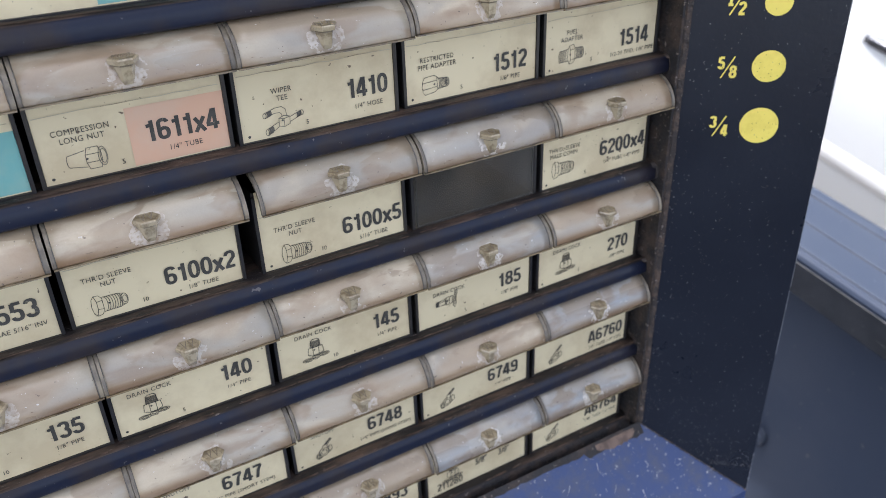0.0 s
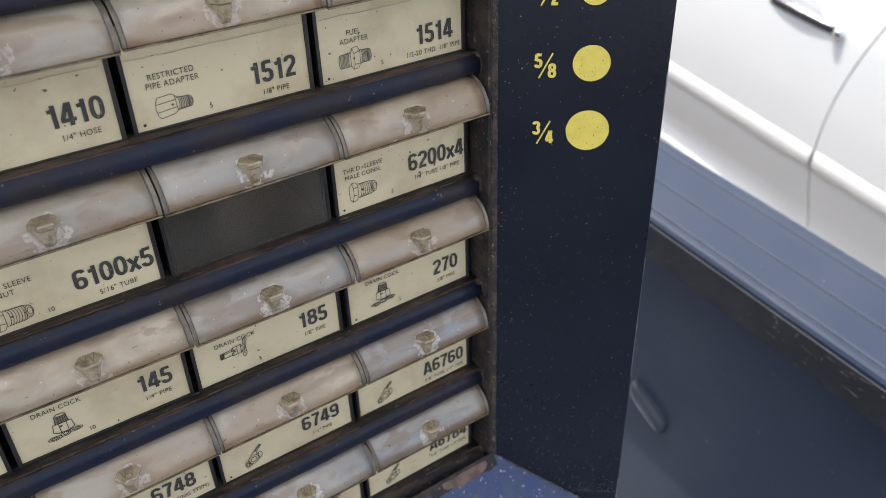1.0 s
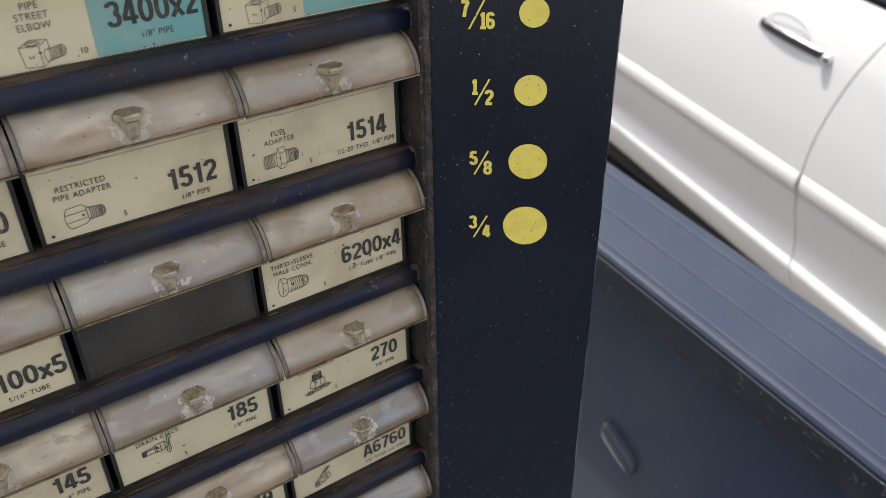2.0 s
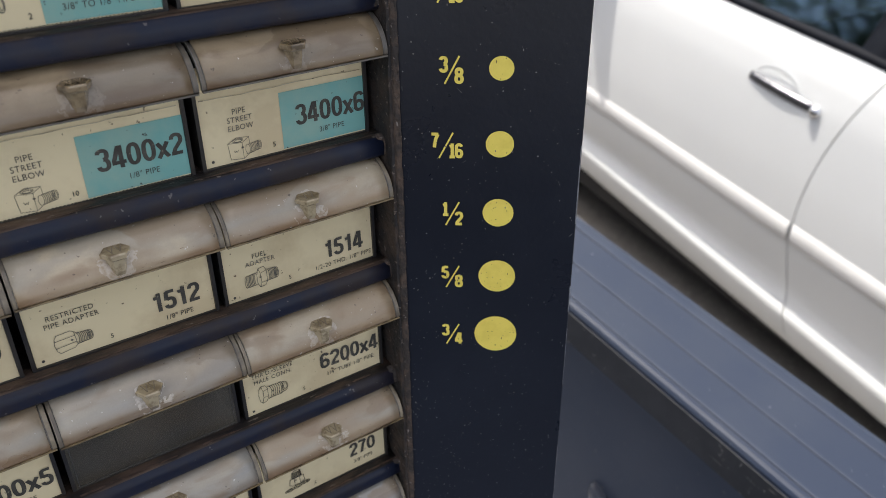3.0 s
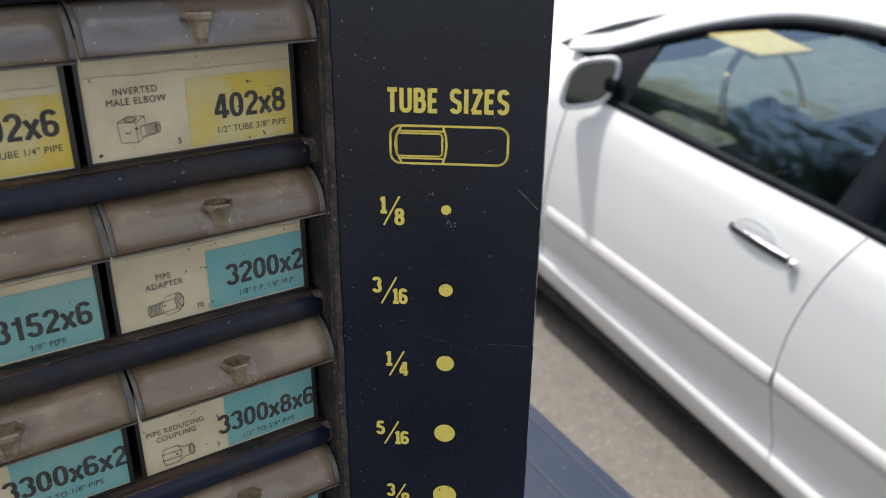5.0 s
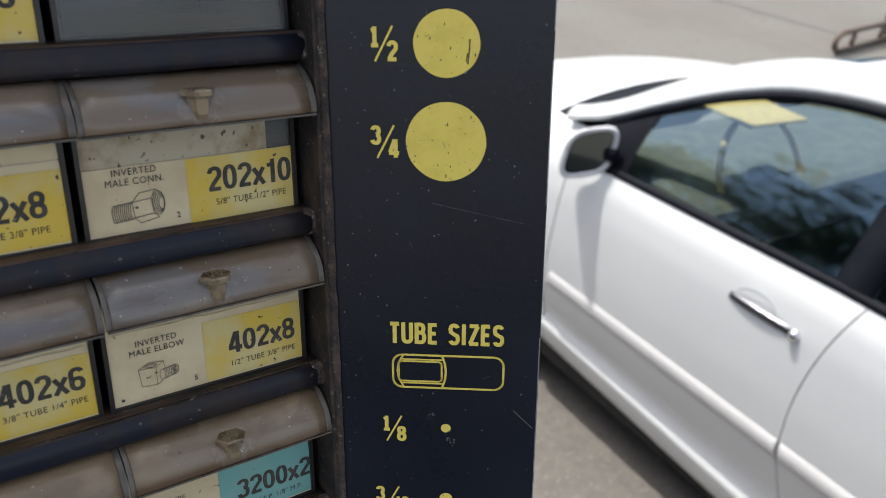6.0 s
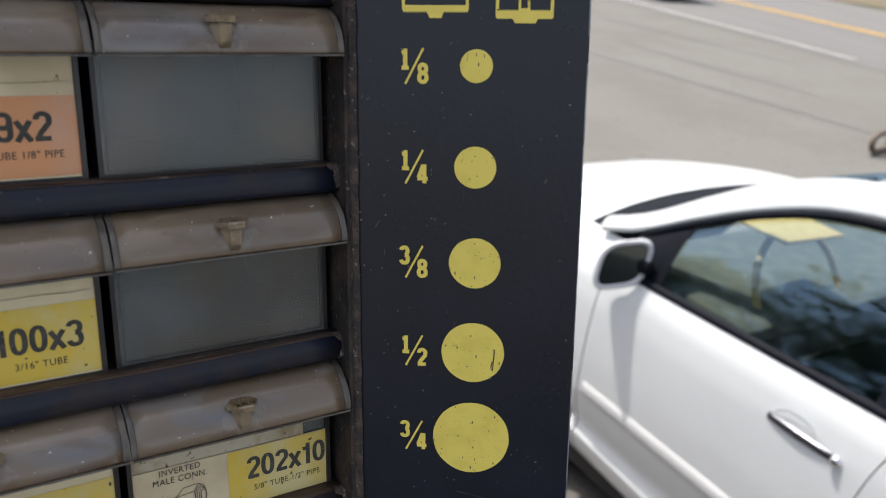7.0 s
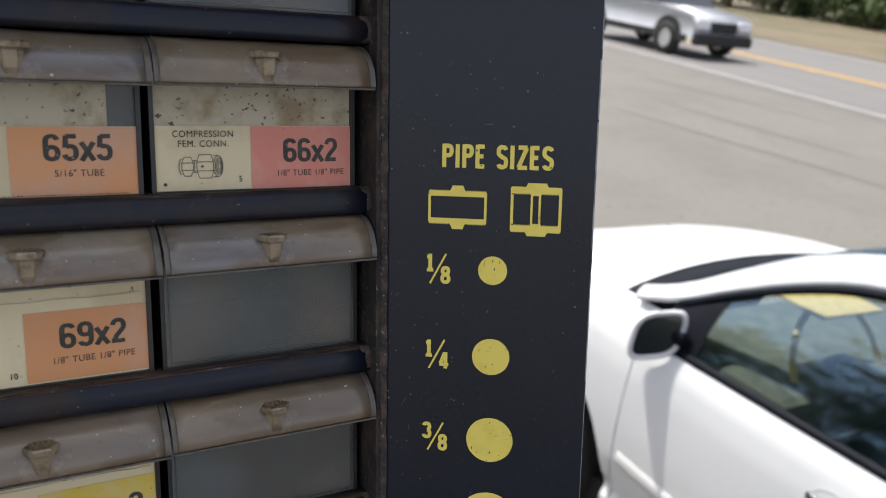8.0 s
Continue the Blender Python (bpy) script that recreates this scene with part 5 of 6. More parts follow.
    if style == "hose":
        placed("part_number", bold_mesh(number, 0.0056, 1.0, 0.12), INK, paper, "", pose(-0.0185, y, -0.0415))
        for x, s, w in ((0.003, "5/8", "HOSE SIZE"), (0.019, "3/8", "PIPE THREAD")):
            placed("size_line", text_mesh(w, 0.0016, 0.8, 0.02), INK, paper, "", pose(x, y, -0.0268))
            placed("size_line", text_mesh(s + '"', 0.0046, 0.75, 0.012), INK, paper, "", pose(x, y, -0.0335))
        placed("fitting_drawing", DRAW_ME["cock"], None, paper, "", pose(-0.0165, y, -0.0310))
        return
    st_ = 1.145
    x, base = NUMBER_AT.get(number, (0.0195, -0.0353) if band else (0.0203, -0.0338))
    if number:
        w = max(v.co.x for v in bold_mesh(number, 0.0082, st_, 0.165).vertices)
        x = min(x, 0.0352 - w)
        total, at = sum(GLYPHS[c][0] for c in number) - 0.04, 0.0
        for c in number:
            wide = GLYPHS[c][0]
            placed("digit" if c.isdigit() else "letter", bold_mesh(c, 0.0082, st_, 0.165), INK, paper, "", pose(x + (at + (wide - 0.04) / 2 - total / 2) * 0.0082 * st_, y, base))
            at += wide
    if size:
        me = text_mesh(size, 0.0021, 0.92, 0.0, "CENTER", 1.08)
        w = max(v.co.x for v in me.vertices)
        placed("size_line", me, INK, paper, "", pose(min(x, 0.0338 - w), y, max(base - 0.0048, -0.0418)))
    tx, tz = TITLED_AT.get(number, (-0.0178, -0.0254))
    for k, line in enumerate(title):
        placed("title_line", text_mesh(line, 0.00215, 0.90, 0.0, "CENTER", 1.1), INK_PALE if 5 < row < 9 else INK, paper, "", pose(tx, y, tz - 0.0011 - 0.0032 * k))
    if drawing:
        dx, dz = DRAWN_AT.get(number, (-0.0178, -0.0362))
        placed("fitting_drawing", DRAW_ME[drawing], None, paper, "", pose(dx, y, dz) @ Matrix.Scale(0.76 if number == "3200x2" else 1.0, 4))
    if count:
        placed("count_number", text_mesh(count, 0.0019, 0.95, 0.006), INK, paper, "", pose(-0.0056, y, -0.0416))
    if number in ("185", "65x5", "3300x6x2", "3400x2", "145"):
        pf = bmesh.new()
        for q in range(52):
            px_ = -0.0325 + 0.00125 * q
            pf.faces.new([pf.verts.new((px_ + a * 0.0004, 0, -0.0440 + b * rnd.uniform(0.0001, 0.0003))) for a, b in ((-1, 0), (1, 0), (1, 1), (-1, 1))])
        tagged(part("perforation", pf, INK, paper, "torn perforated lower edge", pose(0, 0.01005, 0)), kind="stuff")
    if rnd.random() < 0.6:
        placed("label_dot", DOT_ME, None, paper, "", pose(-0.0305, y, -0.0420))


for row in range(ROWS_N):
    for col in range(COLS):
        specs = DRAWERS.get(row, [])
        drawer(row, col, specs[col] if col < len(specs) else None)


# ---- ground, road, verge ----
CONCRETE = material("pale_worn_concrete", (0.142, 0.139, 0.126), 0.85, second=(0.116, 0.110, 0.097), scale=0.5, amount=0.7, bump=0.3, bump_scale=40,
                    specks=(0.118, 0.113, 0.103), speck_scale=14, speck_level=0.64, detail=10)
ASPHALT = material("grey_road_asphalt", (0.150, 0.148, 0.146), 0.85, second=(0.130, 0.128, 0.126), scale=0.35, amount=0.8, bump=0.4, bump_scale=50,
                   specks=(0.155, 0.15, 0.147), speck_scale=16, speck_level=0.66, detail=10, stretch=(1, 0.25, 1))
PAINT_Y = material("worn_yellow_road_paint", (0.50, 0.30, 0.06), 0.8, second=(0.36, 0.26, 0.13), scale=3, amount=0.8)
PAINT_W = material("worn_white_road_paint", (0.36, 0.355, 0.345), 0.8, second=(0.25, 0.245, 0.24), scale=3, amount=0.8)
TARMAC_MARK = material("dark_tar_stain", (0.118, 0.114, 0.108), 0.85, second=(0.14, 0.135, 0.125), scale=1.5, amount=0.8)
EARTH = material("dry_verge", (0.145, 0.118, 0.078), 0.9, second=(0.065, 0.075, 0.035), scale=0.25, amount=0.9, bump=0.5, bump_scale=10, detail=10)


def sheet(x0, x1, y0, y1, z, nx=1, ny=1):
    bm = bmesh.new()
    bmesh.ops.create_grid(bm, x_segments=nx, y_segments=ny, size=0.5)
    for v in bm.verts:
        v.co = Vector((x0 + (v.co.x + 0.5) * (x1 - x0), y0 + (v.co.y + 0.5) * (y1 - y0), z))
    return bm


tagged(part("ground", sheet(-900, 900, -900, 900, 0), CONCRETE), "pale worn concrete forecourt with faint stains", "ground", kind="structure")
LOT = material("tan_grey_parking_asphalt", (0.126, 0.117, 0.107), 0.9, second=(0.094, 0.088, 0.082), scale=30, amount=0.8, bump=0.5, bump_scale=70,
               specks=(0.17, 0.158, 0.143), speck_scale=60, speck_level=0.64, detail=10)
tagged(part("pavement", sheet(-12, 2.9, -14, 16, 0.005), LOT), "tan-grey asphalt parking bay with a gritty surface", "pavement", kind="structure")
ROAD_M = pose(14.93, 14.0, 0, 0, 0, -3.4)
road = tagged(part("road", sheet(-0.4, 11.5, -160, 200, 0.008), ASPHALT, None, "", ROAD_M), "pale grey two-lane road beyond the forecourt", "road", kind="structure")
part("centre_line", sheet(4.72, 4.92, -160, 200, 0.014), PAINT_Y, road, "worn yellow centre line")
part("centre_line", sheet(5.06, 5.26, -160, 200, 0.014), PAINT_Y, road)
part("edge_line", sheet(0.0, 0.16, -4.9, 200, 0.014), PAINT_W, road, "faded white edge line")
part("edge_line", sheet(10.7, 10.83, -160, 200, 0.014), PAINT_W, road)
bm = bmesh.new()
for x, y, l, w, a in ((8.95, 7.5, 5.0, 0.17, -1.42), (10.25, 8.6, 3.4, 0.17, -1.46), (12.2, 10.8, 5.0, 0.08, -1.4)):
    pts = [(x + l * (k / 12 - 0.5) * math.cos(a), y + l * (k / 12 - 0.5) * math.sin(a) + 0.08 * math.sin(k)) for k in range(13)]
    ring = []
    for k, (xa, ya) in enumerate(pts):
        q = w * (0.35 + 0.9 * abs(noise.noise(Vector((x * 3, k * 0.7, 1.0))))) * math.sin(math.pi * (k + 0.4) / 12.8)
        ring.append((bm.verts.new((xa + math.sin(a) * q, ya - math.cos(a) * q, 0.005)), bm.verts.new((xa - math.sin(a) * q, ya + math.cos(a) * q, 0.005))))
    for p_, q_ in zip(ring, ring[1:]):
        bm.faces.new((p_[0], q_[0], q_[1], p_[1]))
tagged(part("trim", bm, TARMAC_MARK), "dark sealed cracks across the forecourt", "crack filler", kind="structure")
tagged(part("verge", sheet(27.5, 900, -500, 700, 0.02), EARTH), "dry brown roadside verge with patchy grass", "verge", kind="structure")

BARK = material("bark", (0.10, 0.075, 0.05), 0.9, second=(0.05, 0.04, 0.03), scale=20, amount=0.8)
LEAF = material("dark_green_leaves", (0.045, 0.075, 0.022), 0.6, second=(0.08, 0.11, 0.03), scale=1.2, amount=0.8)


def tree(x, y, h, seed):
    rnd = random.Random(seed)
    t = thing("tree", "leafy dark green tree with uneven crown", "tree", pose(x, y, 0.02), "roadside trees")
    bm = bmesh.new()
    rings = []
    for k in range(7):
        r = 0.22 * (1 - k / 8) * h / 8
        rings.append([bm.verts.new((r * math.cos(6.283 * q / 8) + 0.1 * math.sin(k), r * math.sin(6.283 * q / 8), h * 0.75 * k / 6)) for q in range(8)])
    for a, b in zip(rings, rings[1:]):
        for q in range(8):
            bm.faces.new((a[q], a[(q + 1) % 8], b[(q + 1) % 8], b[q]))
    part("trunk", bm, BARK, t, "", None, True)
    verts, faces = [], []
    blobs = [(rnd.gauss(0, h * 0.2), rnd.gauss(0, h * 0.2), h * rnd.uniform(0.06, 0.95), h * rnd.uniform(0.10, 0.2)) for _ in range(26)]
    for bx, by, bz, br in blobs:
        for _ in range(90):
            d = Vector((rnd.gauss(0, 1), rnd.gauss(0, 1), rnd.gauss(0, 0.8))).normalized() * br * rnd.uniform(0.6, 1.05)
            c = Vector((bx, by, bz)) + d
            a = Vector((rnd.gauss(0, 1), rnd.gauss(0, 1), rnd.gauss(0, 1))).normalized() * rnd.uniform(0.12, 0.3)
            b = a.cross(d.normalized() + Vector((0.1, 0.2, 0.3))).normalized() * a.length * 0.7
            n = len(verts)
            verts += [c - a, c + b, c + a, c - b]
            faces.append((n, n + 1, n + 2, n + 3))
    me = bpy.data.meshes.new("crown")
    me.from_pydata(verts, [], faces)
    placed("crown", me, LEAF, t)


for k in range(34):
    rr = random.Random(k)
    tree(52 + rr.uniform(-3, 9), 14 + k * 2.6 + rr.uniform(-1, 1), rr.uniform(7, 11), 100 + k)

# unseen trees, added so that the car windows reflect dark crowns
for k, (x, y, h) in enumerate(((-15, 8, 9.5), (-17, 12, 10.5), (-16, 16, 9.0), (-16, 4, 9.0), (-18, 0, 10.0), (-19, 20, 11.0), (-15, 19, 8.5), (-17, 25, 9.5))):
    tree(x, y, h, 300 + k)

# ---- the pickup truck that carries the cabinet ----
TRUCK_PAINT = material("dark_blue_truck_paint", (0.018, 0.026, 0.046), 0.32, second=(0.026, 0.034, 0.052), scale=9, amount=0.6, bump=0.03, bump_scale=90,
                       specks=(0.12, 0.13, 0.15), speck_scale=160, speck_level=0.77, coat=0.0, ior=1.42)
RIB = material("paler_rail_rib", (0.032, 0.040, 0.060), 0.45, second=(0.022, 0.030, 0.050), scale=30, amount=0.7, coat=0.2)
BED_DARK = material("scuffed_black_bed", (0.037, 0.048, 0.074), 0.30, second=(0.052, 0.062, 0.086), scale=6, amount=0.7, bump=0.08, bump_scale=30,
                    specks=(0.12, 0.12, 0.12), speck_scale=90, speck_level=0.74)
FLANGE = material("chipped_black_flange", (0.010, 0.012, 0.016), 0.5, second=(0.02, 0.022, 0.028), scale=40, amount=0.7, bump=0.1, bump_scale=80,
                  specks=(0.10, 0.10, 0.10), speck_scale=200, speck_level=0.72)
RUBBER = material("black_rubber", (0.018, 0.018, 0.019), 0.8, second=(0.03, 0.029, 0.028), scale=30, amount=0.6)
TRUCK = pose(0.372, 0.625, 1.2115, -2.6, 0, 1.3)    # inner top corner of the rail
truck = thing("pickup_truck", "dark blue pickup truck bed with ribbed side rail", "truck", TRUCK)


def rail(sign, x_off, name):
    """Rail cap with ribs, inner flange and both walls; runs along local y."""
    def sx(x):
        return x_off + sign * x
    cap = [(0.0, -0.040), (0.0, -0.004), (0.002, -0.001), (0.006, 0.0), (0.114, 0.0), (0.120, -0.002), (0.123, -0.008), (0.123, -0.035)]
    inner = [(0.003, -0.040), (0.008, -0.006), (0.012, -0.004), (0.110, -0.004), (0.116, -0.008), (0.118, -0.035)]
    pts = [(sx(x), z) for x, z in cap] + [(sx(x), z) for x, z in inner[::-1]]
    bm = bmesh.new()
    n = 40
    rings = [[bm.verts.new((x, -2.2 + 4.2 * k / n, z)) for x, z in pts] for k in range(n + 1)]
    for a, b in zip(rings, rings[1:]):
        for i in range(len(pts)):
            bm.faces.new((a[i], a[(i + 1) % len(pts)], b[(i + 1) % len(pts)], b[i]))
    bm.faces.new(rings[0])
    bm.faces.new(rings[-1])
    r = part("side_rail", bm, TRUCK_PAINT, truck, "dark blue side rail with lengthwise ribs")
    for x in (0.012, 0.053, 0.101):
        bm = bmesh.new()
        prof = [(-0.0020, 0.0), (-0.0011, 0.0016), (0.0011, 0.0016), (0.0020, 0.0)]
        rings = [[bm.verts.new((sx(x) + px, y, pz)) for px, pz in prof] for y in (-2.2, -1.0, 0.0, 1.0, 2.0)]
        for a, b in zip(rings, rings[1:]):
            for i in range(3):
                bm.faces.new((a[i], a[i + 1], b[i + 1], b[i]))
        part("rail_rib", bm, RIB, r, "slightly paler rib", None, False)
    lo, hi = sorted((sx(0.052), sx(0.056)))
    part("inner_wall", box(lo, hi, -2.2, 2.0, -0.50, -0.006), BED_DARK, truck)
    lo, hi = sorted((sx(-0.002), sx(-0.0002)))
    fl = part("rail_flange", box(lo, hi, -2.2, 2.0, -0.042, -0.007, 0.0006), FLANGE, truck, "scuffed dark inner flange")
    if sign > 0:
        rnd = random.Random(21)
        bm = bmesh.new()
        for _ in range(22):
            y, z = rnd.gauss(-0.46, 0.05), rnd.uniform(-0.034, -0.010)
            a, ln = rnd.uniform(0, 3.14), rnd.uniform(0.003, 0.014)
            p0, d_ = Vector((lo - 0.0003, y, z)), Vector((0, math.cos(a), math.sin(a) * 0.5)) * ln
            w = Vector((0, -d_.z, d_.y)).normalized() * rnd.uniform(0.0002, 0.0006)
            q = [p0 - w, p0 + w, p0 + d_ + w * 0.3, p0 + d_ - w * 0.3]
            if all(-0.041 < c.z < -0.008 for c in q):
                bm.faces.new([bm.verts.new(c) for c in q])
        tagged(part("scuffed_paint", bm, CHIP, fl, "pale scuffs in the paint"), kind="stuff")
    lo, hi = sorted((sx(0.119), sx(0.122)))
    part("outer_panel", box(lo, hi, -2.2, 2.0, -0.72, -0.036), TRUCK_PAINT, truck)


rail(1, 0.0, "right")
rail(-1, -1.48, "left")
# stamped wheel housing, and a boss whose lighter paint holds a highlight
bm = bmesh.new()
prof = []
for k in range(13):
    a = radians(180 * k / 12)
    prof.append((-0.16 + 0.42 * math.cos(a), -0.50 + 0.20 * math.sin(a)))
rings = [[bm.verts.new((x, y - 0.55, z)) for y, z in prof] for x in (-0.16, -0.14, 0.052)]
for a, b in zip(rings, rings[1:]):
    for i in range(12):
        bm.faces.new((a[i], a[i + 1], b[i + 1], b[i]))
bm.faces.new(rings[0])
part("wheel_housing", bm, BED_DARK, truck, "", None, True)
bm = bmesh.new()
bmesh.ops.create_uvsphere(bm, u_segments=20, v_segments=12, radius=1.0)
for v in bm.verts:
    c = Vector([math.copysign(abs(q) ** 0.45, q) for q in v.co])
    v.co = Vector((0.053 - 0.012 * c.x, -0.256 + 0.030 * c.y, -0.282 + 0.012 * c.z + 0.012 * c.y))
part("pressed_step", bm, material("highlight_bed_paint", (0.055, 0.065, 0.088), 0.25, second=(0.035, 0.042, 0.06), scale=30, amount=0.7, coat=0.3), truck, "stamped rounded boss in the bed wall", None, True)
part("bed_floor", box(-1.54, 0.056, -2.2, 2.0, -0.56, -0.50), BED_DARK, truck)
part("headboard", box(-1.48, 0.0, 1.94, 2.0, -0.50, 0.0), TRUCK_PAINT, truck)
part("tailgate", box(-1.48, 0.0, -2.2, -2.14, -0.50, 0.0), TRUCK_PAINT, truck)


def wheel(parent, x, y, z, r, wide, rim_mat, name="wheel"):
    bm = bmesh.new()
    prof = [(-wide / 2, r * 0.62), (-wide / 2, r * 0.92), (-wide * 0.36, r), (wide * 0.36, r), (wide / 2, r * 0.92), (wide / 2, r * 0.62)]
    rings = [[bm.verts.new((px, pr * math.cos(6.2832 * k / 32), pr * math.sin(6.2832 * k / 32))) for px, pr in prof] for k in range(32)]
    for k in range(32):
        a, b = rings[k], rings[(k + 1) % 32]
        for i in range(len(prof) - 1):
            bm.faces.new((a[i], a[i + 1], b[i + 1], b[i]))
    w = part(name, bm, RUBBER, parent, "black tyre", pose(x, y, z), True)
    bm = bmesh.new()
    bmesh.ops.create_cone(bm, cap_ends=True, segments=32, radius1=r * 0.63, radius2=r * 0.63, depth=wide * 0.7)
    for v in bm.verts:
        v.co = Vector((v.co.z, v.co.x, v.co.y))
    part("rim", bm, rim_mat, w, "silver wheel rim")


ALLOY = material("silver_alloy", (0.55, 0.55, 0.56), 0.35, metal=0.8, second=(0.35, 0.35, 0.36), scale=10, amount=0.5)
for wx in (0.02, -1.50):
    wheel(truck, wx, -0.70, -0.83, 0.36, 0.22, ALLOY)

# ---- the parked car ----
CAR_WHITE = material("pearl_white_car_paint", (0.69, 0.72, 0.74), 0.32, second=(0.66, 0.69, 0.715), scale=2, amount=0.5, coat=0.6, rough_var=0.05)
CAR_TRIM = material("white_rubbing_strip", (0.69, 0.70, 0.71), 0.4, second=(0.66, 0.67, 0.68), scale=5, amount=0.5)
BLACK_TRIM = material("black_window_rubber", (0.0055, 0.007, 0.011), 0.6, second=(0.010, 0.012, 0.017), scale=20, amount=0.5, ior=1.18)
UNDER = material("dark_underbody", (0.02, 0.02, 0.022), 0.8, second=(0.035, 0.033, 0.03), scale=10, amount=0.6)
CHROME = material("polished_chrome", (0.75, 0.76, 0.78), 0.12, metal=1.0, second=(0.6, 0.6, 0.62), scale=30, amount=0.3, rough_var=0.05)
SHADED_CHROME = material("shaded_chrome", (0.10, 0.105, 0.12), 0.22, metal=0.8, second=(0.2, 0.2, 0.22), scale=30, amount=0.4)
CABIN = material("grey_green_upholstery", (0.085, 0.095, 0.085), 0.8, second=(0.15, 0.15, 0.115), scale=15, amount=0.6)
RIM_GREY = material("silver_mirror_rim", (0.62, 0.63, 0.65), 0.2, second=(0.54, 0.55, 0.57), scale=20, amount=0.5)
SAND = material("tan_leather_rim", (0.60, 0.46, 0.20), 0.6, second=(0.46, 0.34, 0.15), scale=30, amount=0.6)
# tint kept dark to stand for a dark reflection in the mirror
DARK_MIRROR = material("mirror_glass", (0.15, 0.175, 0.175), 0.03, metal=1.0, second=(0.12, 0.14, 0.145), scale=5, amount=0.2, rough_var=0.0)


def glass(name, tint, rough=0.02):
    m = bpy.data.materials.new(name)
    m.use_nodes = True
    n, link = m.node_tree.nodes, m.node_tree.links.new
    tr = n.new("ShaderNodeBsdfTransparent")
    tr.inputs[0].default_value = (*tint, 1)
    gl = n.new("ShaderNodeBsdfGlossy")
    gl.inputs["Roughness"].default_value = rough
    fr = n.new("ShaderNodeFresnel")
    fr.inputs[0].default_value = 2.1
    # blue of the reflected sky is put into the gloss colour
    gl.inputs["Color"].default_value = (0.48, 0.74, 1.0, 1)
    mx = n.new("ShaderNodeMixShader")
    link(fr.outputs[0], mx.inputs[0])
    link(tr.outputs[0], mx.inputs[1])
    link(gl.outputs[0], mx.inputs[2])
    link(mx.outputs[0], n["Material Output"].inputs[0])
    return m


CAR_GLASS = glass("tinted_car_glass", (0.70, 0.80, 0.79), 0.05)
car = thing("parked_car", "pearl white sedan parked on the concrete beside the truck", "car", pose(2.62, 0, 0, 0, 0, 0))
# side outline: distance from the centre line and height
SIDE = [(0.74, 0.135), (0.79, 0.148), (0.826, 0.174), (0.844, 0.212), (0.853, 0.242), (0.8565, 0.257), (0.857, 0.268), (0.854, 0.279), (0.848, 0.291), (0.843, 0.304), (0.841, 0.325), (0.845, 0.355), (0.857, 0.400),
        (0.872, 0.455), (0.883, 0.51), (0.886, 0.56), (0.889, 0.66), (0.887, 0.76), (0.882, 0.86), (0.870, 0.94), (0.850, 0.995), (0.838, 1.010)]


def belt(y):
    """How far the waistline sinks towards the nose."""
    return -0.034 * min(max((y - 0.9) / 0.78, 0.0), 1.15)


def taper(y):
    """How far the flank draws in towards the nose and tail, and how far its top sinks."""
    f = max(0.0, (y - 2.1) / 1.25)
    b = max(0.0, (-0.5 - y) / 0.9)
    return 1 - 0.20 * f ** 2.2 - 0.10 * b ** 2, 1 + belt(y) / 0.835 - 0.28 * f ** 1.7 - 0.06 * b ** 2


def flank(name, y0, y1, seam0=None, seam1=None, side=-1, label="", steps=None, arch=None):
    """A painted panel of the car's side between two seams, with thickness turned in at its edges."""
    steps = steps or max(8, int(abs(y1 - y0) / 0.04))
    bm = bmesh.new()
    grid = []
    fine = []
    for (ua, za), (ub, zb) in zip(SIDE, SIDE[1:]):
        for q in range(3):
            fine.append((ua + (ub - ua) * q / 3, za + (zb - za) * q / 3))
    fine.append(SIDE[-1])
    for k in range(steps + 1):
        rowv = []
        for u, z in fine:
            a = seam0(z) if seam0 else y0
            b = seam1(z) if seam1 else y1
            y = a + (b - a) * k / steps
            s, t = taper(y)
            zz = 0.175 + (z - 0.175) * t + 0.05 * min(max(y, 0.3) - 0.95, 0.9) * min(max((0.42 - z) / 0.12, 0.0), 1.0)
            rowv.append(bm.verts.new((side * u * s, y, zz)))
        grid.append(rowv)
    for k in range(steps):
        for i in range(len(fine) - 1):
            if arch:
                c = (grid[k][i].co + grid[k + 1][i + 1].co) / 2
                if (c.y - arch[0]) ** 2 + (c.z - arch[1]) ** 2 < arch[2] ** 2:
                    continue
            bm.faces.new((grid[k][i], grid[k + 1][i], grid[k + 1][i + 1], grid[k][i + 1]))
    for v in [v for v in bm.verts if not v.link_faces]:
        bm.verts.remove(v)
    if arch:
        # draw the cut edge onto the round of the wheel arch
        ends = set(grid[0]) | set(grid[-1])
        for v in [v for v in bm.verts if v not in ends]:
            d = math.hypot(v.co.y - arch[0], v.co.z - arch[1])
            if len(v.link_faces) < 4 and abs(d - arch[2]) < 0.06 and v.co.z > 0.2:
                v.co.y, v.co.z = arch[0] + (v.co.y - arch[0]) * arch[2] / d, arch[1] + (v.co.z - arch[1]) * arch[2] / d
    # folded-in edges at both seams
    for rowv in (grid[0], grid[-1]):
        for i in range(len(fine) - 1):
            if not (rowv[i].is_valid and rowv[i + 1].is_valid):
                continue
            p0, p1 = rowv[i].co.copy(), rowv[i + 1].co.copy()
            bm.faces.new([bm.verts.new(q) for q in (p0, p1, p1 - Vector((side * 0.018, 0, 0)), p0 - Vector((side * 0.018, 0, 0)))])
    ob = part(name, bm, CAR_WHITE, car, label, None, True)
    return ob


def seam_b(z):
    return 0.894 - 0.533 * (z - 0.66) ** 2


AXLE_F, AXLE_R = (2.33, 0.33, 0.425), (-0.30, 0.31, 0.355)
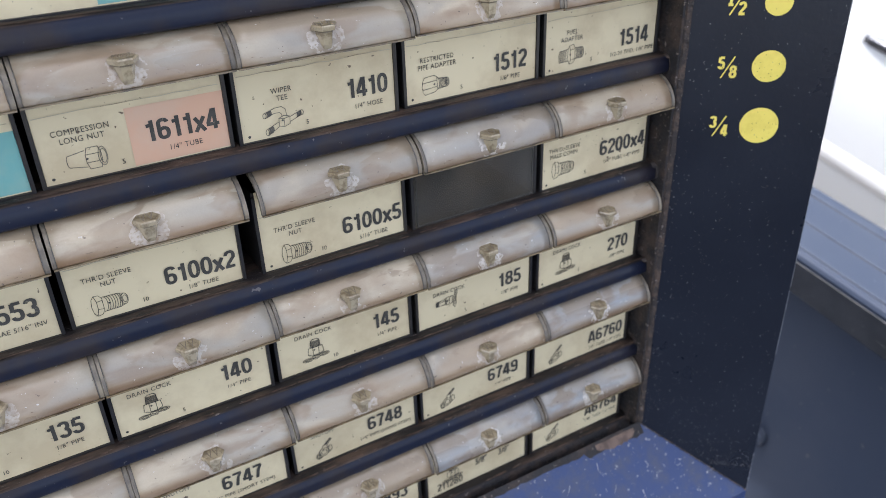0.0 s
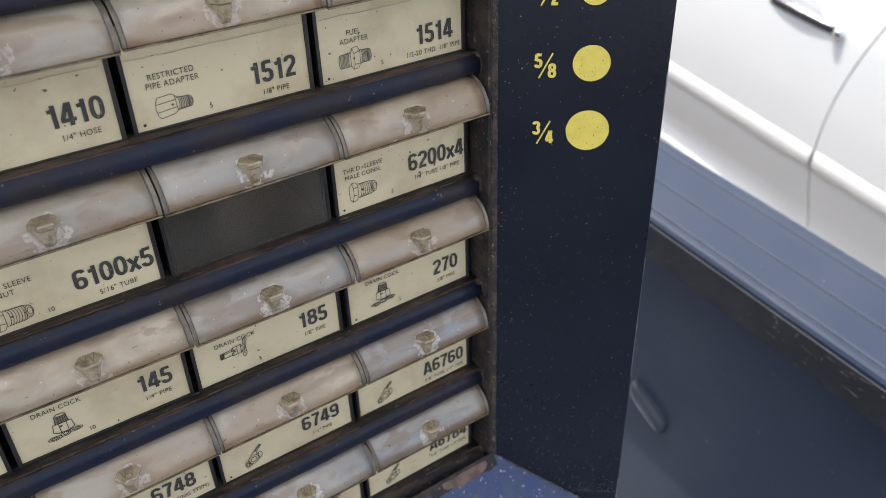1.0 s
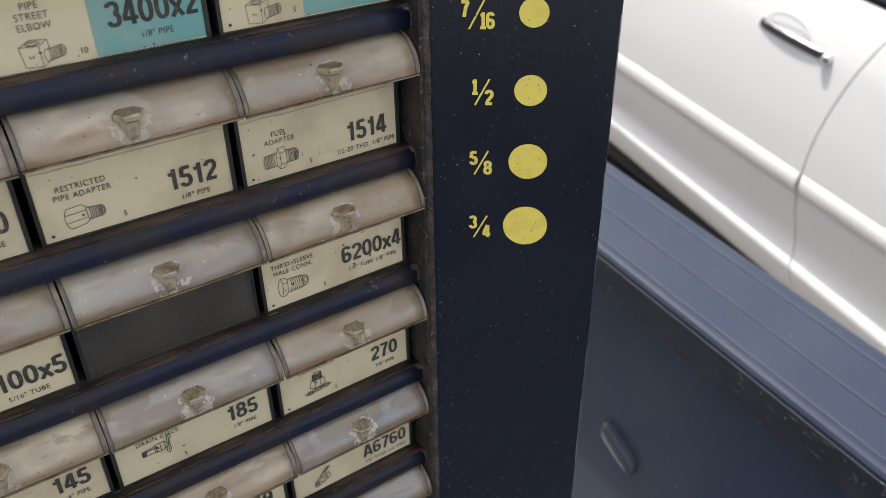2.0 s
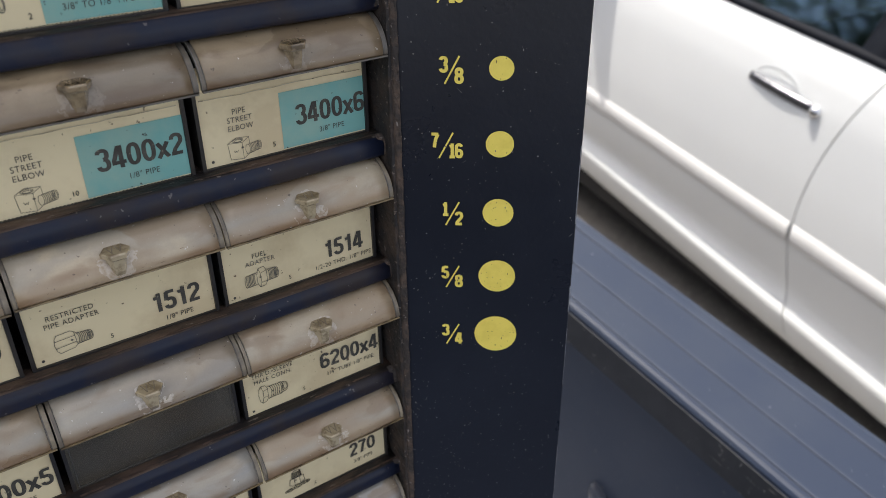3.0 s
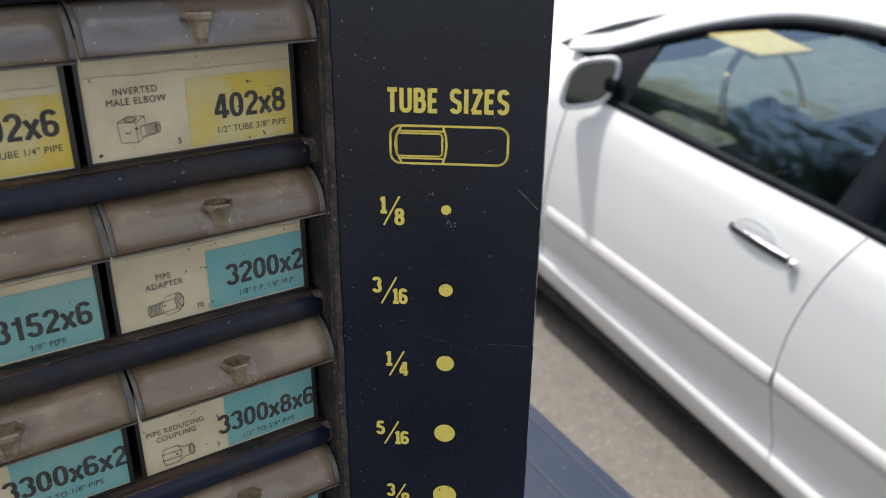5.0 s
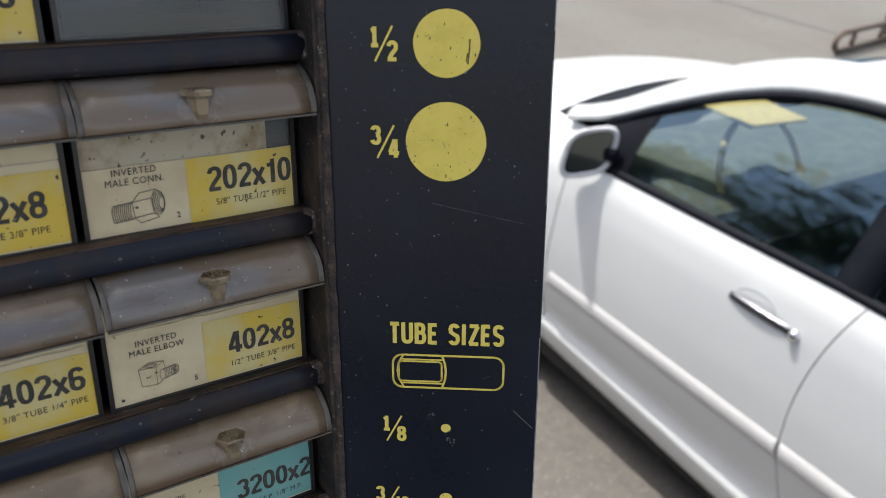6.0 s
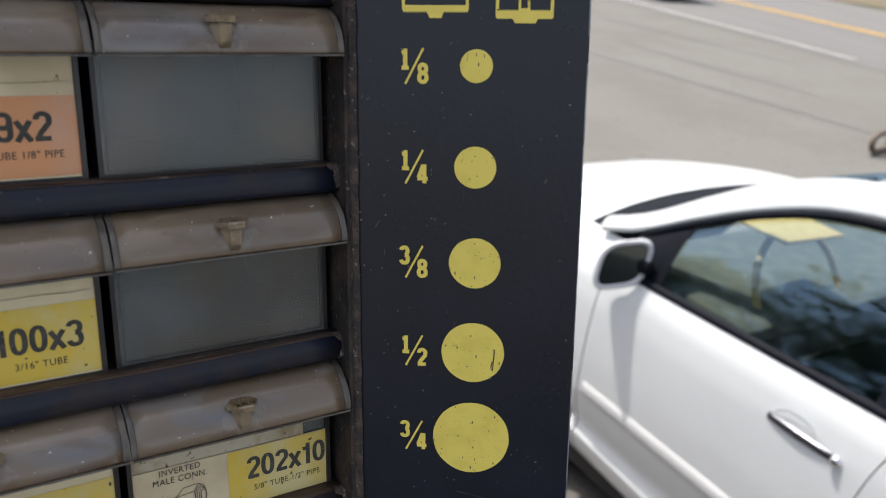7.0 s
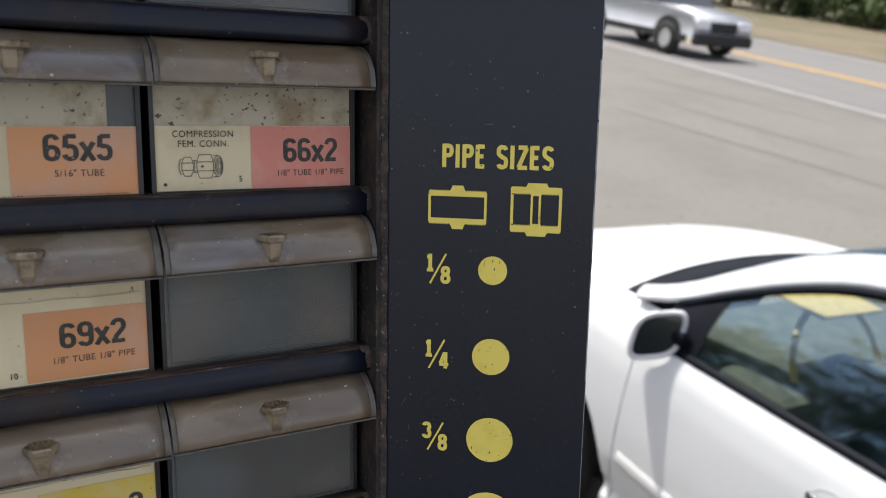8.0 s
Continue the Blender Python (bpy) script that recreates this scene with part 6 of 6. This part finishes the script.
for side in (-1, 1):
    fd = flank("front_door", 0.9, 1.93, lambda z: seam_b(z) + 0.002, lambda z: 1.862, side, "white front door")
    flank("rear_door", -0.05, 0.9, lambda z: -0.02, lambda z: seam_b(z) - 0.002, side, "white rear door")
    flank("front_fender", 1.869, 3.32, None, None, side, "", None, AXLE_F)
    flank("rear_quarter", -1.35, -0.028, None, None, side, "", None, AXLE_R)
    # rubbing strip along the doors
    for y0, y1, a, b in ((0.9, 1.90, lambda z: seam_b(z) + 0.006, lambda z: 1.835), (0.0, 0.9, lambda z: -0.01, lambda z: seam_b(z) - 0.006)):
        bm = bmesh.new()
        prof = [(0.876, 0.486), (0.886, 0.492), (0.8905, 0.506), (0.8915, 0.522), (0.890, 0.540), (0.883, 0.552)]
        rings = []
        for k in range(13):
            rings.append([bm.verts.new((side * u, a(z) + (b(z) - a(z)) * k / 12, z)) for u, z in prof])
        for p_, q_ in zip(rings, rings[1:]):
            for i in range(len(prof) - 1):
                bm.faces.new((p_[i], q_[i], q_[i + 1], p_[i + 1]))
        part("rubbing_strip", bm, CAR_TRIM, car, "white moulded rubbing strip", None, True)
    # handle: a chromed pull bar over a scooped cup, coloured dark for its shade
    hx = side * 0.8765
    bm = bmesh.new()
    rings = []
    for k in range(17):
        f = k / 16
        y = 0.965 + 0.20 * f
        bow = 0.006 * math.sin(math.pi * f) ** 0.6
        r = 0.013 if 0.1 < f < 0.9 else 0.013
        rings.append([bm.verts.new((hx + side * (bow + r * 0.7 * math.cos(6.2832 * q / 10)), y, 0.851 + r * math.sin(6.2832 * q / 10))) for q in range(10)])
    for p_, q_ in zip(rings, rings[1:]):
        for i in range(10):
            bm.faces.new((p_[i], p_[(i + 1) % 10], q_[(i + 1) % 10], q_[i]))
    bm.faces.new(rings[0])
    bm.faces.new(rings[-1])
    handle = part("door_handle", bm, SHADED_CHROME, fd, "chromed pull handle coloured dark for its shade", None, True)
    bm = bmesh.new()
    bmesh.ops.create_uvsphere(bm, u_segments=16, v_segments=8, radius=0.017, matrix=Matrix.Translation((side * 0.882, 0.957, 0.850)))
    part("key_cap", bm, CHROME, handle, "bright chrome key cap", None, True)
    # scooped finger recess above the bar, drawn in by its shallow lip
    bm = bmesh.new()
    rings = []
    for k in range(15):
        a = radians(180 * k / 14)
        c = Vector((side * 0.8835, 1.085 + 0.062 * math.cos(a), 0.868 + 0.036 * math.sin(a)))
        o_ = Vector((0, math.cos(a), math.sin(a)))
        rings.append([bm.verts.new(c + o_ * du + Vector((side * dx, 0, 0))) for du, dx in ((-0.004, 0.0), (0.0, 0.0010), (0.004, 0.0))])
    for p_, q_ in zip(rings, rings[1:]):
        for i in range(2):
            bm.faces.new((p_[i], p_[i + 1], q_[i + 1], q_[i]))
    part("recess_lip", bm, CAR_WHITE, fd, "", None, True)
    # belt moulding
    bm = bmesh.new()
    prof = [(0.846, 1.000), (0.851, 1.008), (0.846, 1.020), (0.832, 1.023)]
    rings = [[bm.verts.new((side * u, -0.75 + 2.62 * k / 30, z + belt(-0.75 + 2.62 * k / 30))) for u, z in prof] for k in range(31)]
    for p_, q_ in zip(rings, rings[1:]):
        for i in range(3):
            bm.faces.new((p_[i], q_[i], q_[i + 1], p_[i + 1]))
    part("belt_moulding", bm, BLACK_TRIM, car, "black window sill rubber", None, True)
# liner behind the gaps, floor and cabin
part("underbody", box(-0.80, 0.80, -1.28, 3.2, 0.135, 0.30), UNDER, car)
part("inner_shell", box(-0.822, 0.822, -0.6, 1.93, 0.30, 0.80), UNDER, car)
part("dashboard", box(-0.78, 0.78, 1.35, 1.95, 0.80, 0.985, 0.04, None, 2), CABIN, car)
part("cabin_tray", box(-0.80, 0.80, -0.9, 1.36, 0.70, 0.80), CABIN, car)
for sx_ in (-0.38, 0.38):
    seat = part("seat", box(sx_ - 0.25, sx_ + 0.25, 0.15, 0.72, 0.75, 0.92, 0.05, None, 2), CABIN, car, "dark grey seat")
    bm = box(sx_ - 0.24, sx_ + 0.24, 0.10, 0.26, 0.88, 1.22, 0.05, None, 2)
    part("seat_back", bm, CABIN, seat)
    part("head_rest", box(sx_ - 0.13, sx_ + 0.13, 0.08, 0.18, 1.23, 1.36, 0.04, None, 2), CABIN, seat)
# roof line along the car: (y, height of drip edge, its half width)
DRIP = [(1.99, 1.045, 0.790), (1.84, 1.100, 0.765), (1.66, 1.205, 0.725), (1.48, 1.300, 0.690), (1.30, 1.368, 0.660), (1.05, 1.408, 0.645), (0.70, 1.424, 0.640), (0.35, 1.420, 0.640),
        (0.0, 1.396, 0.645), (-0.35, 1.335, 0.660), (-0.70, 1.205, 0.700), (-0.98, 1.045, 0.760)]


def lerp_drip(y):
    """Height and half width of the drip edge at y, on a smooth curve through the stations."""
    n = len(DRIP)
    for i in range(n - 1):
        if DRIP[i][0] >= y >= DRIP[i + 1][0]:
            p0, p1, p2, p3 = DRIP[max(i - 1, 0)], DRIP[i], DRIP[i + 1], DRIP[min(i + 2, n - 1)]
            f = (p1[0] - y) / (p1[0] - p2[0])
            out = []
            for q in (1, 2):
                m1 = (p2[q] - p0[q]) / (p0[0] - p2[0]) * (p1[0] - p2[0])
                m2 = (p3[q] - p1[q]) / (p1[0] - p3[0]) * (p1[0] - p2[0])
                out.append((2 * f ** 3 - 3 * f ** 2 + 1) * p1[q] + (f ** 3 - 2 * f ** 2 + f) * m1 + (3 * f ** 2 - 2 * f ** 3) * p2[q] + (f ** 3 - f ** 2) * m2)
            return tuple(out)
    return DRIP[-1][1:]


# roof skin between windscreen head and rear window head
bm = bmesh.new()
rows_ = []
for k in range(25):
    y = 1.49 - 1.88 * k / 24
    z, u = lerp_drip(y)
    z += 0.028
    crown = 0.080 * math.sin(math.pi * min(1, max(0.05, k / 24)) * 0.92 + 0.12)
    rows_.append([bm.verts.new((u * math.sin(radians(a)) / math.sin(radians(78)), y, z - 0.008 + crown * (1 - (abs(a) / 78) ** 2.4) - (0.012 if abs(a) == 78 else 0))) for a in range(-78, 79, 12)])
for a, b in zip(rows_, rows_[1:]):
    for i in range(len(a) - 1):
        bm.faces.new((a[i], a[i + 1], b[i + 1], b[i]))
part("roof", bm, CAR_WHITE, car, "white roof", None, True)
for side in (-1, 1):
    # painted roof rail and A pillar as one tapered band
    bm = bmesh.new()
    rings = []
    for k in range(49):
        y = 1.99 - 2.97 * k / 48
        z, u = lerp_drip(y)
        w = 0.030 + 0.042 * min(1.0, max(0.0, (1.95 - y) / 0.45))
        rings.append([bm.verts.new((side * (u + dx), y + dy, z + dz)) for dx, dy, dz in ((0.012, -0.005, -0.006), (0.010, 0.0, 0.012), (-0.020, 0.015, w * 0.82), (-0.030 - w * 0.7, 0.03, w), (-0.028 - w * 0.65, 0.02, 0.006))])
    for a, b in zip(rings, rings[1:]):
        for i in range(5):
            bm.faces.new((a[i], a[(i + 1) % 5], b[(i + 1) % 5], b[i]))
    bm.faces.new(rings[0])
    bm.faces.new(rings[-1])
    part("roof_pillar", bm, CAR_WHITE, car, "white A pillar and roof rail", None, True)
    # black window frame under it
    bm = bmesh.new()
    rings = []
    for k in range(49):
        y = 1.82 - 2.72 * k / 48
        z, u = lerp_drip(y)
        f = 0.036 if y < 1.75 else 0.036 + (y - 1.75) * 0.2
        rings.append([bm.verts.new((side * (u + dx), y, max(z + dz, 1.008 + belt(y)))) for dx, dz in ((0.014, -0.004), (0.024, -f * 0.8), (0.010, -f * 0.8), (-0.01, -0.004))])
    for a, b in zip(rings, rings[1:]):
        for i in range(4):
            bm.faces.new((a[i], a[(i + 1) % 4], b[(i + 1) % 4], b[i]))
    part("window_frame", bm, BLACK_TRIM, car, "black window frame", None, True)
    # side glass, front and rear, and the black B pillar between
    for y0, y1, nm in ((0.935, 1.66, "front_side_window"), (-0.60, 0.845, "rear_side_window")):
        bm = bmesh.new()
        rings = []
        for k in range(25):
            y = y0 + (y1 - y0) * k / 24
            z, u = lerp_drip(y)
            rings.append([bm.verts.new((side * (0.836 + (u + 0.006 - 0.836) * q / 6 + 0.012 * math.sin(math.pi * q / 6)), y, 1.012 + belt(y) + (z - 0.02 - 1.012 - belt(y)) * q / 6)) for q in range(7)])
        for a, b in zip(rings, rings[1:]):
            for i in range(6):
                bm.faces.new((a[i], a[i + 1], b[i + 1], b[i]))
        g = part(nm, bm, CAR_GLASS, car, "tinted side window", None, True)
        g.visible_shadow = False
    # black corner piece ahead of the front glass
    bm = bmesh.new()
    rings = []
    for k in range(9):
        y = 1.655 + 0.175 * k / 8
        z, u = lerp_drip(y)
        rings.append([bm.verts.new((side * (0.838 + (u + 0.008 - 0.838) * q / 6 + 0.012 * math.sin(math.pi * q / 6)), y, 1.010 + belt(y) + (z - 0.012 - 1.010 - belt(y)) * q / 6)) for q in range(7)])
    for a, b in zip(rings, rings[1:]):
        for i in range(6):
            bm.faces.new((a[i], a[i + 1], b[i + 1], b[i]))
    part("corner_piece", bm, BLACK_TRIM, car, "black corner piece behind the mirror", None, True)
    bm = bmesh.new()
    rings = []
    for k in range(9):
        f = k / 8
        z, u = lerp_drip(0.89)
        zz = 1.005 + (z - 0.01 - 1.005) * f
        uu = 0.842 + (u + 0.008 - 0.842) * f + 0.014 * math.sin(math.pi * f)
        rings.append([bm.verts.new((side * (uu + dx), 0.89 + dy - 0.02 * f, zz)) for dx, dy in ((0.0, -0.05), (0.004, 0.0), (0.0, 0.05), (-0.05, 0.04), (-0.05, -0.04))])
    for a, b in zip(rings, rings[1:]):
        for i in range(5):
            bm.faces.new((a[i], a[(i + 1) % 5], b[(i + 1) % 5], b[i]))
    part("centre_pillar", bm, BLACK_TRIM, car, "black centre pillar", None, True)
    # door mirror: bowl, bright rim, glass, foot
    mir = part("mirror_foot", box(side * 0.845 - 0.02, side * 0.845 + 0.02, 1.70, 1.80, 1.005, 1.05, 0.012, None, 2), BLACK_TRIM, car)
    bm = bmesh.new()
    rings = []
    for k in range(9):
        f = k / 8
        sc = math.cos(f * 1.45)
        ring = []
        for q in range(28):
            a = 6.2832 * q / 28
            ca, sa = math.cos(a), math.sin(a)
            ca, sa = math.copysign(abs(ca) ** 0.6, ca), math.copysign(abs(sa) ** 0.6, sa)
            ring.append(bm.verts.new((side * (0.903 + 0.062 * sc * ca - 0.010 * sa), 1.768 + 0.055 * f + 0.042 * ca, 1.026 + 0.076 * sc * sa - 0.020 * ca)))
        rings.append(ring)
    for a, b in zip(rings, rings[1:]):
        for i in range(28):
            bm.faces.new((a[i], a[(i + 1) % 28], b[(i + 1) % 28], b[i]))
    bm.faces.new(rings[-1])
    housing = part("mirror_housing", bm, CAR_WHITE, car, "white mirror housing with silver rim", None, True)
    bm = bmesh.new()
    face = []
    for q in range(28):
        a = 6.2832 * q / 28
        ca, sa = math.copysign(abs(math.cos(a)) ** 0.6, math.cos(a)), math.copysign(abs(math.sin(a)) ** 0.6, math.sin(a))
        face.append(bm.verts.new((side * (0.903 + 0.058 * ca - 0.009 * sa), 1.765 + 0.0393 * ca, 1.026 + 0.072 * sa - 0.0187 * ca)))
    bm.faces.new(face)
    part("mirror_glass", bm, DARK_MIRROR, housing, "mirror glass with a dark reflection put into its tint")
    # silver rim round the glass
    bm = bmesh.new()
    rings = []
    for q in range(36):
        a = 6.2832 * q / 36
        ca, sa = math.copysign(abs(math.cos(a)) ** 0.6, math.cos(a)), math.copysign(abs(math.sin(a)) ** 0.6, math.sin(a))
        c = Vector((side * (0.903 + 0.062 * ca - 0.009 * sa), 1.763 + 0.042 * ca, 1.026 + 0.076 * sa - 0.020 * ca))
        o_ = Vector((side * ca, 0, sa)).normalized() * 0.0095
        rings.append([bm.verts.new(c + o_ * math.cos(6.2832 * j / 8) + Vector((0, 0.008, 0)) * math.sin(6.2832 * j / 8)) for j in range(8)])
    for q in range(36):
        a, b = rings[q], rings[(q + 1) % 36]
        for j in range(8):
            bm.faces.new((a[j], a[(j + 1) % 8], b[(j + 1) % 8], b[j]))
    part("mirror_rim", bm, RIM_GREY, housing, "silver-grey mirror rim", None, True)
    wheel(car, side * 0.78, 2.34, 0.33, 0.33, 0.20, ALLOY)
    wheel(car, side * 0.78, -0.30, 0.31, 0.31, 0.20, ALLOY)

# painted corners between the fenders and the pillars
for side in (-1, 1):
    bm = bmesh.new()
    rings = []
    for k in range(9):
        y = 1.80 + 0.33 * k / 8
        rings.append([bm.verts.new((side * u, y, z)) for u, z in ((0.846, 0.998 + belt(y)), (0.838, 1.012 + belt(y)), (0.80, 1.020 + belt(y) * 0.4), (0.765, 1.034))])
    for a, b in zip(rings, rings[1:]):
        for i in range(3):
            bm.faces.new((a[i], a[i + 1], b[i + 1], b[i]))
    part("fender_corner", bm, CAR_WHITE, car, "", None, True)
# bonnet
bm = bmesh.new()
grid = []
for k in range(21):
    y = 2.075 + 1.215 * k / 20
    s, t = taper(y)
    rowv = []
    for a in range(-10, 11):
        f = a / 10
        u = 0.838 * s * f
        edge = 0.175 + (1.010 - 0.175) * t
        rise = 0.014 * (1 - abs(f) ** 2.2) * (1 - 0.5 * k / 20)
        yy = y + (0.12 * (1 - f * f) if k == 0 else 0.10 * (1 - f * f) * (1 - k / 20)) - (0.10 * f * f if k == 20 else 0)
        rowv.append(bm.verts.new((u, yy, edge + rise)))
    grid.append(rowv)
for a, b in zip(grid, grid[1:]):
    for i in range(20):
        bm.faces.new((a[i], a[i + 1], b[i + 1], b[i]))
part("bonnet", bm, CAR_WHITE, car, "white bonnet", None, True)
part("front_bumper", box(-0.66, 0.66, 3.12, 3.36, 0.22, 0.72, 0.09, None, 3), CAR_WHITE, car)
part("rear_bumper", box(-0.76, 0.76, -1.45, -1.25, 0.24, 0.80, 0.08, None, 3), CAR_WHITE, car)
bm = box(-0.78, 0.78, -1.35, -0.86, 0.70, 1.035, 0.05, None, 3)
part("boot_lid", bm, CAR_WHITE, car, "white boot lid")
bm = bmesh.new()
rings = []
for q in range(-12, 13):
    f = q / 12
    bow = 0.12 * (1 - f * f)
    rings.append([bm.verts.new((0.755 * f, y + bow, z + 0.022 * (1 - f * f))) for y, z in ((1.93, 1.045), (1.99, 1.030), (2.10, 1.016), (2.10, 0.96), (1.93, 0.96))])
for a, b in zip(rings, rings[1:]):
    for i in range(5):
        bm.faces.new((a[i], a[(i + 1) % 5], b[(i + 1) % 5], b[i]))
part("cowl", bm, BLACK_TRIM, car, "black wiper cowl", None, True)


def screen(name, y_low, y_high, z_low, z_high, u_low, u_high, bow):
    bm = bmesh.new()
    rings = []
    for k in range(11):
        f = k / 10
        rings.append([bm.verts.new(((u_low + (u_high - u_low) * f) * q / 8, y_low + (y_high - y_low) * f + bow * (1 - (q / 8) ** 2) * (1 - 0.5 * f),
                                    z_low + (z_high - z_low) * f + 0.03 * math.sin(math.pi * f) + 0.018 * (1 - (q / 8) ** 2))) for q in range(-8, 9)])
    for a, b in zip(rings, rings[1:]):
        for i in range(16):
            bm.faces.new((a[i], a[i + 1], b[i + 1], b[i]))
    g = part(name, bm, CAR_GLASS, car, "tinted curved glass", None, True)
    g.visible_shadow = False


screen("windscreen", 1.97, 1.46, 1.03, 1.312, 0.765, 0.655, 0.13)
screen("rear_window", -0.96, -0.36, 1.03, 1.36, 0.72, 0.60, -0.10)
# steering wheel
bm = bmesh.new()
R1, R2 = 0.205, 0.011
rings = []
tilt = Matrix.Rotation(radians(62), 3, "X")
for k in range(36):
    a = 6.2832 * k / 36
    rings.append([bm.verts.new(tilt @ Vector(((R1 + R2 * math.cos(6.2832 * q / 8)) * math.cos(a), (R1 + R2 * math.cos(6.2832 * q / 8)) * math.sin(a), R2 * math.sin(6.2832 * q / 8)))) for q in range(8)])
for k in range(36):
    a, b = rings[k], rings[(k + 1) % 36]
    for i in range(8):
        bm.faces.new((a[i], a[(i + 1) % 8], b[(i + 1) % 8], b[i]))
sw = part("steering_wheel", bm, SAND, car, "tan steering wheel", pose(-0.42, 1.46, 1.000), True)
part("wheel_hub", box(-0.05, 0.05, -0.03, 0.03, -0.035, 0.035, 0.015), UNDER, sw)
bm = box(-0.60, -0.30, 1.44, 1.62, 1.190, 1.200, 0.003)
for v in bm.verts:
    v.co.z += 0.03 * (v.co.y - 1.36) - 0.10 * max(0, v.co.x + 0.42)
part("sunshade", bm, SAND, car, "tan folded sunshade behind the window")

# ---- low brown pipe barrier standing beyond the car ----
PIPE = material("brown_painted_pipe", (0.10, 0.078, 0.062), 0.6, second=(0.15, 0.11, 0.08), scale=12, amount=0.7)
barrier = thing("pipe_barrier", "low brown painted pipe barrier on the concrete", "barrier", pose(8.2, 4.68, 0, 0, 0, 9))


def tube(points, r, bm):
    rings = []
    for i, p in enumerate(points):
        a, b = Vector(points[max(i - 1, 0)]), Vector(points[min(i + 1, len(points) - 1)])
        d = (b - a).normalized()
        side_ = Vector((0, 1, 0))
        up_ = d.cross(side_)
        rings.append([bm.verts.new(Vector(p) + side_ * r * math.cos(6.2832 * k / 10) + up_ * r * math.sin(6.2832 * k / 10)) for k in range(10)])
    for a, b in zip(rings, rings[1:]):
        for k in range(10):
            bm.faces.new((a[k], a[(k + 1) % 10], b[(k + 1) % 10], b[k]))
    bm.faces.new(rings[0])
    bm.faces.new(rings[-1])
    return bm


loop = [(1.9, 0, 0.23)] + [(0.15 - 0.15 * math.sin(radians(a)), 0, 0.135 + 0.095 * math.cos(radians(a))) for a in range(0, 181, 12)] + [(1.9, 0, 0.04)]
part("hoop", tube(loop, 0.032, bmesh.new()), PIPE, barrier, "bent brown pipe hoop", None, True)
for px_ in (0.45, 1.25):
    part("upright", tube([(px_, 0, 0.0), (px_, 0, 0.23)], 0.028, bmesh.new()), PIPE, barrier, "", None, True)
part("end_block", box(1.60, 1.95, -0.14, 0.14, 0.0, 0.30, 0.03, None, 2), PIPE, barrier, "brown painted end block")

# ---- silver SUV on the road ----
SUV_PAINT = material("silver_car_paint", (0.38, 0.40, 0.43), 0.35, second=(0.44, 0.46, 0.48), scale=2, amount=0.5, coat=0.4, metal=0.2)
suv = thing("suv", "silver sport utility vehicle driving on the far road", "car", pose(17.22, 18.56, 0.014) @ Matrix.Scale(1.12, 4))
bm = bmesh.new()
prof = [(-2.25, 0.42), (-2.28, 0.75), (-2.15, 0.98), (-1.15, 1.10), (-1.0, 1.12), (2.1, 1.12), (2.25, 1.0), (2.28, 0.45)]
rings = []
for u, sc in ((-0.93, 0.96), (-0.96, 1.0), (0.96, 1.0), (0.93, 0.96)):
    rings.append([bm.verts.new((u, y * (sc if sc == 1.0 else 0.985), 0.42 + (z - 0.42) * sc)) for y, z in prof])
for a, b in zip(rings, rings[1:]):
    for i in range(len(prof)):
        bm.faces.new((a[i], a[(i + 1) % len(prof)], b[(i + 1) % len(prof)], b[i]))
bm.faces.new(rings[0])
bm.faces.new(rings[-1])
bmesh.ops.recalc_face_normals(bm, faces=bm.faces[:])
bmesh.ops.bevel(bm, geom=[e for e in bm.edges if e.calc_face_angle(0.0) > 0.35], offset=0.07, segments=3, affect="EDGES", clamp_overlap=True)
part("body", bm, SUV_PAINT, suv, "silver body", None, True)
bm = bmesh.new()
prof = [(-1.05, 1.10), (-0.35, 1.66), (-0.1, 1.72), (1.7, 1.72), (2.1, 1.12)]
rings = [[bm.verts.new((u * (0.86 if z > 1.3 else 1.0), y, z)) for y, z in prof] for u in (-0.92, 0.92)]
for i in range(len(prof)):
    bm.faces.new((rings[0][i], rings[0][(i + 1) % 5], rings[1][(i + 1) % 5], rings[1][i]))
bm.faces.new(rings[0])
bm.faces.new(rings[1])
part("cabin", bm, material("dark_suv_glass", (0.03, 0.035, 0.04), 0.1, second=(0.05, 0.05, 0.05), scale=3, amount=0.4, coat=0.5), suv, "dark tinted windows")
part("roof", box(-0.78, 0.78, -0.15, 1.75, 1.70, 1.76, 0.02), SUV_PAINT, suv)
part("front_bumper", box(-0.92, 0.92, -2.42, -2.2, 0.32, 0.58, 0.05, None, 2), UNDER, suv, "dark lower bumper")
part("grille", box(-0.42, 0.42, -2.31, -2.24, 0.62, 0.86, 0.02), UNDER, suv, "dark grille")
LAMP = material("headlamp_lens", (0.75, 0.77, 0.8), 0.1, second=(0.6, 0.6, 0.62), scale=10, amount=0.4, coat=0.6)
for s_ in (-1, 1):
    part("headlight", box(s_ * 0.70 - 0.2, s_ * 0.70 + 0.2, -2.31, -2.12, 0.68, 0.90, 0.03, None, 2), LAMP, suv, "clear headlight")
    part("side_cladding", box(s_ * 0.965 - 0.02, s_ * 0.965 + 0.02, -2.1, 2.15, 0.36, 0.52, 0.01), UNDER, suv)
    for y in (-1.42, 1.35):
        wheel(suv, s_ * 0.91, y, 0.37, 0.37, 0.24, ALLOY)
        bm = bmesh.new()
        bmesh.ops.create_cone(bm, cap_ends=True, segments=24, radius1=0.45, radius2=0.45, depth=0.12)
        for v in bm.verts:
            v.co = Vector((s_ * 0.915 + v.co.z * 0.9, y + v.co.x, 0.44 + v.co.y))
        part("wheel_arch", bm, UNDER, suv)
